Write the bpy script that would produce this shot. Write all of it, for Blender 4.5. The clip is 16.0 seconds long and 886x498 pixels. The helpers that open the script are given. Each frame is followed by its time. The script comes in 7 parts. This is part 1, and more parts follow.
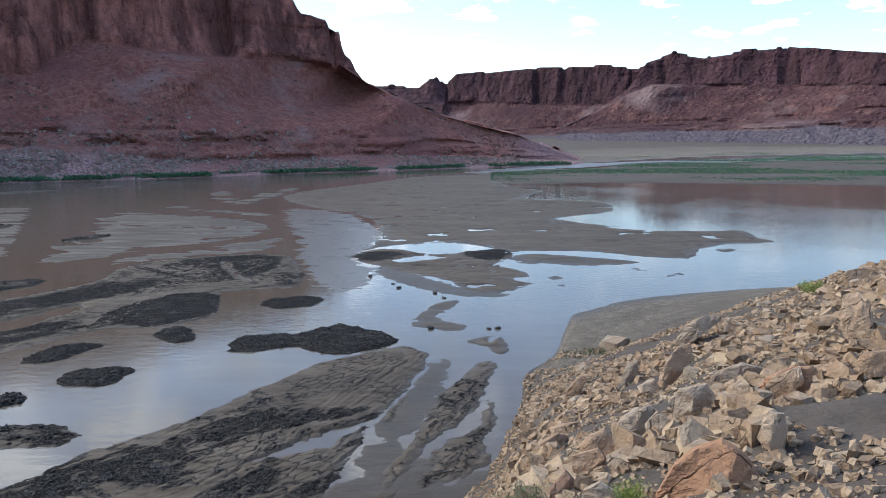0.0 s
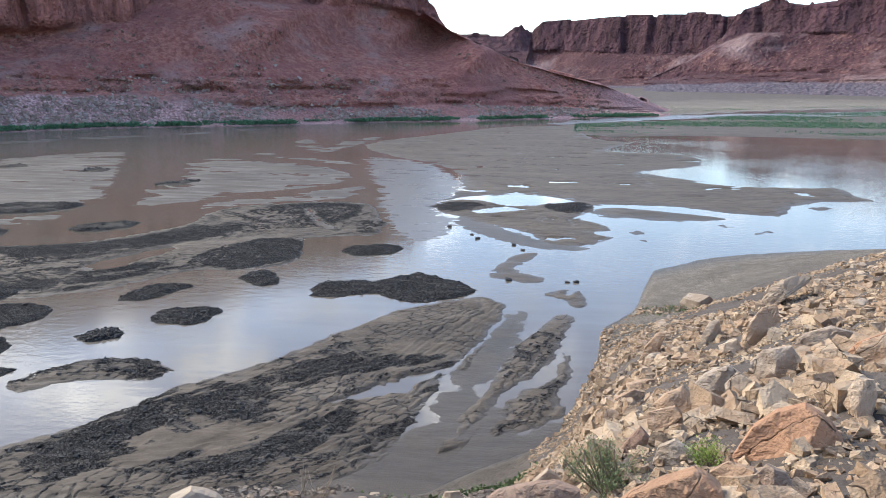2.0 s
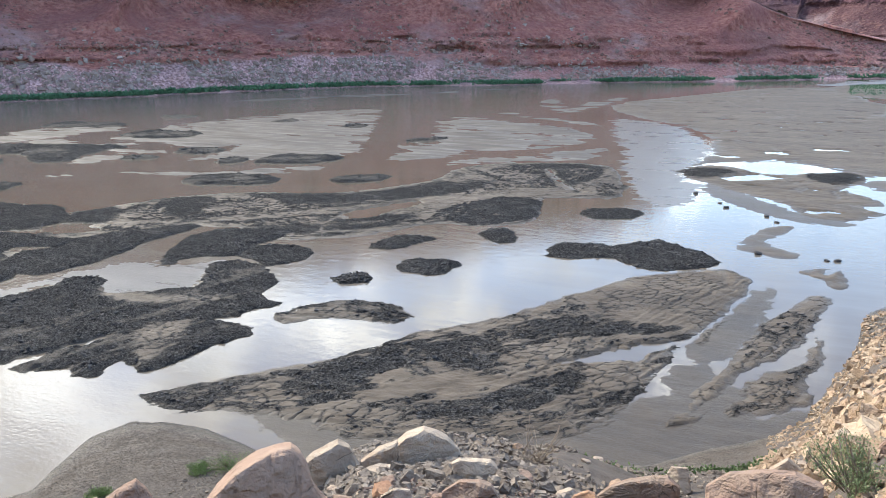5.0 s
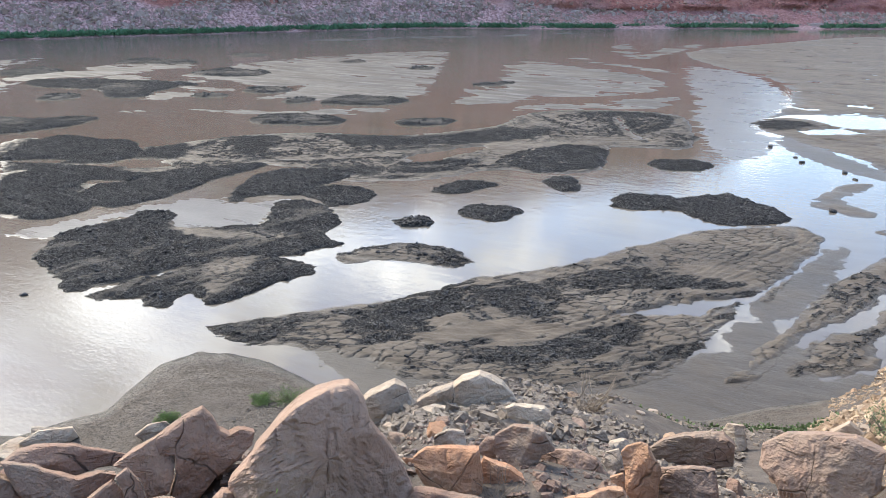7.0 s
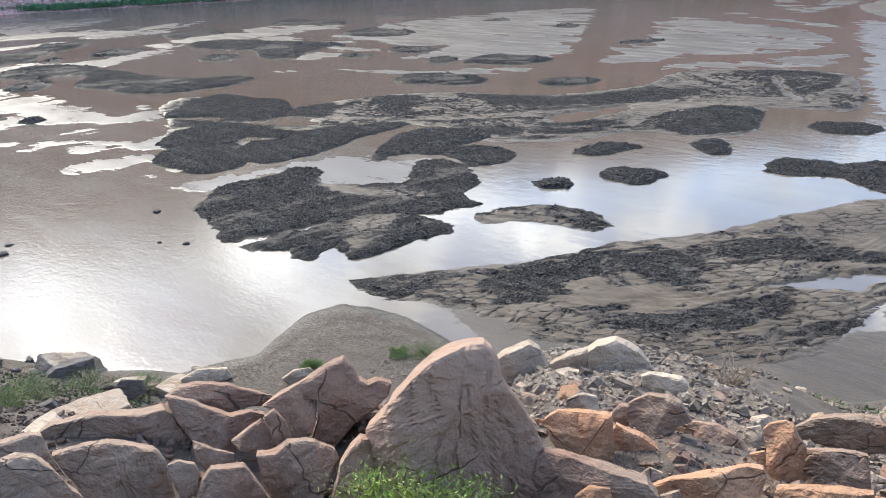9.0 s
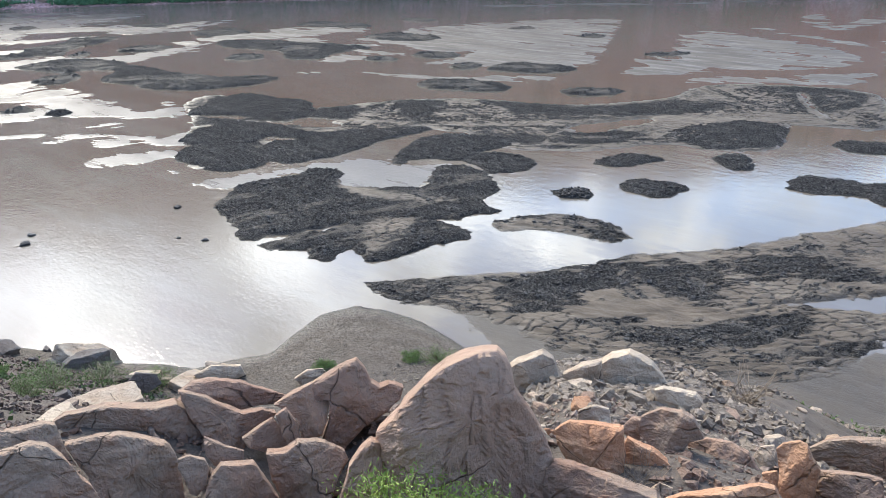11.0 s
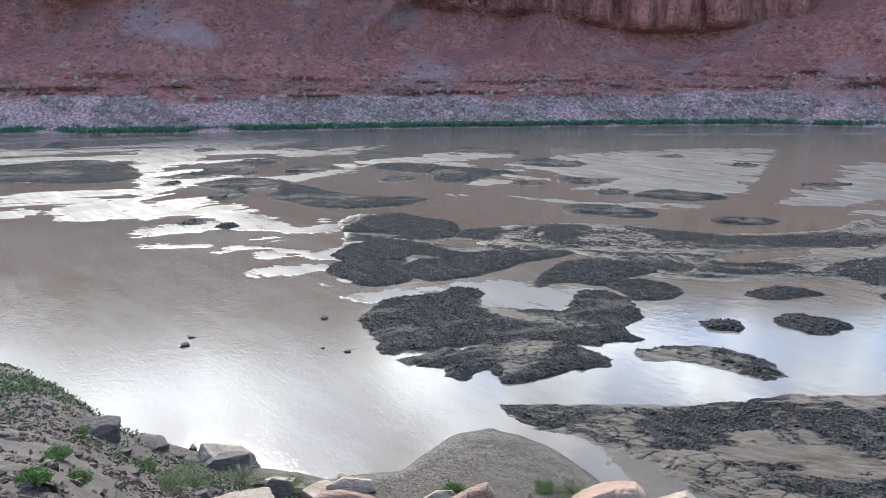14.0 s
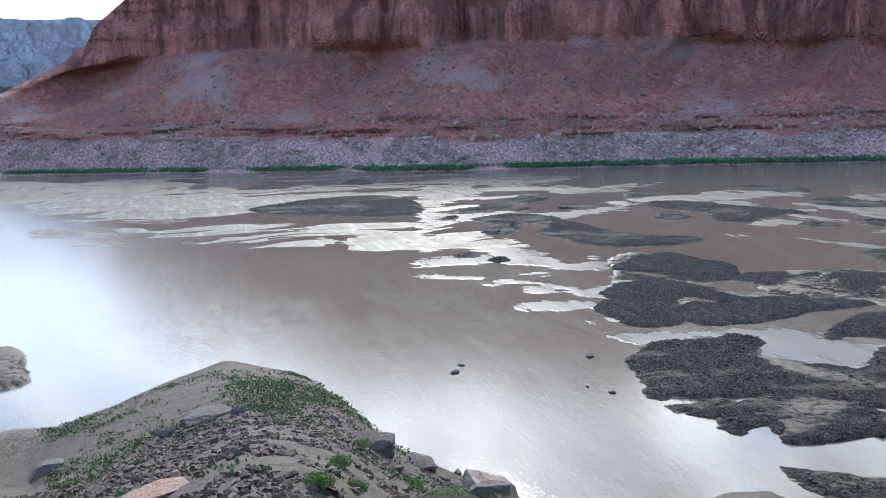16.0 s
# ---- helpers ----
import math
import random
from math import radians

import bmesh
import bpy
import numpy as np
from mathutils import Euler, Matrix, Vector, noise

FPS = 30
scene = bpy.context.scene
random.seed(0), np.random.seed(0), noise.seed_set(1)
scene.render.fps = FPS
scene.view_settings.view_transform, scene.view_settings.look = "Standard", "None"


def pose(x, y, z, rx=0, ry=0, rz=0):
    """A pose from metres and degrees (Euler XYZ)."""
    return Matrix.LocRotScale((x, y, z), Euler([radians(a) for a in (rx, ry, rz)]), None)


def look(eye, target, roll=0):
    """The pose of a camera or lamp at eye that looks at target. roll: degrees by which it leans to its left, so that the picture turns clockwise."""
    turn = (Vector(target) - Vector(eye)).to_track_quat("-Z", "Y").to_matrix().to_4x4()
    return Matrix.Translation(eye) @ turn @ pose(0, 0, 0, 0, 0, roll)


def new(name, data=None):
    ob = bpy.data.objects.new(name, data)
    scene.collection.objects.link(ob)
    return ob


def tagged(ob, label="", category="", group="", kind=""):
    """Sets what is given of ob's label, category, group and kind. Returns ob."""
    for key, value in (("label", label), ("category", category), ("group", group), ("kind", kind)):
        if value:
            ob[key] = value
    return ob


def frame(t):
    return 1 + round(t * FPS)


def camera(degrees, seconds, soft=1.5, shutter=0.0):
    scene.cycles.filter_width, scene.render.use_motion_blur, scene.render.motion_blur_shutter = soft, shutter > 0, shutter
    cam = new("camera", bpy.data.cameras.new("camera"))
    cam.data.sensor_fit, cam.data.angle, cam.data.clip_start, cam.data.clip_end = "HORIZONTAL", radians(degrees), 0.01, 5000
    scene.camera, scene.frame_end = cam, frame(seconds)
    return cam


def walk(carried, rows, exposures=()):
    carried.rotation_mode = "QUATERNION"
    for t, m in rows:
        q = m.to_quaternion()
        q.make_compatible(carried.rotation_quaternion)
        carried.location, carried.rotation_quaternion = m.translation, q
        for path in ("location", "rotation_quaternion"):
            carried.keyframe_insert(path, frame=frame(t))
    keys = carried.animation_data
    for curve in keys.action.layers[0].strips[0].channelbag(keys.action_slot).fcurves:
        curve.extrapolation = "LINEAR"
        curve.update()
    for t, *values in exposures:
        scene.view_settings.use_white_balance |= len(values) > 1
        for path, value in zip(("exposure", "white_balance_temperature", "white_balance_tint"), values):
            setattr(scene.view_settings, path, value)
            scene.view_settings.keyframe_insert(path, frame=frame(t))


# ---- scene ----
cam = camera(58.77, 16.0, soft=0.8)
EYE = 18.0
TURNS = [
    (0.0, 0.00, -8.60, 0.00),
    (0.5, 1.41, -9.36, -0.10),
    (1.0, 2.70, -10.04, 0.14),
    (1.5, 4.60, -11.18, -0.12),
    (2.0, 5.93, -12.19, -0.40),
    (2.5, 9.65, -12.18, -0.73),
    (3.0, 12.36, -12.51, -0.62),
    (3.5, 14.78, -12.70, -0.22),
    (4.0, 16.90, -13.19, 0.30),
    (4.2, 18.90, -13.35, 0.50),
    (6.3, 25.93, -17.89, 0.12),
    (6.5, 26.49, -18.18, -0.04),
    (7.0, 28.28, -19.01, -0.42),
    (7.5, 29.98, -19.45, -0.29),
    (8.0, 33.46, -20.48, 0.52),
    (8.5, 35.69, -21.35, 0.87),
    (9.0, 38.27, -21.77, 1.37),
    (9.2, 39.59, -21.59, 1.69),
    (11.3, 40.18, -20.93, -0.36),
    (11.5, 40.38, -19.94, -0.44),
    (12.0, 41.00, -17.10, -0.71),
    (12.5, 42.54, -15.13, -0.98),
    (13.0, 43.86, -13.24, -1.05),
    (13.5, 47.02, -12.94, -0.52),
    (14.0, 50.72, -12.54, 0.07),
    (14.5, 54.65, -12.20, 0.53),
    (15.0, 60.44, -11.59, 1.02),
    (15.5, 65.53, -10.68, 1.37),
    (16.0, 70.18, -9.58, 1.61),
]
walk(cam, [(t, pose(0, 0, EYE, 90 + pitch, lean, yaw)) for t, yaw, pitch, lean in TURNS],
     exposures=[(0.0, -0.12, 6250, 6), (1.5, 0.28, 6450, 8), (3.5, 0.77, 6650, 5), (9.0, 0.87, 6600, 6), (12.5, 0.79, 6300, 5), (15.0, 0.72, 6150, 5), (16.0, 0.58, 6050, 5)])

# ---- light: sun behind thin cloud on the left, bright broken sky ----
SUN_AZ, SUN_EL = 70.0, 34.0   # degrees to the left of the first heading, degrees up
sun_way = Vector((-math.sin(radians(SUN_AZ)) * math.cos(radians(SUN_EL)),
                  math.cos(radians(SUN_AZ)) * math.cos(radians(SUN_EL)), math.sin(radians(SUN_EL))))
lamp = bpy.data.lights.new("sun", "SUN")
lamp.energy, lamp.angle, lamp.color = 2.8, radians(13), (1.0, 0.93, 0.84)
sun = new("sun", lamp)
sun.matrix_world = look(sun_way * 300, (0, 0, 0))


def build_sky():
    world = bpy.data.worlds.new("sky")
    scene.world = world
    world.use_nodes = True
    t = world.node_tree
    t.nodes.clear()
    lk = t.links.new
    out = t.nodes.new("ShaderNodeOutputWorld")
    back = t.nodes.new("ShaderNodeBackground")
    lk(back.outputs[0], out.inputs[0])
    sky = t.nodes.new("ShaderNodeTexSky")
    sky.sky_type, sky.sun_disc = "NISHITA", False
    sky.sun_elevation, sky.sun_rotation = radians(SUN_EL), radians(-SUN_AZ)
    sky.dust_density = 0.7
    co = t.nodes.new("ShaderNodeTexCoord")
    sep = t.nodes.new("ShaderNodeSeparateXYZ")
    lk(co.outputs["Generated"], sep.inputs[0])

    def m(op, a, b=None):
        n = t.nodes.new("ShaderNodeMath")
        n.operation = op
        for i, v in enumerate((a, b)):
            if v is None:
                continue
            if isinstance(v, (int, float)):
                n.inputs[i].default_value = v
            else:
                lk(v, n.inputs[i])
        return n.outputs[0]
    # flat cloud layer: the direction divided by its height
    up = m("ADD", m("MAXIMUM", sep.outputs[2], 0.0), 0.16)
    comb = t.nodes.new("ShaderNodeCombineXYZ")
    lk(m("DIVIDE", sep.outputs[0], up), comb.inputs[0])
    lk(m("DIVIDE", sep.outputs[1], up), comb.inputs[1])
    n1 = t.nodes.new("ShaderNodeTexNoise")
    n1.inputs["Scale"].default_value = 4.2
    n1.inputs["Detail"].default_value = 7.0
    n1.inputs["Roughness"].default_value = 0.6
    lk(comb.outputs[0], n1.inputs["Vector"])
    dot = t.nodes.new("ShaderNodeVectorMath")
    dot.operation = "DOT_PRODUCT"
    nrm = t.nodes.new("ShaderNodeVectorMath")
    nrm.operation = "NORMALIZE"
    lk(co.outputs["Generated"], nrm.inputs[0])
    lk(nrm.outputs[0], dot.inputs[0])
    dot.inputs[1].default_value = sun_way
    near_sun = m("POWER", m("MAXIMUM", dot.outputs["Value"], 0.0), 6.0)
    cover = t.nodes.new("ShaderNodeMapRange")
    cover.inputs["From Min"].default_value = 0.52
    cover.inputs["From Max"].default_value = 0.635
    # the cloud field thickens towards the sun and ends to the far left
    thicker = m("POWER", m("MAXIMUM", dot.outputs["Value"], 0.0), 2.0)
    left = t.nodes.new("ShaderNodeMapRange")
    left.inputs["From Min"].default_value, left.inputs["From Max"].default_value = 0.22, -0.1
    lk(sep.outputs[1], left.inputs["Value"])
    clear = t.nodes.new("ShaderNodeMapRange")
    clear.inputs["From Min"].default_value, clear.inputs["From Max"].default_value = -0.35, 0.05
    lk(sep.outputs[0], clear.inputs["Value"])
    field = m("SUBTRACT", m("MULTIPLY", thicker, CLOUD_SUN), m("ADD", m("MULTIPLY", left.outputs[0], 0.05), m("MULTIPLY", clear.outputs[0], 0.05)))
    lk(m("ADD", n1.outputs["Fac"], field), cover.inputs["Value"])
    # clouds are lit through, brightest round the sun
    n2 = t.nodes.new("ShaderNodeTexNoise")
    n2.inputs["Scale"].default_value = 6.5
    n2.inputs["Detail"].default_value = 6.0
    lk(nrm.outputs[0], n2.inputs["Vector"])
    thick = t.nodes.new("ShaderNodeMapRange")
    thick.inputs["From Min"].default_value, thick.inputs["From Max"].default_value = 0.4, 0.6
    thick.inputs["To Min"].default_value, thick.inputs["To Max"].default_value = 0.45, 1.4
    lk(n2.outputs["Fac"], thick.inputs["Value"])
    bright = m("MULTIPLY", m("ADD", CLOUD_BASE, m("MULTIPLY", near_sun, CLOUD_GLOW)), thick.outputs[0])
    tone = t.nodes.new("ShaderNodeVectorMath")
    tone.operation = "SCALE"
    tone.inputs[0].default_value = (0.97, 0.985, 1.0)
    lk(bright, tone.inputs["Scale"])
    dim = t.nodes.new("ShaderNodeVectorMath")
    dim.operation = "MULTIPLY"
    dim.inputs[1].default_value = (SKY_LEVEL * 0.97, SKY_LEVEL * 0.985, SKY_LEVEL * 1.08)
    lk(sky.outputs[0], dim.inputs[0])
    mix = t.nodes.new("ShaderNodeMix")
    mix.data_type = "RGBA"
    lk(cover.outputs[0], mix.inputs["Factor"])
    lk(dim.outputs[0], mix.inputs[6])
    lk(tone.outputs[0], mix.inputs[7])
    lk(mix.outputs[2], back.inputs["Color"])
    back.inputs["Strength"].default_value = 1.0


SKY_LEVEL, CLOUD_BASE, CLOUD_GLOW, CLOUD_SUN = 0.29, 2.65, 1.8, 0.105
build_sky()

# ---- numeric noise ----


def hashed(ix, iy, seed):
    h = (ix.astype(np.int64) * 374761393 + iy.astype(np.int64) * 668265263 + seed * 974634277) & 0xFFFFFFFF
    h = ((h ^ (h >> 13)) * 1274126177) & 0xFFFFFFFF
    return ((h ^ (h >> 16)) & 0xFFFFFF) / float(0xFFFFFF)


def value_noise(x, y, seed=0):
    ix, iy = np.floor(x), np.floor(y)
    fx, fy = x - ix, y - iy
    fx, fy = fx * fx * (3 - 2 * fx), fy * fy * (3 - 2 * fy)
    a, b = hashed(ix, iy, seed), hashed(ix + 1, iy, seed)
    c, d = hashed(ix, iy + 1, seed), hashed(ix + 1, iy + 1, seed)
    return (a + (b - a) * fx) * (1 - fy) + (c + (d - c) * fx) * fy


def fbm(x, y, octaves=4, seed=0, gain=0.5):
    x, y = np.asarray(x, float), np.asarray(y, float)
    total, amp, norm = 0.0, 1.0, 0.0
    for k in range(octaves):
        total = total + amp * (value_noise(x + 17.3 * k, y - 9.1 * k, seed + k) - 0.5)
        norm += amp
        amp *= gain
        x, y = x * 2.03, y * 2.03
    return total / norm * 2


def cells(x, y, seed=0, jitter=0.9):
    """Distance to the nearest and second nearest jittered cell centre, and the nearest cell's own number."""
    ix, iy = np.floor(x), np.floor(y)
    d1 = np.full(x.shape, 9.0)
    d2 = np.full(x.shape, 9.0)
    own = np.zeros(x.shape)
    for dx in (-1, 0, 1):
        for dy in (-1, 0, 1):
            cx, cy = ix + dx, iy + dy
            px = cx + 0.5 + jitter * (hashed(cx, cy, seed) - 0.5)
            py = cy + 0.5 + jitter * (hashed(cx, cy, seed + 7) - 0.5)
            d = np.hypot(x - px, y - py)
            closer = d < d1
            d2 = np.where(closer, d1, np.minimum(d2, d))
            own = np.where(closer, hashed(cx, cy, seed + 13), own)
            d1 = np.where(closer, d, d1)
    return d1, d2, own


def ramp(v, a, b):
    u = np.clip((np.asarray(v, float) - a) / (b - a), 0, 1)
    return u * u * (3 - 2 * u)


def table(az, *knots):
    """A smooth value over azimuth from (azimuth, value) knots."""
    return np.interp(az, [k[0] for k in knots], [k[1] for k in knots])


# ---- the near bank: a rubble slope that falls from the feet of the camera to the shore ----


def bank_height(x, y):
    x, y = np.asarray(x, float), np.asarray(y, float)
    r, az = np.hypot(x, y), np.degrees(np.arctan2(-x, y))
    az = np.where(az < -130, az + 360, az)
    shore = table(az, (-130, 150), (-60, 140), (-30, 104), (-25, 99), (-19, 91.6), (-14, 85.5), (-9.6, 77), (-8.9, 69),
                  (-8.4, 62), (-6.1, 57), (-5.9, 50), (-5.2, 46), (-3.2, 38), (-1.5, 36.5), (7, 31.9), (17, 29.9), (30, 30.0),
                  (38, 33), (42, 36), (47, 38), (50, 37), (54, 33.5), (60, 33.2), (66, 35.2), (72, 39), (75, 41.5), (77, 45.5),
                  (78.4, 49), (82, 55.5), (86.6, 60.3), (89.4, 58), (94.5, 53.5), (98, 51.5), (101.5, 52.5), (112, 60), (130, 90), (230, 150))
    toe = table(az, (-130, 140), (-60, 130), (-30, 100), (-24, 88), (-20, 78), (-15, 66), (-10, 56), (-7, 50), (-4, 38),
                (0, 34), (7, 30.5), (30, 28.5), (38, 27.5), (50, 25.0), (60, 29), (70, 33), (76, 35), (82, 38), (90, 38), (100, 40), (112, 48), (130, 80), (230, 140))
    toe = np.minimum(toe, shore - 0.8)
    rise = table(az, (-60, 2.0), (-30, 1.6), (-20, 1.0), (-8, 0.8), (0, 0.5), (30, 0.5), (45, 1.5), (55, 1.2), (60, 0.5), (72, 1.5), (80, 4.2), (86, 4.6), (92, 3.4), (100, 1.2), (112, 1.5))
    bow = table(az, (-130, 0.5), (-40, 0.5), (-30, 0.74), (-24, 0.95), (-17, 1.05), (-10, 1.05), (0, 1.1), (8, 1.0), (14, 0.86), (20, 0.79), (30, 0.79), (36, 0.95), (42, 1.1), (60, 1.12), (80, 1.2), (100, 1.15), (130, 0.6))
    top = EYE - 1.65
    u = np.clip((r - 1.2) / (toe - 1.2), 0, 1)
    slope = rise + (top - rise) * (1 - u) ** bow
    v = np.clip((r - toe) / (shore - toe), 0, None)
    beach = rise * (1 - np.clip(v, 0, 1)) ** 0.8 - np.clip(v - 1, 0, 1) * 1.5
    z = np.where(r < toe, slope, beach)
    rough = ramp(r, 2, 6) * (1 - ramp(r, toe - 4, toe + 2))
    z = z + rough * (0.55 * fbm(x / 6, y / 6, 4, 3) + 0.12 * fbm(x / 0.8, y / 0.8, 3, 5))
    z = z + 0.06 * fbm(x / 1.5, y / 1.5, 3, 8) * ramp(r, 2, 6)
    # a ledge of broken rock below the overlook carries the boulder row
    z = z + 1.0 * np.exp(-((r - 5.5) / 1.1) ** 2) * ramp(az, 30, 37) * (1 - ramp(az, 76, 84))
    z = z - 0.6 * np.exp(-((r - 4.0) / 0.8) ** 2) * ramp(az, 10, 15) * (1 - ramp(az, 38, 44))
    z = z + 0.1 * np.exp(-((r - 4.4) / 0.9) ** 2) * ramp(az, -8, -5) * (1 - ramp(az, 9, 11))
    return np.where(v > 1.6, -1.5, z)

# ---- materials ----


class Mat:
    """A node material with short ways to add and join nodes."""

    def __init__(self, name):
        self.m = bpy.data.materials.new(name)
        self.m.use_nodes = True
        self.t = self.m.node_tree
        self.bsdf = self.t.nodes["Principled BSDF"]
        self.co = self.t.nodes.new("ShaderNodeTexCoord").outputs["Object"]

    def put(self, socket, v):
        if isinstance(v, bpy.types.NodeSocket):
            self.t.links.new(v, socket)
        else:
            socket.default_value = v

    def stretch(self, x, y, z, vec=None):
        n = self.t.nodes.new("ShaderNodeMapping")
        n.inputs["Scale"].default_value = (x, y, z)
        self.put(n.inputs["Vector"], vec or self.co)
        return n.outputs[0]

    def noise(self, scale, detail=4.0, rough=0.55, vec=None):
        n = self.t.nodes.new("ShaderNodeTexNoise")
        n.inputs["Scale"].default_value = scale
        n.inputs["Detail"].default_value = detail
        n.inputs["Roughness"].default_value = rough
        self.put(n.inputs["Vector"], vec or self.co)
        return n.outputs["Fac"]

    def cell(self, scale, feature="F1", vec=None, out="Distance"):
        n = self.t.nodes.new("ShaderNodeTexVoronoi")
        n.feature = feature
        n.inputs["Scale"].default_value = scale
        self.put(n.inputs["Vector"], vec or self.co)
        return n.outputs[out]

    def math(self, op, a, b=0.0):
        n = self.t.nodes.new("ShaderNodeMath")
        n.operation = op
        self.put(n.inputs[0], a)
        self.put(n.inputs[1], b)
        return n.outputs[0]

    def span(self, v, a, b, c=0.0, d=1.0):
        n = self.t.nodes.new("ShaderNodeMapRange")
        for key, val in (("From Min", a), ("From Max", b), ("To Min", c), ("To Max", d)):
            n.inputs[key].default_value = val
        self.put(n.inputs["Value"], v)
        return n.outputs[0]

    def mix(self, fac, a, b):
        n = self.t.nodes.new("ShaderNodeMix")
        n.data_type = "RGBA"
        self.put(n.inputs[0], fac)
        for k, c in ((6, a), (7, b)):
            self.put(n.inputs[k], (*c, 1) if isinstance(c, tuple) else c)
        return n.outputs[2]

    def math_vec(self, vec, fac, amount):
        n = self.t.nodes.new("ShaderNodeVectorMath")
        n.operation = "ADD"
        self.put(n.inputs[0], vec)
        self.put(n.inputs[1], self.math("MULTIPLY", fac, amount))
        return n.outputs[0]

    def attr(self, name):
        n = self.t.nodes.new("ShaderNodeAttribute")
        n.attribute_name = name
        return n.outputs["Fac"]

    def height(self):
        n = self.t.nodes.new("ShaderNodeSeparateXYZ")
        self.put(n.inputs[0], self.co)
        return n.outputs[2]

    def own(self):
        return self.t.nodes.new("ShaderNodeObjectInfo").outputs["Random"]

    def island(self):
        return self.t.nodes.new("ShaderNodeNewGeometry").outputs["Random Per Island"]

    def bump(self, h, dist, strength=1.0, under=None):
        n = self.t.nodes.new("ShaderNodeBump")
        n.inputs["Strength"].default_value = strength
        n.inputs["Distance"].default_value = dist
        self.put(n.inputs["Height"], h)
        if under:
            self.put(n.inputs["Normal"], under)
        return n.outputs[0]

    def done(self, color, rough, normal=None, spec=0.5, ior=None):
        self.put(self.bsdf.inputs["Base Color"], (*color, 1) if isinstance(color, tuple) else color)
        self.put(self.bsdf.inputs["Roughness"], rough)
        self.put(self.bsdf.inputs["Specular IOR Level"], spec)
        if ior:
            self.bsdf.inputs["IOR"].default_value = ior
        if normal:
            self.put(self.bsdf.inputs["Normal"], normal)
        return self.m


def water_material():
    k = Mat("silty_water")
    silt = k.noise(0.03, 4, 0.5)
    streak = k.noise(0.6, 5, 0.6, k.stretch(0.144, 0.578, 0.578))
    col = k.mix(k.span(silt, 0.35, 0.65), (0.135, 0.112, 0.088), (0.112, 0.084, 0.06))
    col = k.mix(k.span(streak, 0.45, 0.7, 0.0, 0.8), col, (0.14, 0.12, 0.095))
    ripple = k.noise(3.2, 3, 0.55, k.stretch(1.0, 1.6, 1.0))
    swell = k.noise(0.35, 2, 0.5)
    chop = k.noise(1.1, 3, 0.55, k.stretch(0.8, 1.2, 1.0))
    calm = k.span(k.noise(0.018, 3, 0.5), 0.42, 0.62)
    way = k.t.nodes.new("ShaderNodeSeparateXYZ")
    k.put(way.inputs[0], k.co)
    breeze = k.span(way.outputs[0], -38, -78, 0.25, 3.2)      # wind ruffles the open reach
    h = k.math("MULTIPLY", ripple, k.math("ADD", calm, breeze))
    n = k.bump(k.math("ADD", k.math("ADD", h, k.math("MULTIPLY", chop, 1.4)), k.math("MULTIPLY", swell, 0.35)), WAVE, 1.0)
    return k.done(col, k.span(calm, 0, 1, 0.012, 0.04), n, 0.5, 1.33)


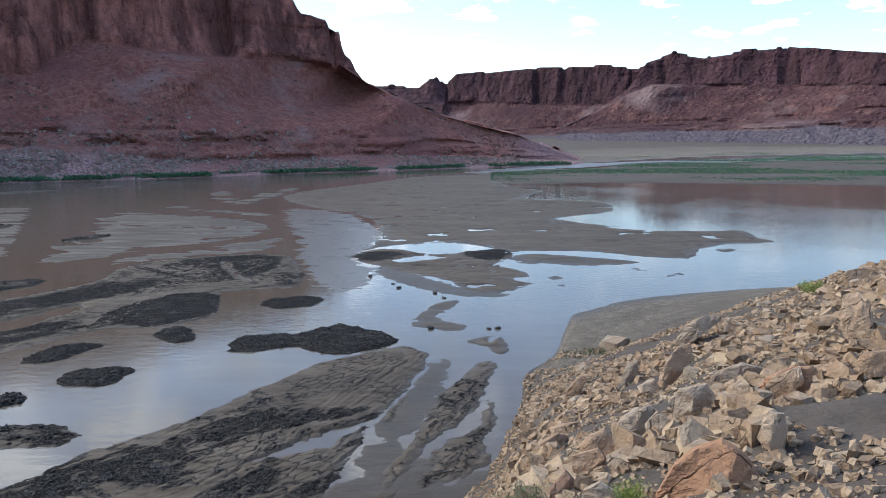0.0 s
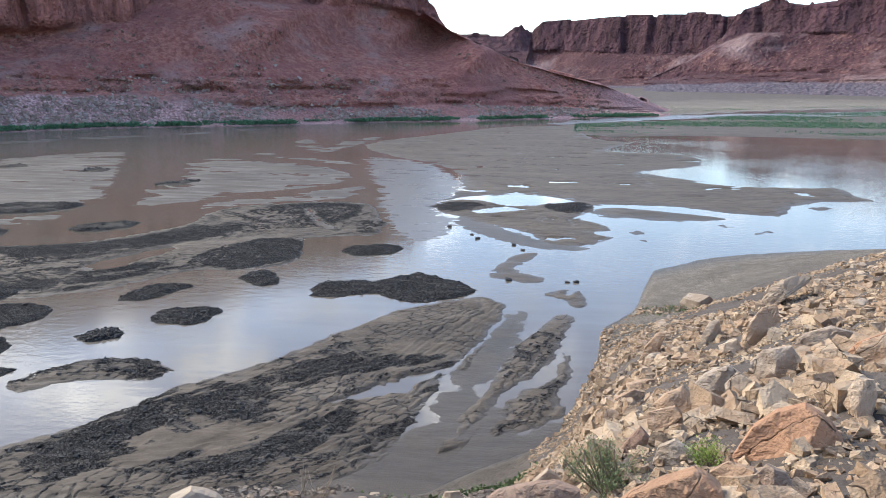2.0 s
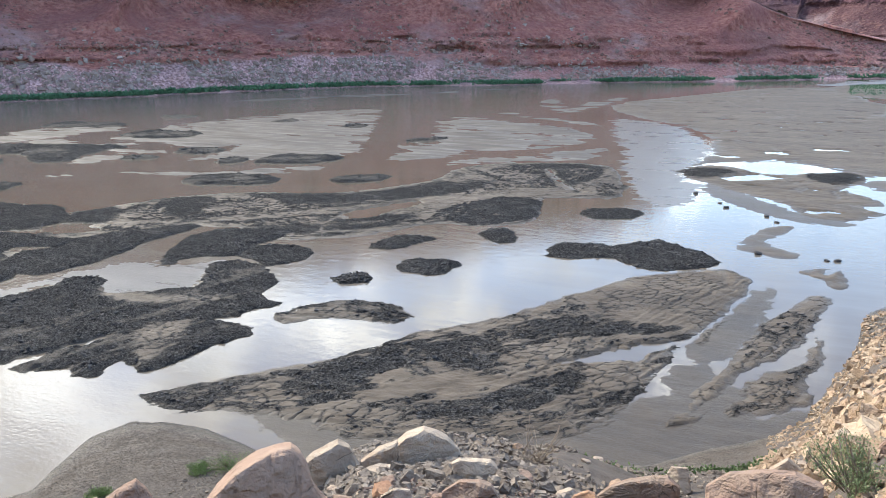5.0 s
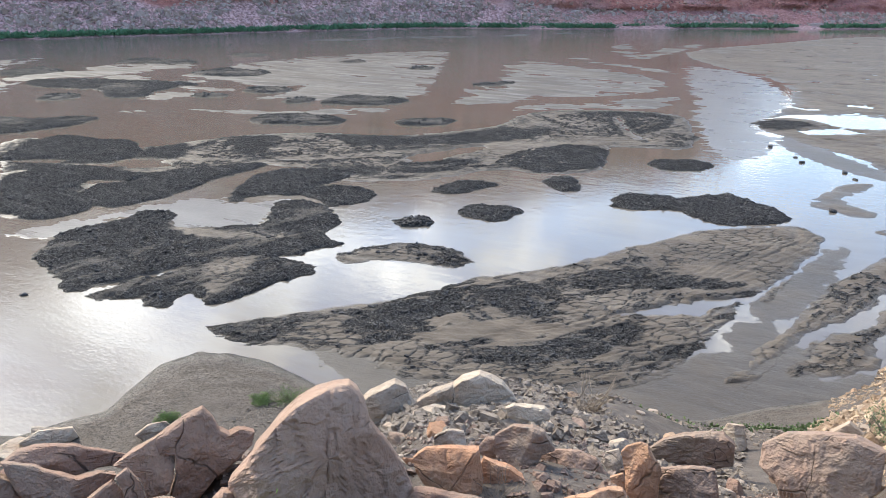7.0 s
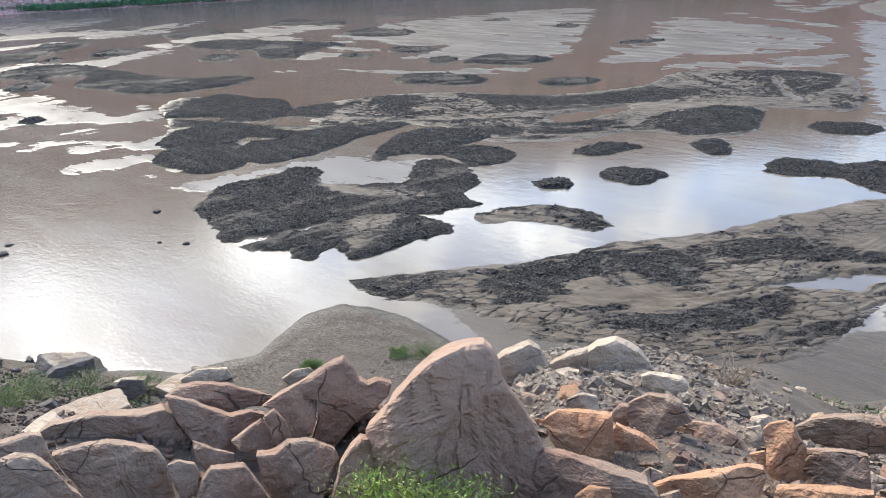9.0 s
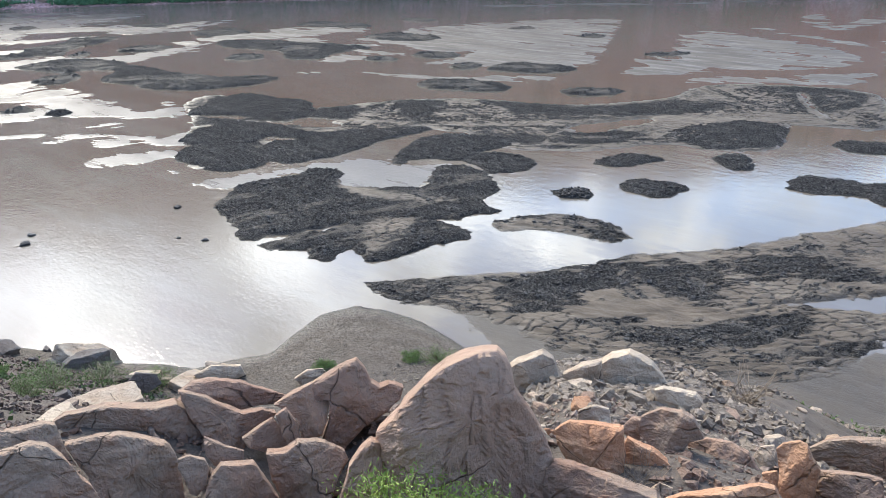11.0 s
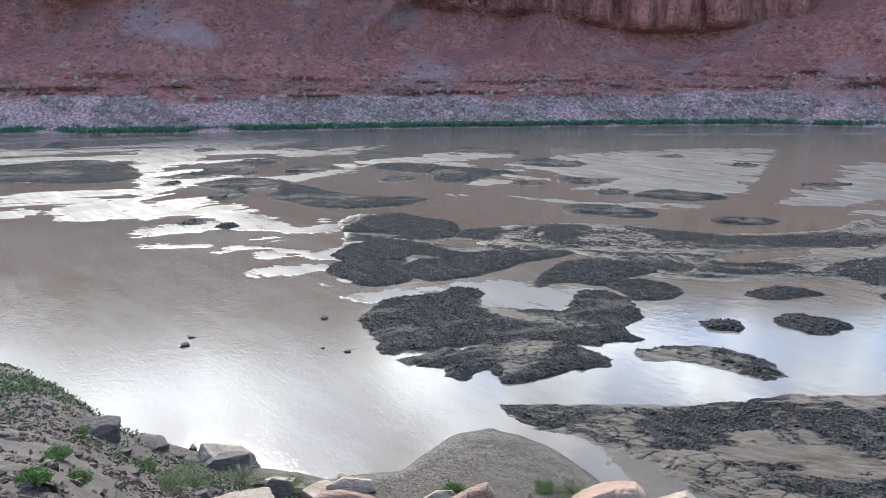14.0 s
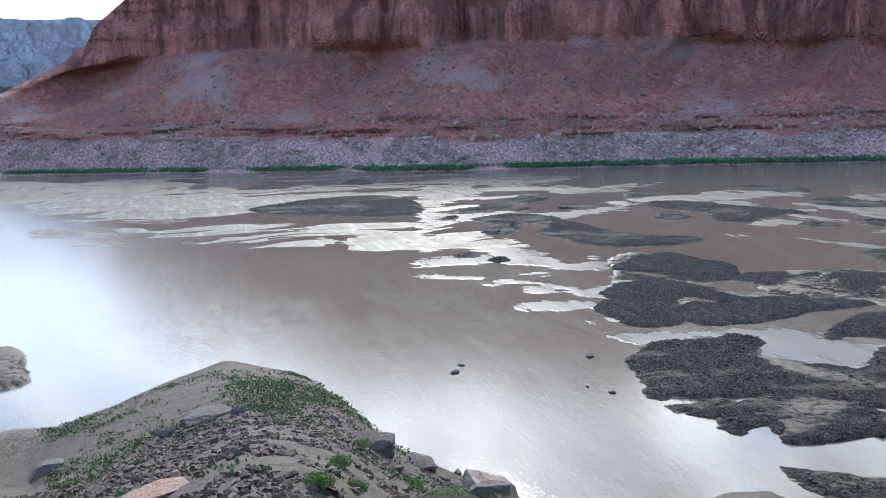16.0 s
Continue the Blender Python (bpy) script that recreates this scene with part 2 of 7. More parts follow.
def mud_material():
    """Silt flats: brown-grey where smooth, near black where the crust has broken into clods and where fold shading is
    painted, wet near the water.
    """
    k = Mat("river_mud")
    crust = k.attr("crust")
    z = k.height()
    big = k.noise(0.25, 5, 0.6)
    fine = k.noise(7.0, 6, 0.68)
    band = k.noise(0.16, 6, 0.65, k.stretch(0.3, 1.0, 1.0))
    flow = k.noise(0.9, 7, 0.66, k.stretch(0.4, 1.3, 1.0))
    pale = k.mix(k.span(flow, 0.38, 0.64), (0.062, 0.045, 0.030), (0.133, 0.102, 0.072))
    pale = k.mix(k.span(big, 0.4, 0.65, 0.0, 0.6), pale, (0.099, 0.076, 0.054))
    pale = k.mix(k.span(fine, 0.52, 0.7, 0.0, 0.2), pale, (0.039, 0.032, 0.025))
    pale = k.mix(k.span(band, 0.52, 0.66, 0.0, 0.55), pale, (0.146, 0.116, 0.086))
    pale = k.mix(k.span(band, 0.34, 0.46, 0.55, 0.0), pale, (0.052, 0.040, 0.029))
    dark = k.mix(k.span(fine, 0.4, 0.62), (0.042, 0.039, 0.037), (0.15, 0.14, 0.132))
    dark = k.mix(k.span(flow, 0.52, 0.64, 0.0, 0.7), dark, (0.185, 0.17, 0.155))
    col = k.mix(crust, pale, dark)
    wander = k.noise(1.6, 3, 0.6)
    line = k.cell(2.7, "DISTANCE_TO_EDGE", k.math_vec(k.stretch(1, 1.7, 1), wander, 0.9))
    small = k.cell(7.5, "DISTANCE_TO_EDGE", k.math_vec(k.stretch(1, 1.5, 1), wander, 0.4))
    split = k.math("MAXIMUM", k.span(line, 0.02, 0.1, 1.0, 0.0), k.span(small, 0.02, 0.14, 0.75, 0.0))
    col = k.mix(k.math("MULTIPLY", split, k.span(crust, 0.1, 0.6, 0.0, 0.92)), col, (0.014, 0.013, 0.0125))
    wet = k.span(z, 0.015, 0.08, 1.0, 0.0)
    col = k.mix(k.math("MULTIPLY", wet, 0.5), col, (0.05, 0.04, 0.031))
    rough = k.math("ADD", k.span(z, 0.0, 0.12, 0.42, 0.68), k.math("MULTIPLY", crust, 0.25))
    crack = k.cell(4.5, "DISTANCE_TO_EDGE", k.stretch(1, 1.4, 1))
    relief = k.math("ADD", k.math("MULTIPLY", k.math("SUBTRACT", k.span(crack, 0.0, 0.14), split), 0.7), k.math("MULTIPLY", fine, 0.7))
    n = k.bump(k.math("MULTIPLY", relief, k.math("ADD", crust, 0.05)), 0.12, 1.0)
    n = k.bump(flow, 0.10, 0.6, n)
    return k.done(col, rough, n, k.span(crust, 0.0, 1.0, 0.2, 0.1))


def sand_material():
    """Low wet sand sheets: smooth, pale, with a soft sheen."""
    k = Mat("wet_sand")
    flow = k.noise(0.35, 6, 0.6, k.stretch(0.199, 0.928, 0.663))
    fine = k.noise(2.5, 5, 0.6)
    col = k.mix(k.span(flow, 0.35, 0.65), (0.062, 0.049, 0.038), (0.125, 0.106, 0.086))
    lines = k.noise(0.9, 5, 0.65, k.stretch(0.09, 0.75, 0.5))
    col = k.mix(k.span(lines, 0.52, 0.6, 0.0, 0.8), col, (0.175, 0.152, 0.128))
    col = k.mix(k.span(lines, 0.38, 0.44, 0.75, 0.0), col, (0.05, 0.04, 0.031))
    col = k.mix(k.span(fine, 0.5, 0.75, 0.0, 0.5), col, (0.0796, 0.0663, 0.0544))
    rough = k.math("ADD", k.span(flow, 0.3, 0.7, 0.48, 0.7), k.span(k.height(), 0.0, 0.06, -0.08, 0.1))
    n = k.bump(flow, 0.03, 0.6, k.bump(fine, 0.03, 0.6))
    return k.done(col, rough, n, 0.15)


def film_material():
    """Silt with a skin of running water: smooth, greyish, glossy in a blurred way."""
    k = Mat("wet_silt_film")
    flow = k.noise(0.5, 5, 0.6, k.stretch(0.25, 0.9, 0.7))
    col = k.mix(k.span(flow, 0.35, 0.65), (0.11, 0.095, 0.082), (0.155, 0.137, 0.12))
    ripple = k.noise(2.4, 4, 0.6)
    return k.done(col, k.span(flow, 0.3, 0.7, 0.24, 0.36), k.bump(ripple, 0.03, 0.8), 0.28, 1.33)


def bank_material():
    k = Mat("bank_soil")
    big = k.noise(0.12, 5, 0.6)
    mid = k.noise(1.1, 5, 0.6)
    fine = k.noise(14, 5, 0.7)
    col = k.mix(k.span(big, 0.4, 0.6), (0.088, 0.066, 0.051), (0.115, 0.09, 0.072))
    col = k.mix(k.span(mid, 0.45, 0.7, 0.0, 0.8), col, (0.052, 0.041, 0.032))
    col = k.mix(k.span(fine, 0.4, 0.7, 0.0, 0.45), col, (0.135, 0.115, 0.094))
    z = k.height()
    silt = k.math("ADD", z, k.math("MULTIPLY", mid, 0.8))
    plate = k.cell(4.6, "DISTANCE_TO_EDGE", k.math_vec(k.co, k.noise(2.0, 5, 0.7), 0.9))
    low = k.mix(k.span(mid, 0.4, 0.65), (0.118, 0.092, 0.068), (0.165, 0.132, 0.102))
    low = k.mix(k.attr("dry"), low, k.mix(k.span(mid, 0.4, 0.65), (0.25, 0.2, 0.145), (0.34, 0.285, 0.215)))
    strand = k.noise(1.0, 3, 0.5, k.stretch(0.06, 0.06, 14.0))
    low = k.mix(k.span(strand, 0.4, 0.6, 0.0, 0.28), low, (0.085, 0.07, 0.055))
    gravel = k.cell(9.0, "F1", out="Color")
    low = k.mix(k.span(gravel, 0.2, 0.8, 0.0, 0.28), low, (0.075, 0.066, 0.056))
    low = k.mix(k.span(plate, 0.01, 0.08, 0.8, 0.0), low, (0.035, 0.03, 0.025))
    col = k.mix(k.span(silt, 1.1, 2.0, 1.0, 0.0), col, low)
    col = k.mix(k.span(z, 0.03, 0.22, 0.7, 0.0), col, (0.05, 0.04, 0.03))
    n = k.bump(fine, 0.05, 0.8, k.bump(k.math("MULTIPLY", k.span(plate, 0.0, 0.1), k.span(silt, 1.1, 2.0, 1.0, 0.0)), 0.045, 0.9, k.bump(mid, 0.3, 0.8)))
    return k.done(col, k.span(z, 0.0, 0.4, 0.35, 0.95), n, 0.3)


def cliff_material(name, wall, scree, pale, bands, far=1.0):
    """Red sandstone: 'wall' marks the sheer upper cliff, 'pale' the bleached band that the old lake left."""
    k = Mat(name)
    up = k.attr("wall")
    ring = k.attr("ring")
    z = k.height()
    streak = k.noise(0.11 / far, 6, 0.62, k.stretch(1, 1, 0.08))
    fine = k.noise(0.45 / far, 6, 0.68)
    layer = k.noise(0.10 / far, 5, 0.6, k.stretch(0.05, 0.05, 2.2))
    speck = k.noise(1.1 / far, 4, 0.6)
    w = k.mix(k.span(streak, 0.42, 0.58), wall[0], wall[1])
    w = k.mix(k.span(layer, 0.55, 0.72, 0.0, 0.45), w, wall[2])
    s = k.mix(k.span(fine, 0.38, 0.62), scree[0], scree[1])
    s = k.mix(k.span(layer, 0.5, 0.68, 0.0, bands), s, scree[2])
    s = k.mix(k.span(speck, 0.58, 0.7, 0.0, 0.6), s, (0.34, 0.22, 0.17))
    # down-slope rill streaks; their tones also stand in for gully shading
    rill_shade = k.noise(0.16 / far, 6, 0.66, k.stretch(1, 1, 0.16))
    s = k.mix(k.span(rill_shade, 0.36, 0.5, 0.6, 0.0), s, scree[0])
    s = k.mix(k.span(rill_shade, 0.55, 0.7, 0.0, 0.4), s, (0.4, 0.205, 0.155))
    # broader darkening, gully shading put into the scree colour
    fan_shade = k.noise(0.045 / far, 5, 0.6, k.stretch(1, 1, 0.3))
    s = k.mix(k.span(fan_shade, 0.35, 0.5, 0.55, 0.0), s, (0.19, 0.1, 0.09))
    broad = k.noise(0.022 / far, 5, 0.6)
    s = k.mix(k.span(broad, 0.53, 0.64, 0.0, 0.65), s, (0.34, 0.25, 0.24))
    s = k.mix(k.span(broad, 0.32, 0.46, 0.75, 0.0), s, scree[2])
    p = k.mix(k.span(speck, 0.4, 0.62), pale[0], pale[1])
    p = k.mix(k.span(fine, 0.5, 0.7, 0.0, 0.5), p, pale[2])
    col = k.mix(up, s, w)
    col = k.mix(ring, col, p)
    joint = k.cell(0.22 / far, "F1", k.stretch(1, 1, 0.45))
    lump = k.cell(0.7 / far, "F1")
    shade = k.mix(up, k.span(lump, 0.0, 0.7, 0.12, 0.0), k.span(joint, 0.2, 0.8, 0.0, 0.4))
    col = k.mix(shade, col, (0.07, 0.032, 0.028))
    face = k.math("MULTIPLY", k.span(joint, 0.0, 0.9), up)
    n = k.bump(fine, 1.8 * far, 0.8, k.bump(streak, 3.5 * far, 0.8, k.bump(lump, 0.9 * far, 0.9, k.bump(face, 3.0 * far, 1.0))))
    return k.done(col, 0.92, n, 0.2)


def rock_material(name, tones, seams):
    k = Mat(name)
    own = k.own() if seams >= 0 else k.island()
    geo = k.t.nodes.new("ShaderNodeNewGeometry").outputs["Position"]
    big = k.noise(0.9, 4, 0.6, geo)
    mid = k.noise(4.0, 5, 0.65, geo)
    fine = k.noise(30, 5, 0.7, geo)
    col = k.mix(k.span(own, 0.25, 0.75), tones[0], tones[1])
    col = k.mix(k.span(big, 0.42, 0.62, 0.0, 0.85), col, tones[2])
    col = k.mix(k.span(mid, 0.52, 0.72, 0.0, 0.6), col, tones[3])
    col = k.mix(k.span(fine, 0.45, 0.75, 0.0, 0.2), col, (0.16, 0.12, 0.1))
    gap = k.cell(1.5, "DISTANCE_TO_EDGE", k.math_vec(geo, big, 0.8))
    crack = k.math("MULTIPLY", k.span(gap, 0.0, 0.011, 1.0, 0.0), k.span(k.noise(1.7, 2, 0.5, geo), 0.46, 0.52))
    col = k.mix(k.math("MULTIPLY", crack, 0.6), col, (0.025, 0.018, 0.015))
    lines = k.noise(2.2, 4, 0.6, k.stretch(0.4, 0.4, 3.0))
    n = k.bump(k.math("SUBTRACT", k.math("MULTIPLY", fine, 0.4), crack), 0.03, 0.8, k.bump(mid, 0.16, 0.8, k.bump(lines, 0.03, max(seams, 0.1) * 0.4)))
    return k.done(col, 0.9, n, 0.25)


def leaf_material(name, a, b):
    k = Mat(name)
    tone = k.noise(3.0, 3, 0.6)
    col = k.mix(k.span(tone, 0.3, 0.7), a, b)
    k.bsdf.inputs["Subsurface Weight"].default_value = 0.0
    return k.done(col, 0.7, None, 0.3)


WAVE = 0.0075
WATER = water_material()
MUD = mud_material()
SAND = sand_material()
FILM = film_material()
BANK = bank_material()
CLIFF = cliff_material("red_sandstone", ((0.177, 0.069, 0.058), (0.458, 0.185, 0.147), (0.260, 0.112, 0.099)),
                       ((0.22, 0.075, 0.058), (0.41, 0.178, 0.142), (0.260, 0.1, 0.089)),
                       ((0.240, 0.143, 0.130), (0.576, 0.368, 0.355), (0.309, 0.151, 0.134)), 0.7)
# far mesas: shade and haze are put into this darker, purpler colour
MESA = cliff_material("shaded_far_sandstone", ((0.05, 0.024, 0.031), (0.1, 0.047, 0.056), (0.135, 0.077, 0.09)),
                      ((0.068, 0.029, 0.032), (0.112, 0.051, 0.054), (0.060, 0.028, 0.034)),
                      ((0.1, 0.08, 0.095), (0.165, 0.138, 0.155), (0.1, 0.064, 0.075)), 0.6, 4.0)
# distance haze of the far left mesas, painted in as pale bluish rock
RIM = cliff_material("haze_tinted_rock", ((0.3, 0.31, 0.36), (0.38, 0.4, 0.46), (0.34, 0.35, 0.4)),
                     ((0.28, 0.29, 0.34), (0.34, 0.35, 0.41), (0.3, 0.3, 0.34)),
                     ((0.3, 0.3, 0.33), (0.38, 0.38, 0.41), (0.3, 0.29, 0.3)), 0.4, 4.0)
TAN_ROCK = rock_material("tan_sandstone", ((0.368, 0.243, 0.154), (0.506, 0.378, 0.263), (0.340, 0.216, 0.131), (0.566, 0.434, 0.301)), 0.5)
GREY_ROCK = rock_material("grey_sandstone", ((0.357, 0.278, 0.206), (0.466, 0.368, 0.268), (0.315, 0.224, 0.152), (0.518, 0.424, 0.315)), 0.5)
ROSE_ROCK = rock_material("rose_sandstone", ((0.302, 0.194, 0.133), (0.333, 0.217, 0.152), (0.291, 0.171, 0.110), (0.354, 0.255, 0.184)), 0.6)
RED_ROCK = rock_material("pink_sandstone", ((0.239, 0.140, 0.096), (0.281, 0.180, 0.126), (0.265, 0.196, 0.141), (0.307, 0.168, 0.104)), 0.6)
OCHRE_ROCK = rock_material("ochre_sandstone", ((0.338, 0.188, 0.106), (0.388, 0.237, 0.144), (0.413, 0.200, 0.106), (0.450, 0.312, 0.206)), 0.6)
BROWN_ROCK = rock_material("brown_sandstone", ((0.0975, 0.0788, 0.069), (0.143, 0.124, 0.112), (0.112, 0.0863, 0.0713), (0.165, 0.143, 0.128)), 0.5)
CLOD = rock_material("mud_clod", ((0.028, 0.026, 0.025), (0.08, 0.074, 0.069), (0.035, 0.032, 0.03), (0.11, 0.1, 0.094)), 0.1)
RUBBLE = rock_material("rubble", ((0.245, 0.164, 0.100), (0.480, 0.353, 0.230), (0.348, 0.226, 0.136), (0.526, 0.408, 0.281)), -1)
GREY_RUBBLE = rock_material("grey_rubble", ((0.138, 0.109, 0.0829), (0.287, 0.233, 0.18), (0.184, 0.14, 0.104), (0.345, 0.285, 0.221)), -1)
DARK_RUBBLE = rock_material("brown_rubble", ((0.0697, 0.0488, 0.0381), (0.14, 0.104, 0.0847), (0.09, 0.0588, 0.0462), (0.168, 0.13, 0.11)), -1)
PINK_RUBBLE = rock_material("pink_rubble", ((0.14, 0.095, 0.072), (0.26, 0.19, 0.15), (0.19, 0.12, 0.085), (0.3, 0.24, 0.19)), -1)
FAR_RUBBLE = rock_material("bleached_rubble", ((0.194, 0.136, 0.113), (0.341, 0.273, 0.242), (0.228, 0.162, 0.133), (0.376, 0.304, 0.27)), -1)
RED_RUBBLE = rock_material("red_rubble", ((0.114, 0.0569, 0.0455), (0.315, 0.193, 0.153), (0.175, 0.0917, 0.0742), (0.332, 0.227, 0.184)), -1)
LEAF = leaf_material("bright_leaf", (0.19, 0.25, 0.05), (0.33, 0.39, 0.09))
GRASS = leaf_material("grass_leaf", (0.12, 0.18, 0.05), (0.2, 0.27, 0.085))
WEED = leaf_material("weed_leaf", (0.06, 0.09, 0.03), (0.12, 0.16, 0.055))
REED = leaf_material("reed_green", (0.05, 0.12, 0.065), (0.09, 0.17, 0.085))
SAGE = leaf_material("sage_leaf", (0.13, 0.16, 0.07), (0.22, 0.25, 0.11))
TWIG = leaf_material("dry_twig", (0.14, 0.1, 0.07), (0.22, 0.17, 0.12))
STRAW = leaf_material("straw", (0.3, 0.24, 0.12), (0.38, 0.3, 0.16))

# ---- mesh helpers ----


def mesh_of(name, verts, faces, smooth=True):
    me = bpy.data.meshes.new(name)
    verts, faces = np.asarray(verts, np.float32), np.asarray(faces, np.int32)
    n, w = faces.shape
    me.vertices.add(len(verts))
    me.vertices.foreach_set("co", verts.ravel())
    me.loops.add(n * w)
    me.loops.foreach_set("vertex_index", faces.ravel())
    me.polygons.add(n)
    me.polygons.foreach_set("loop_start", np.arange(0, n * w, w, dtype=np.int32))
    me.polygons.foreach_set("loop_total", np.full(n, w, np.int32))
    me.polygons.foreach_set("use_smooth", np.full(n, smooth))
    me.update(calc_edges=True)
    me.validate()
    return me


def add_attr(me, name, values):
    a = me.attributes.new(name, "FLOAT", "POINT")
    a.data.foreach_set("value", np.asarray(values, np.float32).ravel())


def sheet(rows, cols):
    """Quads of a grid of rows x cols vertices."""
    i = np.arange(rows * cols).reshape(rows, cols)
    return np.stack([i[:-1, :-1], i[:-1, 1:], i[1:, 1:], i[1:, :-1]], -1).reshape(-1, 4)


def placed(name, me, material, label="", category="", group="", kind=""):
    ob = new(name, me)
    me.materials.append(material)
    return tagged(ob, label, category, group, kind)


# ---- ground, water ----


def far_shore(az):
    return table(az, (-180, 900), (-60, 760), (-30, 720), (-18, 560), (-9, 415), (-6, 398), (3.4, 352), (19, 311), (29, 306), (44, 275), (60, 262), (70, 260),
                 (73, 262), (85, 292), (100, 350), (112, 420), (180, 900))


def build_ground():
    az = np.radians(np.concatenate([np.arange(-40, 113, 0.35), np.arange(113, 320, 3.0), [320.0]]))
    r = np.concatenate([np.arange(-0.02, 6, 0.3), np.arange(6, 66, 0.3), np.arange(66, 112, 0.8), np.geomspace(112, 4600, 60)])
    R, A = np.meshgrid(r, az, indexing="ij")
    X, Y = -R * np.sin(A), R * np.cos(A)
    Z = bank_height(X, Y)
    deg = np.degrees(A)
    deg = np.where(deg > 180, deg - 360, deg)
    fs = far_shore(deg)
    flat = -1.5 + 2.3 * ramp(R, fs - 4, fs + 14) + 3.0 * ramp(R, fs + 10, fs + 900) + 0.5 * fbm(X / 40, Y / 40, 4, 11) * ramp(R, fs, fs + 40)
    behind = ramp(np.abs(deg - 170), 90, 60)
    Z = np.where(R > 112, np.where((deg < -40) | (deg > 113), np.maximum(flat, Z * behind), flat), Z)
    me = mesh_of("ground", np.stack([X, Y, Z], -1).reshape(-1, 3), sheet(len(r), len(az))[:, ::-1])
    add_attr(me, "dry", ramp(-deg, 5, 10) * ramp(deg, -60, -45))
    placed("ground", me, BANK, "pale tan silt and gravel bank sloping down to the river", "ground", kind="structure")
    w = 1500
    me = mesh_of("water", [(-w, -w, 0), (w, -w, 0), (w, w, 0), (-w, w, 0)], [(0, 1, 2, 3)], False)
    placed("water", me, WATER, "shallow silty river water reflecting the cloudy sky", "water", kind="structure")


build_ground()

# ---- cliffs ----


def cliff(name, az0, az1, step, base, ring_el, foot_el, talus_el, sky_el, lean, material, seed, label, grain=1.0, ring_span=20.0, foot_span=16.0, slope=0.62, CLEFT=1.0, ring_mix=lambda a: 1.0 * (a > -500)):
    """A canyon wall seen along its front: beach, bleached band, ledges, scree slope and sheer cliff, each from a table over azimuth."""
    a = np.arange(az0, az1, step)
    b = base(a)
    ring = EYE + np.tan(np.radians(ring_el(a))) * (b + ring_span)
    foot = np.maximum(EYE + np.tan(np.radians(foot_el(a))) * (b + ring_span + foot_span), ring + 0.3)
    d0 = b + ring_span + foot_span
    t = np.tan(np.radians(talus_el(a)))
    run = np.maximum((EYE + t * d0 - foot) / (slope - t), 0.5)
    tal_r, tal_z = d0 + run, foot + slope * run
    s = np.tan(np.radians(sky_el(a)))
    top_r = tal_r + lean * grain
    top_z = np.maximum(EYE + s * top_r, tal_z + 0.2)
    knots = [(b - 2, 0 * b - 0.6, 1), (b + ring_span * 0.35, 0 * b + 1.2 * grain, 4), (b + ring_span, ring, 12), (b + ring_span + foot_span, foot, 10),
             (tal_r, tal_z, 26), (top_r, top_z, 30), (top_r + 20 * grain, top_z + 0.5, 3), (top_r + 60 * grain, top_z - 1.0, 2), (top_r + 80 * grain, 0 * b - 2, 1)]
    rr, zz, part_of = [knots[0][0]], [knots[0][1]], [0.0]
    for k in range(1, len(knots)):
        (r0, z0, _), (r1, z1, n) = knots[k - 1], knots[k]
        for i in range(1, n + 1):
            u = i / n
            rr.append(r0 + (r1 - r0) * u)
            zz.append(z0 + (z1 - z0) * u)
            part_of.append(k - 1 + u)
    R, Z = np.array(rr), np.array(zz)
    P = np.repeat(np.array(part_of)[:, None], len(a), 1)
    A = np.repeat(a[None, :], len(R), 0)
    arc = A * np.radians(1) * b.mean() / grain          # metres along the front
    zs = Z / grain
    scree = ramp(P, 2.8, 3.4) * (1 - ramp(P, 3.9, 4.05))
    wall = ramp(P, 3.97, 4.06)
    band = (1 - ramp(P, 1.85 + 0.35 * fbm(arc / 25, zs * 0, 3, seed), 2.05 + 0.35 * fbm(arc / 25, zs * 0, 3, seed)))
    band = np.maximum(band * ring_mix(A), ramp(P, 0, 0.1) * (1 - ramp(P, 0.9, 1.15)))
    band = np.maximum(band, ring_mix(A - 1000))
    ledge = ramp(P, 1.9, 2.1) * (1 - ramp(P, 3.0, 3.1))
    gully = np.abs(fbm(arc / 75 + 0.01 * zs, zs / 260, 4, seed + 1, 0.55))
    tall = ramp(tal_z - foot, 2 * grain, 35 * grain)[None, :]
    R = R + tall * grain * scree * (64 * (gully - 0.22) + 5.0 * fbm(arc / 11, zs / 8, 5, seed + 2, 0.6)) * ramp(P, 2.9, 3.6)
    column = fbm(arc / 22, zs / 160, 5, seed + 3, 0.6)
    cleft = np.maximum(0, 0.12 - np.abs(fbm(arc / 30, zs / 300, 3, seed + 9))) / 0.12
    R = R + grain * wall * (1 - ramp(P, 5.0, 5.3)) * (CLEFT * 13 * column + CLEFT * 9 * cleft + 4.0 * CLEFT * np.round(3 * fbm(zs / 14, arc / 400, 2, seed + 4)) / 3 * ramp(P, 4.05, 4.3))
    Z = Z + grain * (ramp(P, 4.85, 5.0) * (1 - ramp(P, 6.5, 7))) * 3.0 * np.round(2.5 * fbm(arc / 16, zs * 0, 4, seed + 5)) / 2.5
    R = R + grain * ledge * (6 * fbm(arc / 18, zs / 2.5, 5, seed + 6, 0.6) + 2.2 * np.round(2 * fbm(zs / 2.0 + 0.4 * fbm(arc / 30, zs * 0, 3, seed + 14), arc / 40, 3, seed + 12)))
    R = R + grain * band * 2.4 * fbm(arc / 4, zs / 3, 4, seed + 7)
    rad = np.radians(A)
    X, Y = -R * np.sin(rad), R * np.cos(rad)
    me = mesh_of(name, np.stack([X, Y, Z], -1).reshape(-1, 3), sheet(len(R), len(a))[:, ::-1])
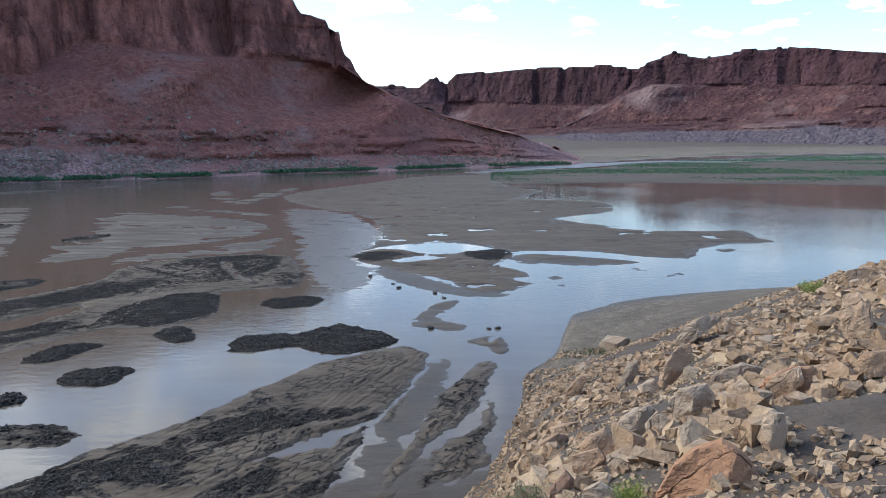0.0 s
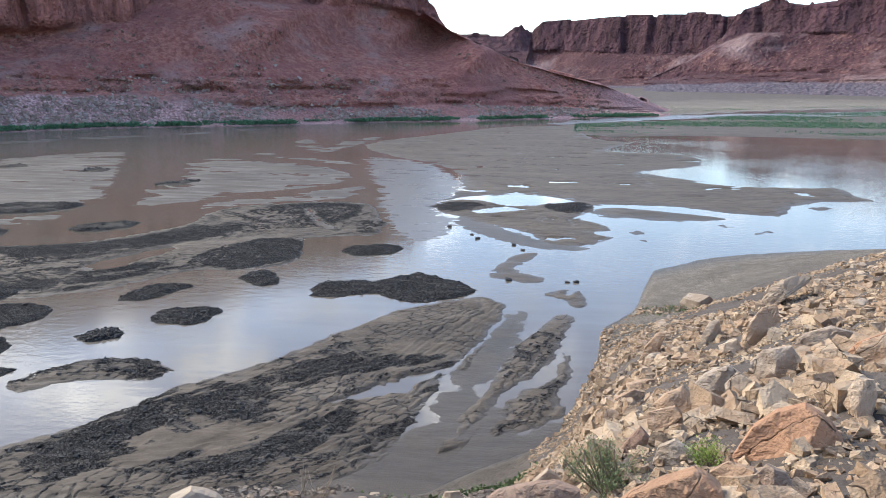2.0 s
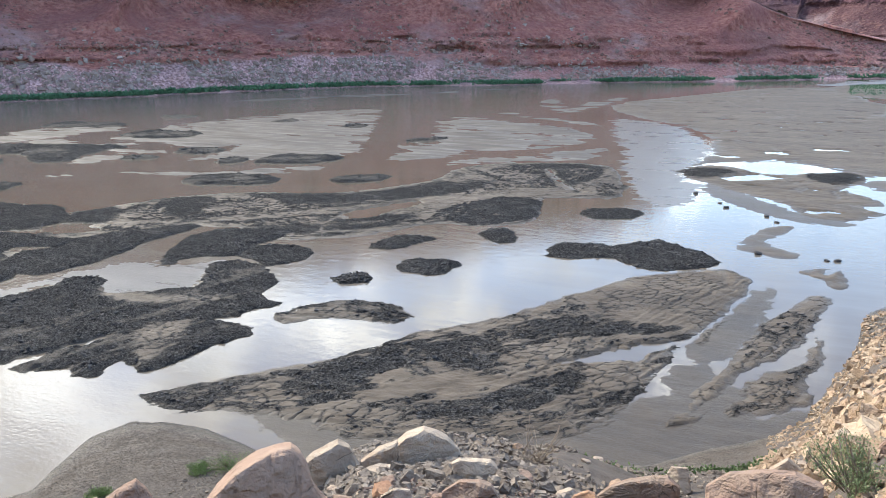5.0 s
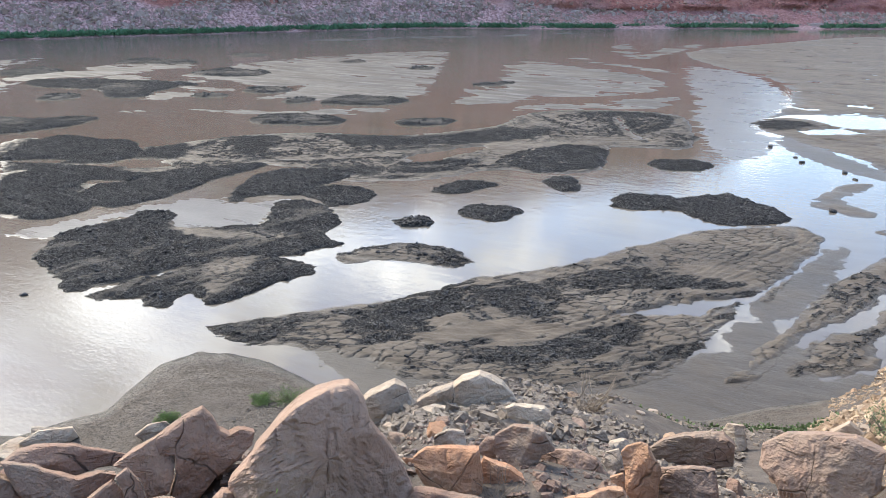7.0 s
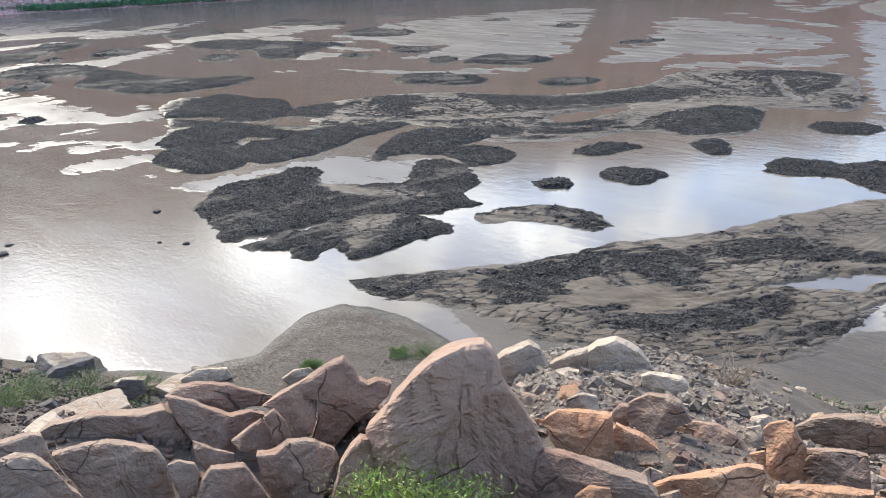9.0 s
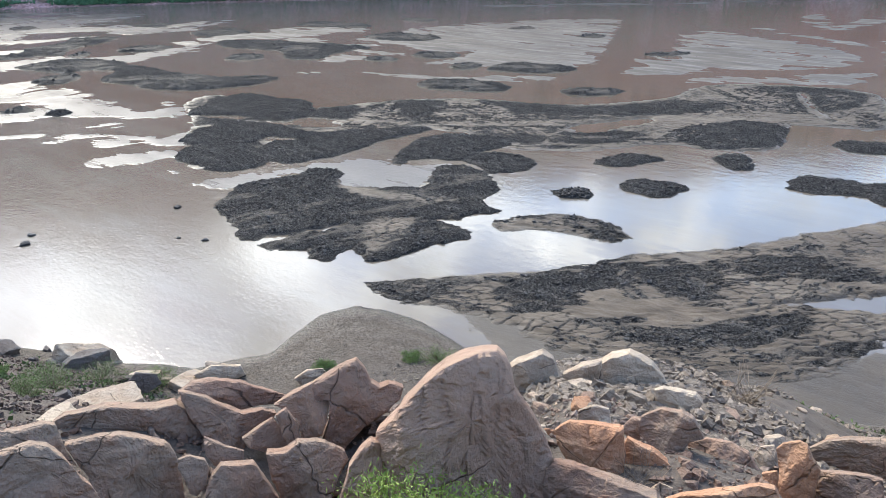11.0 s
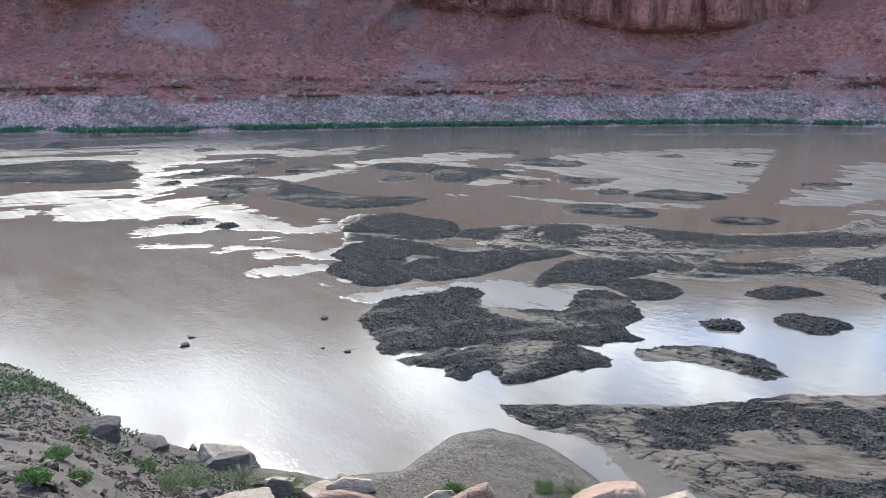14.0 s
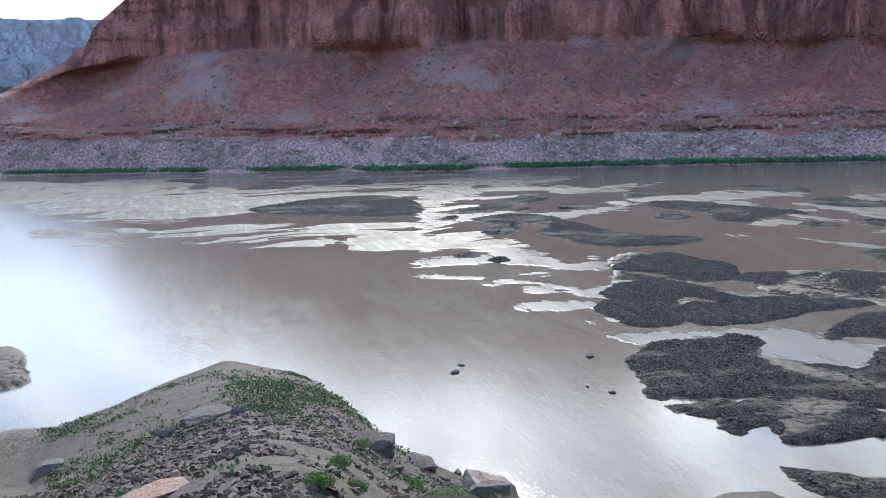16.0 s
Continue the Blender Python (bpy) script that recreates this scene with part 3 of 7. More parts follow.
    cap = ramp(top_z - tal_z, 1.5 * grain, 9 * grain)
    add_attr(me, "wall", wall * cap[None, :])
    add_attr(me, "ring", band)
    placed(name, me, material, label, "cliff", kind="structure")
    levels = np.array(part_of)

    def at(q, p):
        """Distance and height of the front at azimuth q and level p."""
        k = min(max(int(np.searchsorted(levels, p)), 1), len(levels) - 1)
        w = (p - levels[k - 1]) / (levels[k] - levels[k - 1])
        return (np.interp(q, a, R[k - 1] * (1 - w) + R[k] * w), np.interp(q, a, Z[k - 1] * (1 - w) + Z[k] * w))
    return at


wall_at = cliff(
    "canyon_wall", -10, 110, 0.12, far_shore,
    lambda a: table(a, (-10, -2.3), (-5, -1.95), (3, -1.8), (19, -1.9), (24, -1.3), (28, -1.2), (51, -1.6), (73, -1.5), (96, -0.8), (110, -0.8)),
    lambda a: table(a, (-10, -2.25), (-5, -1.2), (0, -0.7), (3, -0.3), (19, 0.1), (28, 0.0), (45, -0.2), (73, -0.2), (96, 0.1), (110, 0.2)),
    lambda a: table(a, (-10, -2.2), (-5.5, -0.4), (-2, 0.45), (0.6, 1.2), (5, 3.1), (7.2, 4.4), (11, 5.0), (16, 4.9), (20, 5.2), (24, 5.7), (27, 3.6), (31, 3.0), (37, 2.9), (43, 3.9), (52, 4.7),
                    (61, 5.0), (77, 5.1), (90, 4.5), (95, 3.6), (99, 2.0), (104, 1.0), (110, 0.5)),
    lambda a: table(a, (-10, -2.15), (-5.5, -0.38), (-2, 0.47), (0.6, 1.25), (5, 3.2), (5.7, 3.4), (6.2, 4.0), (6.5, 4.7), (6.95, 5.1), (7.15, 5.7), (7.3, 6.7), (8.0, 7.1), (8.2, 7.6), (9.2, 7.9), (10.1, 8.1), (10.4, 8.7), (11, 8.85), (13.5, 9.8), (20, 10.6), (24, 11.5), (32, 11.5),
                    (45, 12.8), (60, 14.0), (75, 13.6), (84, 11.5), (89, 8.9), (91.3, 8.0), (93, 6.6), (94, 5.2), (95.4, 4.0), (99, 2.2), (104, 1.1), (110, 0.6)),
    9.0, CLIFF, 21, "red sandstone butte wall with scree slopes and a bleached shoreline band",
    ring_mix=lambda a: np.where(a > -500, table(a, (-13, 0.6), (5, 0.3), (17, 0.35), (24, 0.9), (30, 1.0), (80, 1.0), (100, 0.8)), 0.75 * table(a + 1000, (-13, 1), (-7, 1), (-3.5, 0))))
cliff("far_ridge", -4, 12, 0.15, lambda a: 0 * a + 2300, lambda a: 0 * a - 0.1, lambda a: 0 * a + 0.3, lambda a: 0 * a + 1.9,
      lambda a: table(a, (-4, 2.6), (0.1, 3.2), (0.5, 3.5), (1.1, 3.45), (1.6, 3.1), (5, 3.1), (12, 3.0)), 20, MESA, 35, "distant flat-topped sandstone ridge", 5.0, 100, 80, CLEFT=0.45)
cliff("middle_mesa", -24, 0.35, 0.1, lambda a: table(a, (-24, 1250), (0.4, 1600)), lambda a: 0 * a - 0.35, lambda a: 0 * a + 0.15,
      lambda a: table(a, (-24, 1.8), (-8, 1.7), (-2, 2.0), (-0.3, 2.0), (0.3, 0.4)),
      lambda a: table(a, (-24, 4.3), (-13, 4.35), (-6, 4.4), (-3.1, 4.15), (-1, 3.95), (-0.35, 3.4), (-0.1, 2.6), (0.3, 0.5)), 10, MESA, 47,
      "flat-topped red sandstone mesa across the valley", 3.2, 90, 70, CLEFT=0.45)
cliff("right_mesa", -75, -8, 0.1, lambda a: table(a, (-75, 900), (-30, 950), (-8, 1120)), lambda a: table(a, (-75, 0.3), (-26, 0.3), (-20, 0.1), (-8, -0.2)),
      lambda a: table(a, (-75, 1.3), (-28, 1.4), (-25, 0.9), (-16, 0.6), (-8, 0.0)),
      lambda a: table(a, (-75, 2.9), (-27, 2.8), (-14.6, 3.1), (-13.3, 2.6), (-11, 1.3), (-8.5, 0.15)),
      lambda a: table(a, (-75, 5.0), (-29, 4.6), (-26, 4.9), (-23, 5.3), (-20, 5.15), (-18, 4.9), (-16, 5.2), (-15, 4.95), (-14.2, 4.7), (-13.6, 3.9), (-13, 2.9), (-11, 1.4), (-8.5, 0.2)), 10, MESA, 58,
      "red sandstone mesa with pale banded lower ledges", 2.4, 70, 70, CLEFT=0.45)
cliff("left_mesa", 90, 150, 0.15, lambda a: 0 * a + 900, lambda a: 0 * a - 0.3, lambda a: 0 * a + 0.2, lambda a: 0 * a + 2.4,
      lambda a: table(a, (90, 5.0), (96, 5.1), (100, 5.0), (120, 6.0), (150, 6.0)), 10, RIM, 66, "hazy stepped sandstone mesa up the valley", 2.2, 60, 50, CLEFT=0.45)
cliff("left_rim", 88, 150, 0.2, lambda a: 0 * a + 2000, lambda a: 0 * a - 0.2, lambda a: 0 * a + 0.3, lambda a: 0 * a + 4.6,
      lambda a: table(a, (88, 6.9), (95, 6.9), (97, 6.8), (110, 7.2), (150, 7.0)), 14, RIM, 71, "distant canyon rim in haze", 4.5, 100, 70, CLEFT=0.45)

# ---- broken stone ----


def noise3(p, seed):
    """Smooth random values over points in space."""
    i = np.floor(p).astype(np.int64)
    f = p - i
    f = f * f * (3 - 2 * f)
    total = 0.0
    for dx in (0, 1):
        for dy in (0, 1):
            for dz in (0, 1):
                w = np.abs(1 - dx - f[:, 0]) * np.abs(1 - dy - f[:, 1]) * np.abs(1 - dz - f[:, 2])
                total = total + w * hashed(i[:, 0] + dx + 57 * (i[:, 2] + dz), i[:, 1] + dy + 131 * (i[:, 2] + dz), seed)
    return total * 2 - 1


def turb3(p, seed, octaves=4):
    return sum(noise3(p * 2.1 ** k + 5.3 * k, seed + k) * 0.5 ** k for k in range(octaves))


def ball_grid(n):
    """A cube's grid of n x n squares a side, as directions and quads."""
    g = np.tan(np.linspace(-math.pi / 4, math.pi / 4, n + 1))
    A, B = np.meshgrid(g, g, indexing="ij")
    one = np.ones_like(A)
    sides = [(one, A, B), (-one, B, A), (B, one, A), (A, -one, B), (A, B, one), (B, A, -one)]
    V = np.concatenate([np.stack(s, -1).reshape(-1, 3) for s in sides])
    F = np.concatenate([sheet(n + 1, n + 1) + k * (n + 1) ** 2 for k in range(6)])
    _, first, back = np.unique(np.round(V, 5), axis=0, return_index=True, return_inverse=True)
    V, F = V[first], back.ravel()[F]
    d = V / np.linalg.norm(V, axis=1)[:, None]
    a, b, c = V[F[:, 0]], V[F[:, 1]], V[F[:, 2]]
    wrong = np.einsum("ij,ij->i", np.cross(b - a, c - a), a) < 0
    F[wrong] = F[wrong][:, ::-1]
    return d, F


def stones(seed, kind="block", n=8, splits=0, rough=0.03, sharp=40.0):
    """A block of sandstone 1 m across, cut by random planes, with worn edges; splits break it along planes into pieces with gaps between."""
    rs = np.random.RandomState(seed)
    d, F = ball_grid(n)
    normals, reach = [], []
    for axis in range(3):
        for sign in (-1, 1):
            v = rs.normal(0, 0.17, 3)
            v[axis] += sign
            normals.append(v / np.linalg.norm(v))
            reach.append(0.5 * rs.uniform(0.84, 1.04))
    if kind == "peak":
        # a pointed slab: long slope on one side, steep on the other, leaning face
        normals, reach = [], []
        for v, far in (((-0.676, 0, 0.737), 0.30), ((0.906, 0, 0.423), 0.41), ((0, -0.95, 0.3), 0.38), ((0, 0.9, 0.35), 0.38),
                       ((-1, 0, 0), 0.5), ((1, 0, 0), 0.5), ((0, 0, -1), 0.5), ((0.1, 0, 1), 0.49)):
            v = np.array(v) + rs.normal(0, 0.05, 3)
            normals.append(v / np.linalg.norm(v))
            reach.append(far)
    for _ in range({"slab": 5, "peak": 3}.get(kind, 8)):
        v = rs.normal(0, 1, 3)
        v[2] = v[2] * 0.7 + 0.15
        normals.append(v / np.linalg.norm(v))
        reach.append(rs.uniform(0.47, 0.62))
    cuts = []
    for _ in range(splits):
        v = rs.normal(0, 1, 3)
        v[2] *= 0.35
        cuts.append((v / np.linalg.norm(v), rs.uniform(-0.12, 0.12)))
    cloud = rs.uniform(-0.6, 0.6, (4000, 3))
    cloud = cloud[((cloud @ np.array(normals).T) < np.array(reach)[None]).all(1)]
    made = []
    off = rs.uniform(0, 50, 3)
    for signs in {0: [()], 1: [(1,), (-1,)], 2: [(1, 0), (-1, 1), (-1, -1)]}[splits]:
        N, D, inside = list(normals), list(reach), np.ones(len(cloud), bool)
        for s, (v, w) in zip(signs, cuts):
            if s == 0:
                continue
            N.append(s * v)
            D.append(s * w - 0.012)
            inside &= (cloud @ (s * v)) < s * w - 0.03
        if inside.sum() < 40:
            continue
        c = cloud[inside].mean(0)
        N, D = np.array(N), np.array(D) - np.array(N) @ c
        proj = np.maximum(d @ N.T, 1e-3) / np.maximum(D[None], 0.02)
        top = proj.max(1)
        radius = 1.0 / (top * np.sum((proj / top[:, None]) ** sharp, 1) ** (1 / sharp))
        P = c + d * radius[:, None]
        dent = turb3(P * 4.0 + off, seed) * rough * 0.7 + rough * 0.45 * np.round(2.0 * turb3(P * np.array([1.5, 1.5, 5.0]) + off, seed + 9, 3)) / 2
        P = P + d * dent[:, None]
        made.append(mesh_of("fragment" if cuts else "boulder", P, F, False))
    return made


CLODS = [stones(900 + i, "block", 5, 0, 0.05, 14.0)[0] for i in range(8)]
for me in CLODS:
    me.name = "clod"
    me.materials.append(CLOD)

# ---- mud banks and sand bars in the river ----


def inside_depth(x, y, pts):
    """Distance to a closed smooth outline, positive inside."""
    p = np.asarray(pts, float)
    n = len(p)
    curve = []
    for i in range(n):
        a, b, c, d = p[i - 1], p[i], p[(i + 1) % n], p[(i + 2) % n]
        for u in (0.0, 0.33, 0.66):
            curve.append(0.5 * (2 * b + (c - a) * u + (2 * a - 5 * b + 4 * c - d) * u * u + (3 * b - a - 3 * c + d) * u ** 3))
    q = np.array(curve)
    best = np.full(x.shape, 1e9)
    odd = np.zeros(x.shape, bool)
    for i in range(len(q)):
        (x0, y0), (x1, y1) = q[i - 1], q[i]
        dx, dy = x1 - x0, y1 - y0
        u = np.clip(((x - x0) * dx + (y - y0) * dy) / (dx * dx + dy * dy + 1e-9), 0, 1)
        best = np.minimum(best, (x - x0 - u * dx) ** 2 + (y - y0 - u * dy) ** 2)
        odd ^= ((y0 > y) != (y1 > y)) & (x < x0 + (y - y0) / (dy if abs(dy) > 1e-9 else 1e-9) * dx)
    return np.where(odd, 1, -1) * np.sqrt(best)


def bar(kind, label, pts, crusted=(), pools=(), fine=None, lift=1.0, braid=0.0, lie=0.0, clods=0, pale=()):
    """One bank of mud or sand that stands out of the water. kind: dark (broken black crust), mud (wrinkled silt), sand, wet (barely awash)."""
    p = np.asarray(pts, float)
    dist = np.hypot(*p.mean(0))
    res = fine or max(0.11, min(1.2, dist * 0.0026))
    pad = 3 * res + 0.5
    xs = np.arange(p[:, 0].min() - pad, p[:, 0].max() + pad, res)
    ys = np.arange(p[:, 1].min() - pad, p[:, 1].max() + pad, res)
    X, Y = np.meshgrid(xs, ys, indexing="ij")
    k = max(1.0, dist / 90)
    wx = X + k * (0.28 * fbm(X / (3.5 * k), Y / (3.5 * k), 4, 2) + 0.4 * fbm(X / (0.8 * k), Y / (0.8 * k), 4, 4, 0.65))
    wy = Y + k * (0.33 * fbm(X / (4.0 * k), Y / (3.0 * k), 4, 6) + 0.4 * fbm(X / (0.8 * k), Y / (0.8 * k), 4, 9, 0.65))
    d = inside_depth(wx, wy, pts)
    # along and across the old flow; far off it runs square to the line from the overlook
    ca, sa = (math.cos(radians(lie)), math.sin(radians(lie))) if dist < 75 else (p.mean(0)[1] / dist, -p.mean(0)[0] / dist)
    U, W = X * ca + Y * sa, Y * ca - X * sa
    ragged = {"dark": 0.45, "mud": 0.35, "sand": 0.6, "wet": 1.3, "silt": 0.4}[kind] * (1.0 if dist < 75 else 1.5 * k)
    d = d + ragged * (fbm(U / (4.5 * k), W / (1.1 * k), 5, 57, 0.62) + (0.5 if dist < 75 else 0.22) * fbm(U / (0.9 * k), W / (0.4 * k), 3, 58, 0.6))
    crust = np.full(X.shape, {"dark": 1.0, "mud": 0.0, "sand": 0.0, "wet": 0.0, "silt": 0.0}[kind])
    for c in crusted:
        edge = inside_depth(wx, wy, c) + (1 if dist < 75 else 0.45) * k * (2.4 * fbm(U / 4.5, W / 1.1, 4, 31, 0.6) + 1.1 * fbm(U / 1.3, W / 0.35, 3, 35, 0.7))
        crust = np.maximum(crust, ramp(edge, -0.35, 0.45))
    high = {"dark": 0.26, "mud": 0.2, "sand": 0.07, "wet": 0.035, "silt": 0.05}[kind] * lift
    soft = {"dark": 0.35, "mud": 0.8, "sand": 1.6, "wet": 2.0, "silt": 1.2}[kind] * k
    Z = np.where(d > 0, high * (1 - np.exp(-np.maximum(d, 0) / soft)), np.maximum(d * 0.35, -0.4))
    land = ramp(d, -0.1, 0.5 * k)
    for c in pools:
        dip = ramp(inside_depth(wx, wy, c) + 0.5 * fbm(X / 1.2, Y / 1.2, 3, 41), -0.3 * k, 0.35 * k)
        Z, crust = Z * (1 - dip) - 0.06 * dip, crust * (1 - dip)
        land = land * (1 - dip)
    if kind == "mud":
        grain = 0.5 if dist < 75 else 0.8 * k
        streak = fbm(U / (5 * grain), (0.5 * W + 0.7 * d) / grain, 5, 19, 0.68) + 0.35 * fbm(U / (0.7 * grain), W / (0.5 * grain), 3, 20)
        solid = 0.15 if dist < 75 else 0.6
        crust = crust * (solid + (1 - solid) * ramp(streak, -0.5, -0.02))
    if kind == "dark" and (len(p) > 14 or dist > 100):
        gap = fbm(U / (6.5 * k), W / (1.7 * k), 4, 51)
        crust = crust * (1 - 0.6 * ramp(gap + 0.5 * fbm(U / (0.9 * k), W / (0.35 * k), 3, 53, 0.7), 0.2, 0.42))
    for c in pale:
        # smooth grey silt where the crust has washed off
        crust = crust * (1 - 0.9 * ramp(inside_depth(wx, wy, c) + 0.9 * fbm(U / 3, W / 0.8, 4, 67, 0.65), -0.3, 0.4))
    size = max(0.34, res * 2.5)
    near, second, own = cells(X / size, Y / size * 1.2, 3)
    clod = ramp(second - near, 0.02, 0.4) * (0.4 + 0.9 * own)
    Z = Z + land * crust * 0.085 * min(2.0, size / 0.34) * (clod - 0.5)
    if kind in ("mud", "dark"):
        turn = 0.25 * fbm(X / 14, Y / 14, 2, 61)
        along = (U + turn * 9) * 0.2
        across = (0.45 * (W + turn * 9) + 0.75 * d) / 0.75
        raw = fbm(along, across, 5, 23, 0.6)
        fold = 1 - 2 * np.abs(raw)
        Z = Z + land * (0.12 if kind == "mud" else 0.06) * (fold - 0.72) * (1 if dist < 120 else 0.6)
        n1, n2, _ = cells((U + 0.5 * raw) / 1.3, (W + 0.5 * raw) / 0.6, 77)
        split = (1 - ramp(n2 - n1, 0.0, 0.13)) * ramp(fbm(X / 6, Y / 5, 3, 81), -0.15, 0.1)
        Z = Z - land * split * 0.12 * (0.35 + 0.65 * crust)
        if lift < 0.9 and dist > 90:
            Z = Z - land * 0.3 * ramp(fbm(X / (3.5 * k), Y / (2.0 * k), 4, 87, 0.6), 0.34, 0.5)
        if lift >= 0.9 and dist < 160:
            # shading of the folds and splits, painted with the near-black crust tone
            fold_shade = ramp(fold, 0.8, 0.93) * ramp(fbm(U / 9, W / 3, 3, 83), -0.2, 0.1)
            crust = np.maximum(crust, land * 0.85 * np.maximum(fold_shade, 0.8 * split))
    else:
        Z = Z + land * high * ((0.5 if kind == "wet" else 1.1 + 1.6 * braid) * (fbm(X / (5 * k), Y / (2.6 * k), 6, 91, 0.62) if braid < 0.5 else 1.35 * fbm(U / 30 + 0.9 * fbm(X / 20, Y / 20, 3, 95), W / 9 + 0.9 * fbm(X / 20, Y / 20, 3, 96), 6, 91, 0.68)) - 0.88 * braid)
    keep = d > -1.3 * max(res, 0.3)
    f = sheet(len(xs), len(ys))
    f = f[keep.ravel()[f].any(1)]
    used = np.unique(f)
    remap = np.full(X.size, -1)
    remap[used] = np.arange(len(used))
    V = np.stack([X.ravel(), Y.ravel(), Z.ravel()], 1)[used]
    names = {"dark": "mud_island", "mud": "mud_bank", "sand": "sand_bar", "wet": "silt_shoal", "silt": "silt_flat"}
    me = mesh_of(names[kind], V, remap[f])
    add_attr(me, "crust", crust.ravel()[used])
    ob = placed(names[kind], me, {"sand": SAND, "wet": FILM}.get(kind, MUD), label, names[kind].replace("_", " "), names[kind].replace("_", " ") + "s in the river")
    clods = clods or (36 if kind == "dark" and dist < 170 else 0)
    if clods:
        # broken lumps of dry crust lying on the bank
        rs = np.random.RandomState(int(abs(p[0, 0]) * 10) + clods)
        good = np.flatnonzero((crust.ravel()[used] > 0.55) & (V[:, 2] > 0.08))
        for i in rs.choice(good, min(clods, len(good)), replace=False):
            lump = new("clod", CLODS[rs.randint(len(CLODS))])
            s = rs.uniform(0.1, 0.24) * k
            lump.parent = ob
            lump.matrix_local = Matrix.Translation([float(c) for c in V[i] + np.array([0, 0, s * 0.08])]) @ Euler((rs.normal(0, 0.25), rs.normal(0, 0.25), rs.uniform(0, 6.3))).to_matrix().to_4x4() @ Matrix.Diagonal((s * 1.3, s, s * 0.5, 1))
    return ob


bar("mud", "long grey mud bank with black cracked ridges and a small pool", [(-29.7, 28.4), (-28.6, 29.5), (-26.6, 31.9), (-24.9, 34.0), (-22.8, 36.6), (-21.7, 38.9), (-19.4, 42.8), (-17.0, 45.6), (-15.4, 48.7), (-13.7, 52.4), (-12.2, 54.4), (-10.0, 59.0), (-7.5, 61.6), (-3.7, 64.2), (-2.0, 63.2), (-1.2, 60.6), (-1.6, 57.2), (-2.9, 52.1), (-3.8, 48.3), (-4.6, 44.9), (-5.0, 42.0), (-5.7, 38.1), (-6.5, 35.2), (-8.0, 32.8), (-8.9, 32.0), (-11.1, 30.6), (-13.7, 29.3), (-16.0, 28.6), (-18.2, 28.7), (-20.0, 29.0), (-22.3, 28.8), (-25.1, 28.2), (-27.2, 27.6)],
    crusted=[[(-29.7, 28.4), (-26.6, 31.9), (-22.7, 36.5), (-20.8, 40.0), (-16.2, 43.5), (-13.2, 48.1), (-8.9, 48.7), (-10.4, 44.6), (-13.4, 40.9), (-14.1, 38.2), (-18.7, 36.1), (-18.7, 33.5), (-21.0, 31.5), (-23.8, 32.4), (-24.8, 28.7), (-27.2, 27.6)], [(-11.3, 37.7), (-9.4, 40.9), (-7.9, 38.7), (-8.3, 36.7), (-10.1, 36.0)], [(-17.1, 31.7), (-14.4, 34.3), (-11.6, 36.7), (-7.0, 37.4), (-4.7, 41.8), (-4.1, 48.1), (-4.7, 43.9), (-6.4, 37.3), (-11.1, 33.6), (-15.4, 30.9)], [(-14.6, 44.4), (-9.6, 48.3), (-4.5, 49.0), (-4.7, 47.8), (-9.8, 44.9), (-12.8, 42.2)]],
    pools=[[(-10.8, 40.8), (-9.2, 42.5), (-6.6, 45.4), (-4.1, 47.1), (-4.7, 45.8), (-6.4, 43.0), (-8.9, 41.4)]], fine=0.1, clods=300, lie=53)
bar("mud", "grey-brown wrinkled mud bank with flow ridges", [(-4.6, 34.2), (-3.8, 37.5), (-3.5, 39.0), (-2.4, 41.6), (-1.6, 43.9), (-1.3, 47.2), (-0.0, 52.4), (1.7, 56.6), (2.7, 59.4), (3.8, 60.0), (3.8, 57.2), (3.1, 53.2), (2.3, 49.7), (1.3, 46.9), (0.1, 45.2), (-0.9, 43.2), (-1.6, 40.6), (-2.1, 38.0), (-2.6, 35.8), (-3.5, 35.1)], fine=0.12, clods=24, lie=68)
bar("mud", "low wrinkled mud bank beside the channel", [(-1.6, 36.8), (-1.3, 38.6), (-1.1, 40.4), (-0.4, 42.5), (0.8, 44.5), (1.9, 45.7), (2.6, 48.2), (3.3, 51.0), (3.6, 50.0), (3.3, 47.5), (2.6, 45.5), (2.4, 43.3), (2.6, 41.8), (2.2, 40.6), (1.2, 39.1), (-0.0, 38.6), (-0.8, 37.7)], fine=0.12, clods=24, lie=68)
bar("mud", "thin streak of mud in the side channel", [(-3.7, 47.2), (-3.1, 50.4), (-2.2, 52.9), (-2.4, 50.0), (-3.0, 47.0)], fine=0.12, lie=68)
bar("silt", "smooth wet silt along the edge of the mud bank", [(-6.1, 35.7), (-4.7, 41.0), (-3.6, 47.9), (-2.0, 54.4), (-0.3, 60.0), (0.8, 58.6), (-1.2, 48.8), (-2.6, 44.3), (-3.5, 39.0), (-4.3, 34.5), (-5.4, 33.6)], lift=0.8)
bar("silt", "smooth silt floor of the side channel", [(-6.8, 31.7), (-5.6, 36.7), (-4.3, 41.5), (-3.2, 45.7), (-2.1, 53.0), (0.3, 53.7), (-1.3, 46.7), (-2.3, 42.4), (-3.5, 39.0), (-4.5, 34.3), (-3.3, 34.6), (-2.1, 36.1), (-1.1, 37.3), (1.1, 38.6), (2.7, 40.7), (2.8, 37.7), (0.8, 34.8), (-2.9, 32.8), (-5.2, 31.1)], lift=0.55)
bar("silt", "low shoal of wet silt just above the water", [(-3.2, 71.8), (-1.6, 78.0), (-0.6, 81.2), (1.6, 82.1), (0.5, 78.1), (-0.7, 74.9), (1.1, 73.2), (2.4, 70.8), (0.6, 69.3), (-1.4, 70.4)], lift=2)
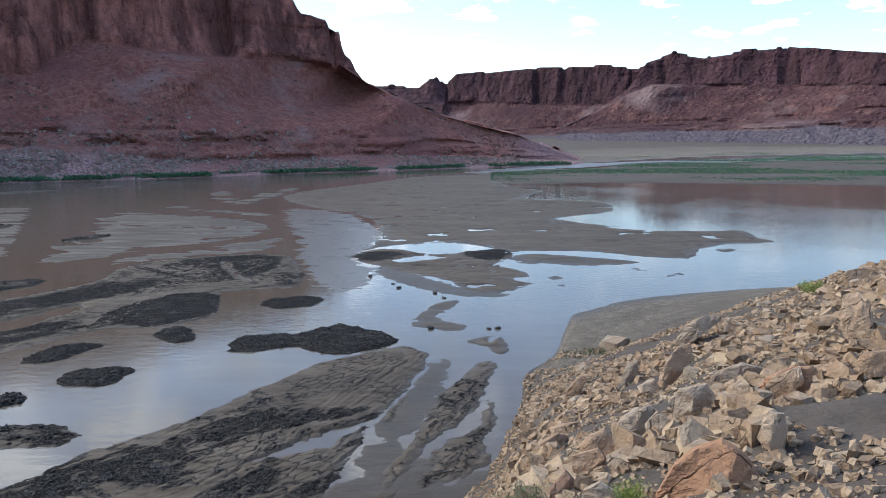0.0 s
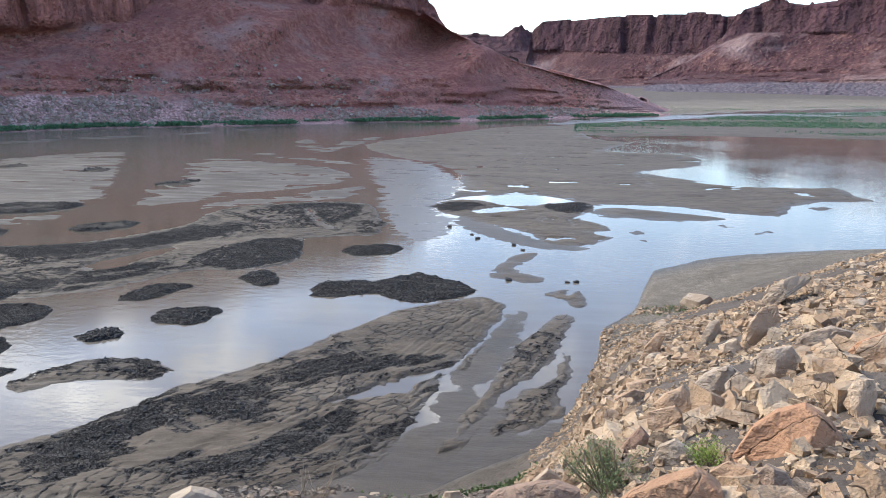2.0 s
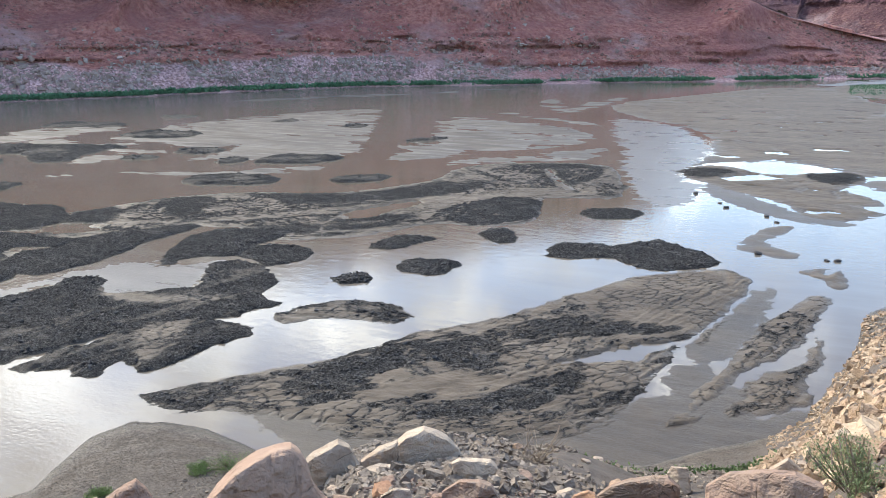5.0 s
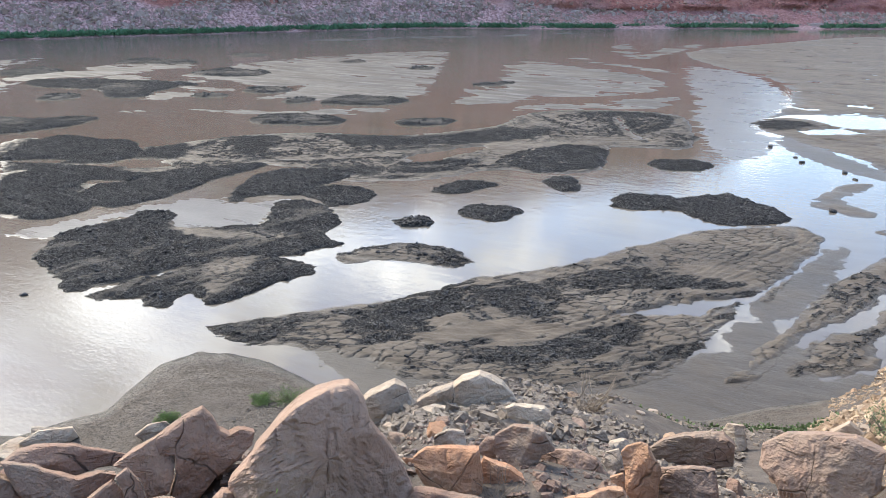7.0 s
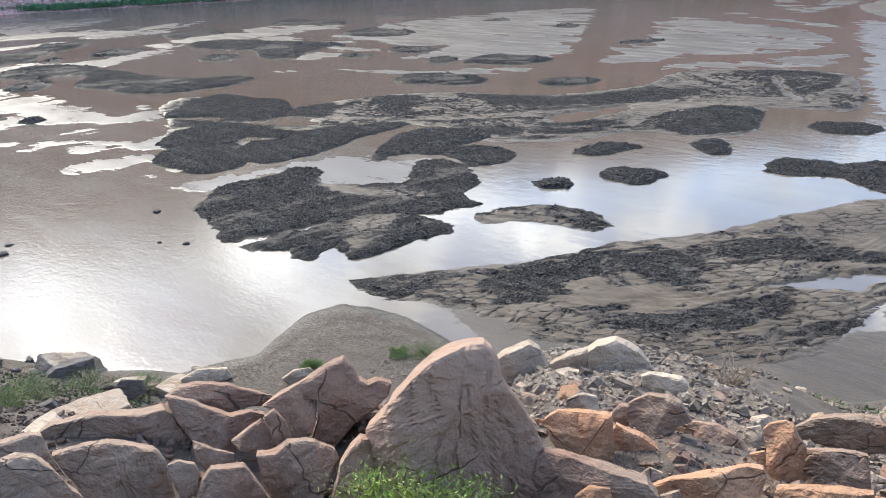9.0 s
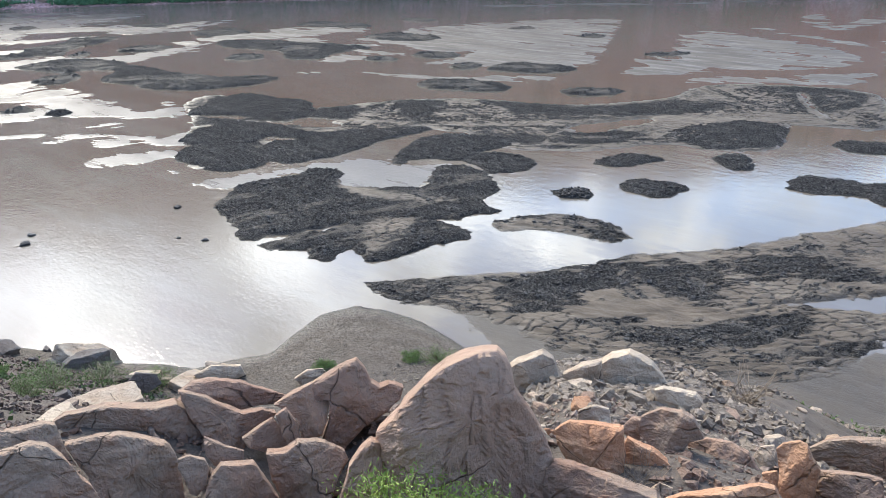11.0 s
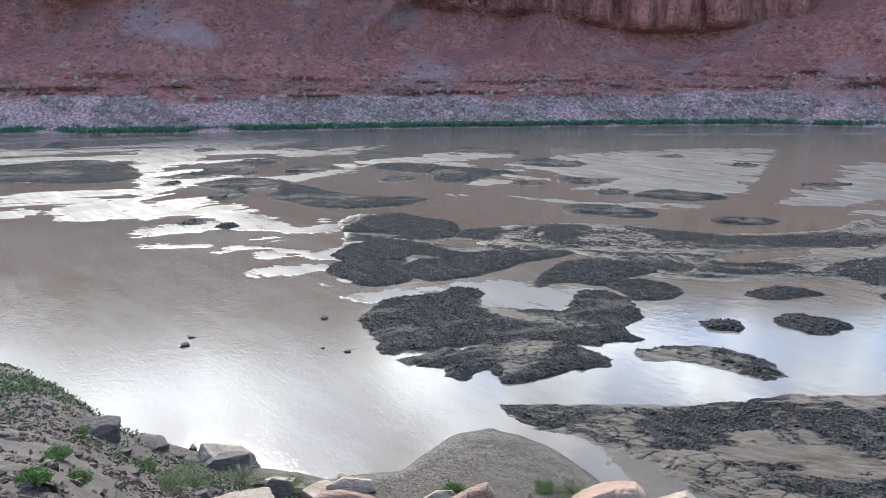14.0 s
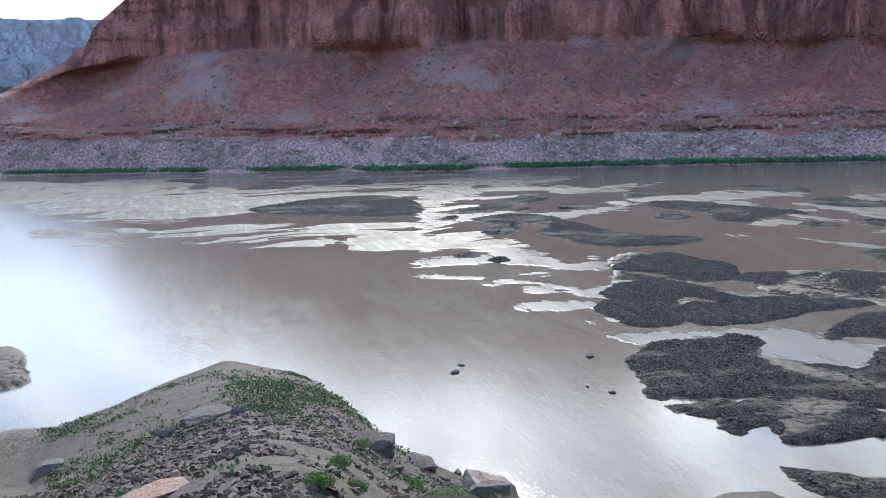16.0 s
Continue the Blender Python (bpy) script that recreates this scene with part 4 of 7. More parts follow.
bar("mud", "grey-brown wrinkled mud bank with flow ridges", [(2.0, 65.9), (5.2, 67.7), (5.3, 62.7), (4.5, 61.7), (3.3, 64.1)], lift=0.6)
bar("silt", "smooth apron of wet grey-brown silt below the mud bank", [(-24.1, 29.7), (-20.9, 30.3), (-16.8, 30.1), (-13.1, 31.2), (-9.2, 33.1), (-7.0, 35.6), (-5.4, 37.7), (-4.5, 42.3), (-3.7, 46.4), (-2.5, 51.2), (-1.5, 55.3), (-1.0, 59.6), (-0.3, 58.6), (-0.9, 52.1), (-1.9, 45.5), (-1.6, 42.3), (-0.4, 40.7), (0.2, 36.4), (-3.0, 31.4), (-5.9, 29.8), (-11.2, 26.9), (-15.8, 25.3), (-19.4, 26.2)], lift=0.5)
bar("silt", "smooth wet silt flat along the shore", [(-4.0, 33.5), (-2.1, 36.4), (-0.6, 37.5), (1.6, 38.6), (3.9, 40.0), (4.7, 38.9), (3.9, 35.7), (2.1, 33.1), (-0.3, 31.9), (-2.8, 31.8)], lift=0.6)
bar("dark", "large black cracked mud island split by a thin channel", [(-47.8, 31.1), (-49.3, 32.7), (-50.8, 35.8), (-50.0, 38.2), (-49.0, 40.2), (-46.2, 41.4), (-44.2, 40.6), (-40.7, 42.9), (-39.5, 44.7), (-41.9, 47.9), (-42.6, 49.9), (-40.8, 51.3), (-37.9, 50.6), (-34.3, 47.7), (-33.9, 45.1), (-31.6, 43.4), (-32.3, 41.9), (-32.4, 40.2), (-33.3, 39.2), (-30.5, 38.9), (-29.8, 37.2), (-30.6, 35.4), (-30.9, 32.6), (-31.5, 30.6), (-34.0, 31.3), (-33.6, 29.4), (-34.4, 28.7), (-36.2, 29.1), (-37.9, 28.3), (-40.4, 28.3), (-41.1, 27.9), (-43.4, 29.3)],
    pools=[[(-46.3, 42.8), (-45.6, 43.5), (-41.8, 42.9), (-40.1, 44.2), (-40.7, 42.9), (-42.0, 41.8), (-44.3, 41.8)], [(-40.0, 28.2), (-39.4, 30.4), (-38.1, 33.7), (-37.5, 33.6), (-38.5, 30.0), (-39.1, 28.1)]], clods=300, lie=71, pale=[[(-46.5, 41.7), (-44.3, 42.0), (-42.1, 41.2), (-39.7, 41.7), (-37.0, 43.0), (-34.5, 42.8), (-37.6, 40.5), (-40.8, 39.3), (-43.2, 39.4)], [(-36.3, 36.0), (-34.2, 37.8), (-32.8, 35.5), (-32.4, 32.2), (-32.8, 31.2), (-34.8, 33.7)]])
bar("dark", "black cracked mud island with a broken clod crust", [(-49.5, 40.2), (-50.2, 42.2), (-48.5, 43.6), (-46.7, 42.9), (-46.5, 41.1), (-48.2, 40.1)])
bar("dark", "tapering black mud island beside a silver channel", [(-47.0, 48.6), (-50.0, 54.7), (-49.9, 59.5), (-46.0, 61.8), (-42.5, 62.4), (-42.6, 58.0), (-42.4, 52.7), (-45.4, 50.6), (-45.2, 48.6)], clods=120)
bar("dark", "black cracked mud island with a broken clod crust", [(-42.4, 52.7), (-42.3, 56.2), (-40.1, 57.5), (-36.7, 56.0), (-36.2, 53.1), (-38.0, 51.1), (-40.6, 52.3)])
bar("dark", "small oval black mud island in open water", [(-31.1, 50.0), (-31.0, 51.3), (-29.8, 52.0), (-28.5, 51.8), (-28.1, 50.4), (-28.8, 49.3), (-30.1, 48.9)], clods=60)
bar("dark", "oval black mud island in open water", [(-27.9, 54.9), (-28.0, 56.8), (-26.5, 58.2), (-24.9, 58.6), (-23.3, 57.8), (-23.4, 55.7), (-24.5, 53.9), (-26.4, 53.8)], clods=60)
bar("dark", "black cracked mud island with a broken clod crust", [(-32.9, 59.3), (-33.2, 62.6), (-31.9, 64.7), (-28.7, 64.7), (-29.1, 62.6), (-30.5, 59.8)])
bar("dark", "small round black mud island in the channel", [(-25.5, 67.1), (-25.1, 69.8), (-23.7, 70.7), (-22.4, 68.9), (-21.7, 66.2), (-23.1, 65.2)])
bar("dark", "thin oval black mud island in the channel", [(-19.0, 80.4), (-18.0, 82.8), (-15.4, 84.3), (-12.8, 82.8), (-13.9, 79.8), (-16.7, 78.5)])
bar("mud", "low silt island with a black cracked end", [(-30.0, 41.1), (-30.2, 42.4), (-28.7, 44.8), (-26.4, 46.4), (-24.1, 46.5), (-22.3, 45.5), (-21.6, 44.6), (-21.8, 43.2), (-23.3, 42.5), (-25.3, 42.5), (-27.5, 41.5), (-28.7, 40.4)],
    crusted=[[(-25.1, 44.6), (-25.2, 45.9), (-23.5, 46.1), (-22.0, 45.3), (-21.8, 43.2), (-23.1, 42.6)], [(-30.0, 41.5), (-29.6, 44.0), (-26.7, 46.2), (-26.9, 44.9), (-29.1, 42.6)]], clods=60)
bar("dark", "long black mud island with a pale silt fringe", [(-17.9, 63.6), (-17.9, 66.8), (-14.2, 68.2), (-13.2, 67.8), (-9.8, 71.5), (-7.0, 69.9), (-4.8, 68.2), (-3.9, 65.6), (-5.7, 63.5), (-8.0, 61.8), (-10.1, 62.0), (-12.6, 64.2), (-15.7, 62.5)], clods=140)
bar("mud", "low belt of grey-brown mud between channels", [(-70.5, 59.5), (-68.0, 64.7), (-61.0, 75.2), (-49.5, 80.3), (-41.7, 92.5), (-41.7, 104.0), (-34.1, 111.4), (-23.3, 113.3), (-17.7, 96.9), (-17.7, 89.7), (-24.8, 86.2), (-22.4, 75.5), (-26.9, 70.9), (-31.5, 70.2), (-35.4, 63.4), (-39.5, 60.0), (-47.0, 61.2), (-53.3, 61.0), (-55.5, 57.7), (-56.8, 51.5), (-60.5, 45.7), (-56.2, 41.7), (-57.1, 40.2), (-57.2, 36.7), (-59.7, 36.2), (-73.6, 45.8), (-83.7, 51.8), (-85.2, 57.7)],
    crusted=[[(-73.4, 45.9), (-84.0, 56.8), (-74.6, 62.3), (-67.3, 63.9), (-60.9, 56.1), (-63.8, 50.9), (-70.4, 47.1)], [(-71.0, 44.6), (-63.6, 46.9), (-56.6, 41.4), (-57.3, 37.2), (-60.2, 37.1)], [(-65.1, 69.9), (-56.0, 77.7), (-44.8, 83.0), (-39.9, 92.1), (-33.1, 94.3), (-36.1, 83.4), (-44.8, 72.5), (-53.2, 63.6), (-56.4, 61.1)], [(-52.5, 60.9), (-42.7, 69.1), (-33.8, 72.4), (-36.9, 63.8), (-40.1, 60.9), (-46.0, 61.8)], [(-38.7, 100.8), (-33.5, 109.4), (-23.5, 110.9), (-22.8, 96.0), (-29.4, 92.1)]],
    pools=[[(-41.9, 68.3), (-42.0, 72.7), (-38.2, 80.2), (-36.6, 78.6), (-37.8, 72.5), (-39.2, 68.9)], [(-66.5, 54.3), (-66.4, 55.9), (-62.2, 57.4), (-60.0, 56.0), (-60.8, 53.8), (-63.4, 52.3)], [(-62.6, 46.4), (-62.1, 48.2), (-59.1, 49.5), (-57.0, 49.6), (-59.5, 47.3), (-60.9, 46.0)], [(-30.1, 104.9), (-29.7, 107.2), (-25.1, 96.8), (-22.1, 93.2), (-22.1, 90.5), (-25.5, 94.4)], [(-77.9, 48.6), (-78.4, 51.5), (-75.1, 52.4), (-70.7, 51.8), (-73.0, 49.0)], [(-71.1, 50.1), (-66.6, 53.3), (-70.7, 59.4), (-69.9, 59.9), (-65.3, 55.0), (-64.6, 51.6), (-69.3, 49.4)]], lift=0.95)
bar("mud", "long belt of black and grey cracked mud", [(-69.7, 60.0), (-67.8, 64.4), (-65.3, 71.0), (-61.0, 75.2), (-56.2, 78.0), (-49.0, 79.4), (-44.9, 84.7), (-41.3, 91.8), (-41.9, 104.5), (-34.1, 111.4), (-30.3, 106.9), (-26.1, 97.6), (-23.0, 93.9), (-21.5, 90.8), (-24.2, 91.1), (-28.3, 90.7), (-31.2, 89.0), (-34.5, 83.1), (-38.6, 81.1), (-41.3, 76.6), (-44.1, 71.5), (-47.8, 66.1), (-52.2, 64.2), (-54.3, 61.4), (-56.4, 58.6), (-61.4, 58.2), (-66.7, 57.3)],
    crusted=[[(-69.2, 59.6), (-67.5, 64.2), (-64.5, 70.2), (-60.8, 72.9), (-57.6, 67.1), (-56.2, 61.8), (-56.8, 59.0), (-61.8, 58.6), (-66.8, 57.6)], [(-55.8, 77.4), (-48.4, 78.5), (-44.3, 83.4), (-40.2, 89.2), (-34.1, 92.9), (-29.4, 92.1), (-31.1, 88.7), (-34.9, 84.1), (-39.2, 82.3), (-42.2, 78.2), (-45.7, 74.0), (-50.8, 72.5)], [(-50.5, 65.8), (-47.1, 70.4), (-43.5, 75.3), (-44.1, 71.5), (-46.8, 66.7)]])
bar("dark", "broad black cracked mud flat", [(-33.0, 72.2), (-32.9, 79.4), (-29.7, 84.9), (-25.6, 85.8), (-23.7, 80.7), (-22.8, 75.8), (-26.6, 71.6), (-30.0, 71.1)])
bar("mud", "grey-brown wrinkled mud bank with flow ridges", [(-54.5, 59.8), (-49.3, 64.3), (-43.2, 70.0), (-38.3, 68.6), (-34.0, 72.9), (-30.7, 71.2), (-33.9, 67.4), (-35.6, 63.8), (-38.1, 61.6), (-39.4, 59.8), (-42.4, 58.6), (-41.5, 63.0), (-47.3, 61.6)],
    crusted=[[(-44.8, 61.9), (-37.3, 66.8), (-33.3, 71.5), (-30.7, 71.2), (-34.0, 67.6), (-37.4, 64.6)]])
bar("mud", "grey-brown wrinkled mud bank with flow ridges", [(-28.6, 109.5), (-23.1, 112.8), (-21.8, 108.3), (-23.0, 99.4), (-18.1, 98.8), (-17.1, 94.5), (-17.4, 89.5), (-20.7, 90.1), (-25.5, 97.9), (-28.8, 104.1)],
    crusted=[[(-22.8, 96.0), (-18.2, 98.3), (-17.1, 93.7), (-17.8, 90.3), (-20.6, 91.0)]])
bar("dark", "black cracked mud flat beside a silver channel", [(-58.7, 42.8), (-60.3, 46.7), (-58.6, 49.2), (-59.0, 53.9), (-53.8, 60.3), (-52.3, 59.4), (-52.7, 53.9), (-51.9, 46.2), (-53.0, 42.0), (-55.7, 41.6)])
bar("mud", "grey-brown wrinkled mud bank with flow ridges", [(-62.3, 50.0), (-62.7, 57.3), (-58.4, 59.6), (-54.3, 60.9), (-58.4, 53.4)],
    crusted=[[(-60.7, 57.1), (-55.0, 60.8), (-58.0, 54.5)]],
    pools=[[(-65.4, 53.3), (-64.5, 55.7), (-59.7, 55.3), (-62.2, 51.5)]])
bar("dark", "black cracked mud island with a broken clod crust", [(-221, 48), (-232, 55), (-218, 57), (-212, 52)])
bar("dark", "black cracked mud island with a broken clod crust", [(-217, 18), (-225, 27), (-226, 35), (-213, 31)])
bar("dark", "black cracked mud island with a broken clod crust", [(-267, 1), (-272, 7), (-261, 14), (-250, 9)])
# the braided shallows under the far wall
bar("dark", "low black cracked mud flat among silver shallows", [(-141.7, 52.9), (-143.2, 57.3), (-148.5, 61.5), (-150.1, 65.3), (-153.2, 70.6), (-159.4, 74.7), (-155.0, 76.8), (-155.2, 81.8), (-148.6, 76.5), (-145.6, 70.9), (-141.7, 65.7), (-136.1, 62.1), (-138.9, 57.4), (-138.0, 53.7)], lift=1.3, lie=60)
bar("dark", "low black cracked mud flat among silver shallows", [(-134.6, 62.6), (-137.3, 65.7), (-135.5, 66.5), (-132.1, 64.4), (-131.3, 61.8)], lift=1.3, lie=60)
bar("dark", "low black cracked mud flat among silver shallows", [(-133.0, 69.7), (-137.7, 74.7), (-136.4, 79.2), (-133.1, 80.5), (-130.1, 77.2), (-129.6, 72.4)], lift=1.3, lie=60)
bar("dark", "low black cracked mud flat among silver shallows", [(-127.8, 50.9), (-128.6, 53.9), (-130.9, 57.7), (-128.1, 62.2), (-122.0, 64.0), (-117.2, 63.3), (-110.7, 63.1), (-111.6, 60.3), (-117.1, 57.6), (-118.1, 52.7), (-122.5, 51.3)], lift=1.3, lie=60)
bar("dark", "low black cracked mud flat among silver shallows", [(-112.3, 46.0), (-114.8, 49.6), (-116.4, 53.7), (-111.9, 52.8), (-108.7, 50.0), (-109.3, 46.3)], lift=1.3, lie=60)
bar("dark", "low black cracked mud flat among silver shallows", [(-107.2, 53.4), (-111.1, 57.2), (-112.7, 60.8), (-111.5, 64.0), (-106.2, 63.8), (-100.1, 64.7), (-96.2, 66.0), (-93.4, 69.9), (-89.6, 70.3), (-88.2, 65.9), (-88.9, 60.9), (-90.7, 56.8), (-95.2, 54.5), (-100.1, 53.9)], lift=1.3, lie=60)
bar("dark", "low black cracked mud flat among silver shallows", [(-131.0, 46.0), (-132.9, 49.9), (-129.3, 49.1), (-127.9, 45.9)], lift=1.3, lie=60)
bar("dark", "low black cracked mud flat among silver shallows", [(-187.2, 74.8), (-188.0, 81.0), (-181.7, 77.7), (-181.6, 73.4)], lift=1.3, lie=60)
bar("dark", "low black cracked mud flat among silver shallows", [(-180.5, 96.1), (-173.8, 97.6), (-172.3, 104.5), (-166.2, 100.5), (-168.1, 95.7)], lift=1.3, lie=60)
bar("dark", "low black cracked mud flat among silver shallows", [(-150.2, 95.9), (-151.9, 101.7), (-150.0, 106.4), (-142.9, 105.2), (-141.8, 99.1), (-144.4, 93.8)], lift=1.3, lie=60)
bar("dark", "low black cracked mud flat among silver shallows", [(-132.7, 90.0), (-130.1, 94.9), (-123.6, 98.2), (-117.8, 96.3), (-112.5, 94.6), (-112.4, 100.1), (-105.7, 102.8), (-103.7, 93.7), (-103.1, 84.2), (-114.1, 90.0), (-121.7, 88.7)], lift=1.3, lie=60)
bar("dark", "low black cracked mud flat among silver shallows", [(-113.2, 78.9), (-112.5, 82.0), (-109.5, 83.3), (-108.4, 78.9)], lift=1.3, lie=60)
bar("dark", "low black cracked mud flat among silver shallows", [(-93.8, 34.8), (-95.6, 37.6), (-93.7, 38.5), (-92.0, 36.8)], lift=1.3, lie=60)
bar("dark", "low black cracked mud flat among silver shallows", [(-89.3, 37.8), (-91.0, 39.9), (-89.1, 40.5), (-87.3, 38.5)], lift=1.3, lie=60)
bar("dark", "low black cracked mud flat among silver shallows", [(-78.2, 47.9), (-80.3, 51.7), (-83.0, 56.0), (-83.0, 60.2), (-77.0, 60.9), (-73.6, 61.8), (-68.9, 59.1), (-66.8, 56.0), (-67.7, 52.0), (-72.9, 51.3), (-75.6, 49.3)], lift=1.3, lie=60)
bar("dark", "low black cracked mud flat among silver shallows", [(-62.3, 36.4), (-64.5, 39.4), (-63.6, 42.0), (-60.3, 43.5), (-54.8, 41.3), (-54.4, 39.2), (-55.0, 36.8), (-58.6, 36.3)], lift=1.3, lie=60)
bar("dark", "low black cracked mud flat among silver shallows", [(-66.2, 39.9), (-70.1, 44.3), (-70.8, 49.0), (-66.5, 51.1), (-60.3, 51.3), (-58.0, 53.0), (-58.4, 49.7), (-62.6, 47.3), (-61.0, 44.1), (-64.0, 42.3)], lift=1.3, lie=60)
bar("dark", "wide black mud flat among glaring shallows", [(-166.1, 16.6), (-176.4, 27.6), (-180.3, 38.7), (-175.6, 49.6), (-155.5, 50.6), (-141.0, 45.3), (-140.7, 36.4), (-150.2, 27.6), (-155.3, 19.7)], lift=1.3)
bar("wet", "silver sheet of shallow water over silt", [(-111.9, 36.3), (-105.9, 41.1), (-98.3, 45.1), (-92.5, 46.6), (-84.0, 45.0), (-83.2, 47.4), (-87.2, 51.3), (-78.0, 48.1), (-80.8, 43.2), (-85.5, 39.0), (-88.2, 35.1), (-89.6, 28.7), (-95.0, 30.5), (-93.8, 39.5), (-99.9, 37.3), (-100.3, 32.4)], lift=0.8)
bar("wet", "silver sheet of shallow water over silt", [(-85.4, 27.2), (-83.9, 29.9), (-80.5, 32.5), (-80.2, 31.2), (-83.2, 26.5)], lift=0.8)
bar("wet", "silver sheet of shallow water over silt", [(-76.7, 32.0), (-77.9, 34.8), (-76.5, 37.1), (-72.0, 39.6), (-67.2, 40.0), (-66.8, 39.0), (-72.6, 37.5), (-75.3, 35.3), (-75.9, 32.1)], lift=0.8)
bar("wet", "silver sheet of shallow water over silt", [(-66.4, 30.3), (-67.2, 32.4), (-66.3, 35.2), (-64.6, 38.3), (-63.4, 38.3), (-62.5, 35.3), (-62.8, 32.7), (-64.8, 30.6)], lift=0.8)
bar("wet", "silver sheet of shallow water over silt", [(-80.1, 37.2), (-79.8, 40.7), (-78.2, 40.6), (-78.9, 37.7)], lift=0.8)
bar("wet", "silver sheet of shallow water over silt", [(-73.0, 35.2), (-72.8, 37.6), (-70.6, 37.4), (-70.6, 35.3)], lift=0.8)
bar("wet", "silver sheet of shallow water over silt", [(-188.2, 62.6), (-200.3, 74.2), (-208.5, 97.5), (-194.5, 111.0), (-185.9, 93.9), (-171.8, 73.8), (-157.2, 57.9), (-142.0, 46.7)], lift=0.8)
bar("wet", "silver sheet of shallow water over silt", [(-140.5, 46.2), (-135.4, 51.3), (-135.2, 60.7), (-128.4, 65.3), (-131.3, 82.7), (-133.5, 90.6), (-123.8, 75.7), (-120.8, 65.3), (-129.8, 60.1), (-127.2, 51.5), (-122.6, 43.1), (-117.7, 38.3)], lift=0.8)
bar("wet", "silver sheet of shallow water over silt", [(-172.0, 86.0), (-176.6, 96.2), (-168.1, 95.7), (-161.6, 102.1), (-168.4, 117.8), (-154.9, 97.8), (-157.9, 85.9)], lift=0.8)
bar("wet", "silver sheet of shallow water over silt", [(-67.3, 38.8), (-70.0, 41.7), (-70.4, 45.2), (-67.5, 46.7), (-66.5, 43.9), (-65.9, 41.0)], lift=0.8)
bar("wet", "silver sheet of shallow water over silt", [(-58.5, 33.2), (-58.6, 34.4), (-57.7, 34.7), (-57.5, 33.4)], lift=0.8)
bar("mud", "grey-brown wrinkled mud bank with flow ridges", [(-300, -87), (-308, -52), (-274, -23), (-262, 8), (-218, 2), (-220, -17), (-215, -37), (-219, -64)], lift=0.6)
bar("sand", "broad sheet of braided wet sand", [(-252, -31), (-320, 1), (-286, 53), (-218, 107), (-168, 114), (-159, 81), (-139, 56), (-126.8, 46.7), (-133.8, 35.1), (-149, 17), (-169, -22)], lift=0.5, lie=62, braid=1)
bar("sand", "broad sheet of braided wet sand", [(-168, -22), (-160, -0), (-141.2, 25.2), (-125.5, 46.2), (-109.2, 47.4), (-96.8, 47.0), (-100.7, 36.9), (-103.5, 27.6), (-113.5, 11.2), (-127.4, -0.7), (-132.8, -17.7)], lift=0.5, lie=62, braid=1)
bar("sand", "wide pale wet sand bar with thin channels", [(-83.1, 93.5), (-85.2, 105.8), (-97.4, 106.9), (-105, 117), (-115, 122), (-123, 137), (-119, 151), (-113, 168), (-103, 184), (-97, 185), (-81, 150), (-70.5, 128.2), (-62.1, 108.3), (-62.4, 104.6), (-63.9, 103.7), (-73.6, 96.5)], braid=0.42)
bar("sand", "wide pale wet sand bar at the channel bend", [(-53.9, 103.2), (-61.7, 124.4), (-62.5, 133.2), (-68, 152), (-73, 169), (-67, 173), (-58, 170), (-47, 165), (-38, 156), (-33, 147), (-31.6, 140.2), (-33.3, 133.4), (-37.2, 127.1), (-43.2, 122.0), (-46.4, 115.7), (-49.8, 108.2)], braid=0.42)
bar("sand", "smooth pale grey wet sand bar", [(-46.3, 103.0), (-45.9, 109.9), (-41.0, 116.2), (-34.4, 123.7), (-26.8, 131.2), (-26.6, 120.9), (-28.6, 115.4), (-38.6, 109.4), (-42.8, 106.8)], braid=0.42)
bar("sand", "smooth pale grey wet sand bar", [(-68, 183), (-63, 188), (-48, 178), (-35, 166), (-39, 165), (-52, 174), (-64, 181)], braid=0.42)
bar("sand", "smooth pale grey wet sand bar", [(-66, 219), (-65, 237), (-54, 207), (-51, 191), (-57, 199)], braid=0.42)
bar("sand", "smooth pale grey wet sand bar", [(-52, 196), (-52, 229), (-45, 250), (-46, 216), (-48, 195)], braid=0.42)
bar("sand", "smooth pale grey wet sand bar", [(-138, 82), (-140, 90), (-143, 99), (-143, 117), (-132, 128), (-125, 124), (-126, 110), (-130, 96), (-129, 87), (-129, 79)], braid=0.42)
bar("sand", "smooth pale grey wet sand bar", [(-116, 108), (-119, 116), (-117, 127), (-105, 125), (-98, 116), (-97.4, 106.9), (-94.0, 104.6), (-102.9, 101.7), (-109.3, 101.4)], braid=0.42)
bar("sand", "smooth pale grey wet sand bar", [(-120, 95), (-128, 103), (-121, 108), (-111.4, 100.1), (-116, 95)], braid=0.42)
bar("sand", "smooth pale grey wet sand bar", [(-98.6, 85.5), (-104.5, 95.6), (-105.7, 101.8), (-95.6, 103.6), (-92.4, 97.4), (-93.9, 89.0)], braid=0.42)
bar("sand", "smooth pale grey wet sand bar", [(-92.4, 75.9), (-87.5, 80.6), (-79.6, 85.9), (-72.5, 87.3), (-67.5, 93.8), (-60.9, 97.2), (-60.2, 90.2), (-64.3, 89.3), (-74.6, 83.7), (-85.2, 78.5)], braid=0.42)
bar("sand", "thin pale sand strip along the far shore", [(-155, 189), (-144, 214), (-126, 235), (-99, 275), (-95, 266), (-121, 226), (-137, 204)], braid=0.42)
bar("dark", "black cracked mud island with a broken clod crust", [(-143, 94), (-147, 100), (-146, 106), (-141, 104), (-141, 98), (-141, 93)], lift=1.5)
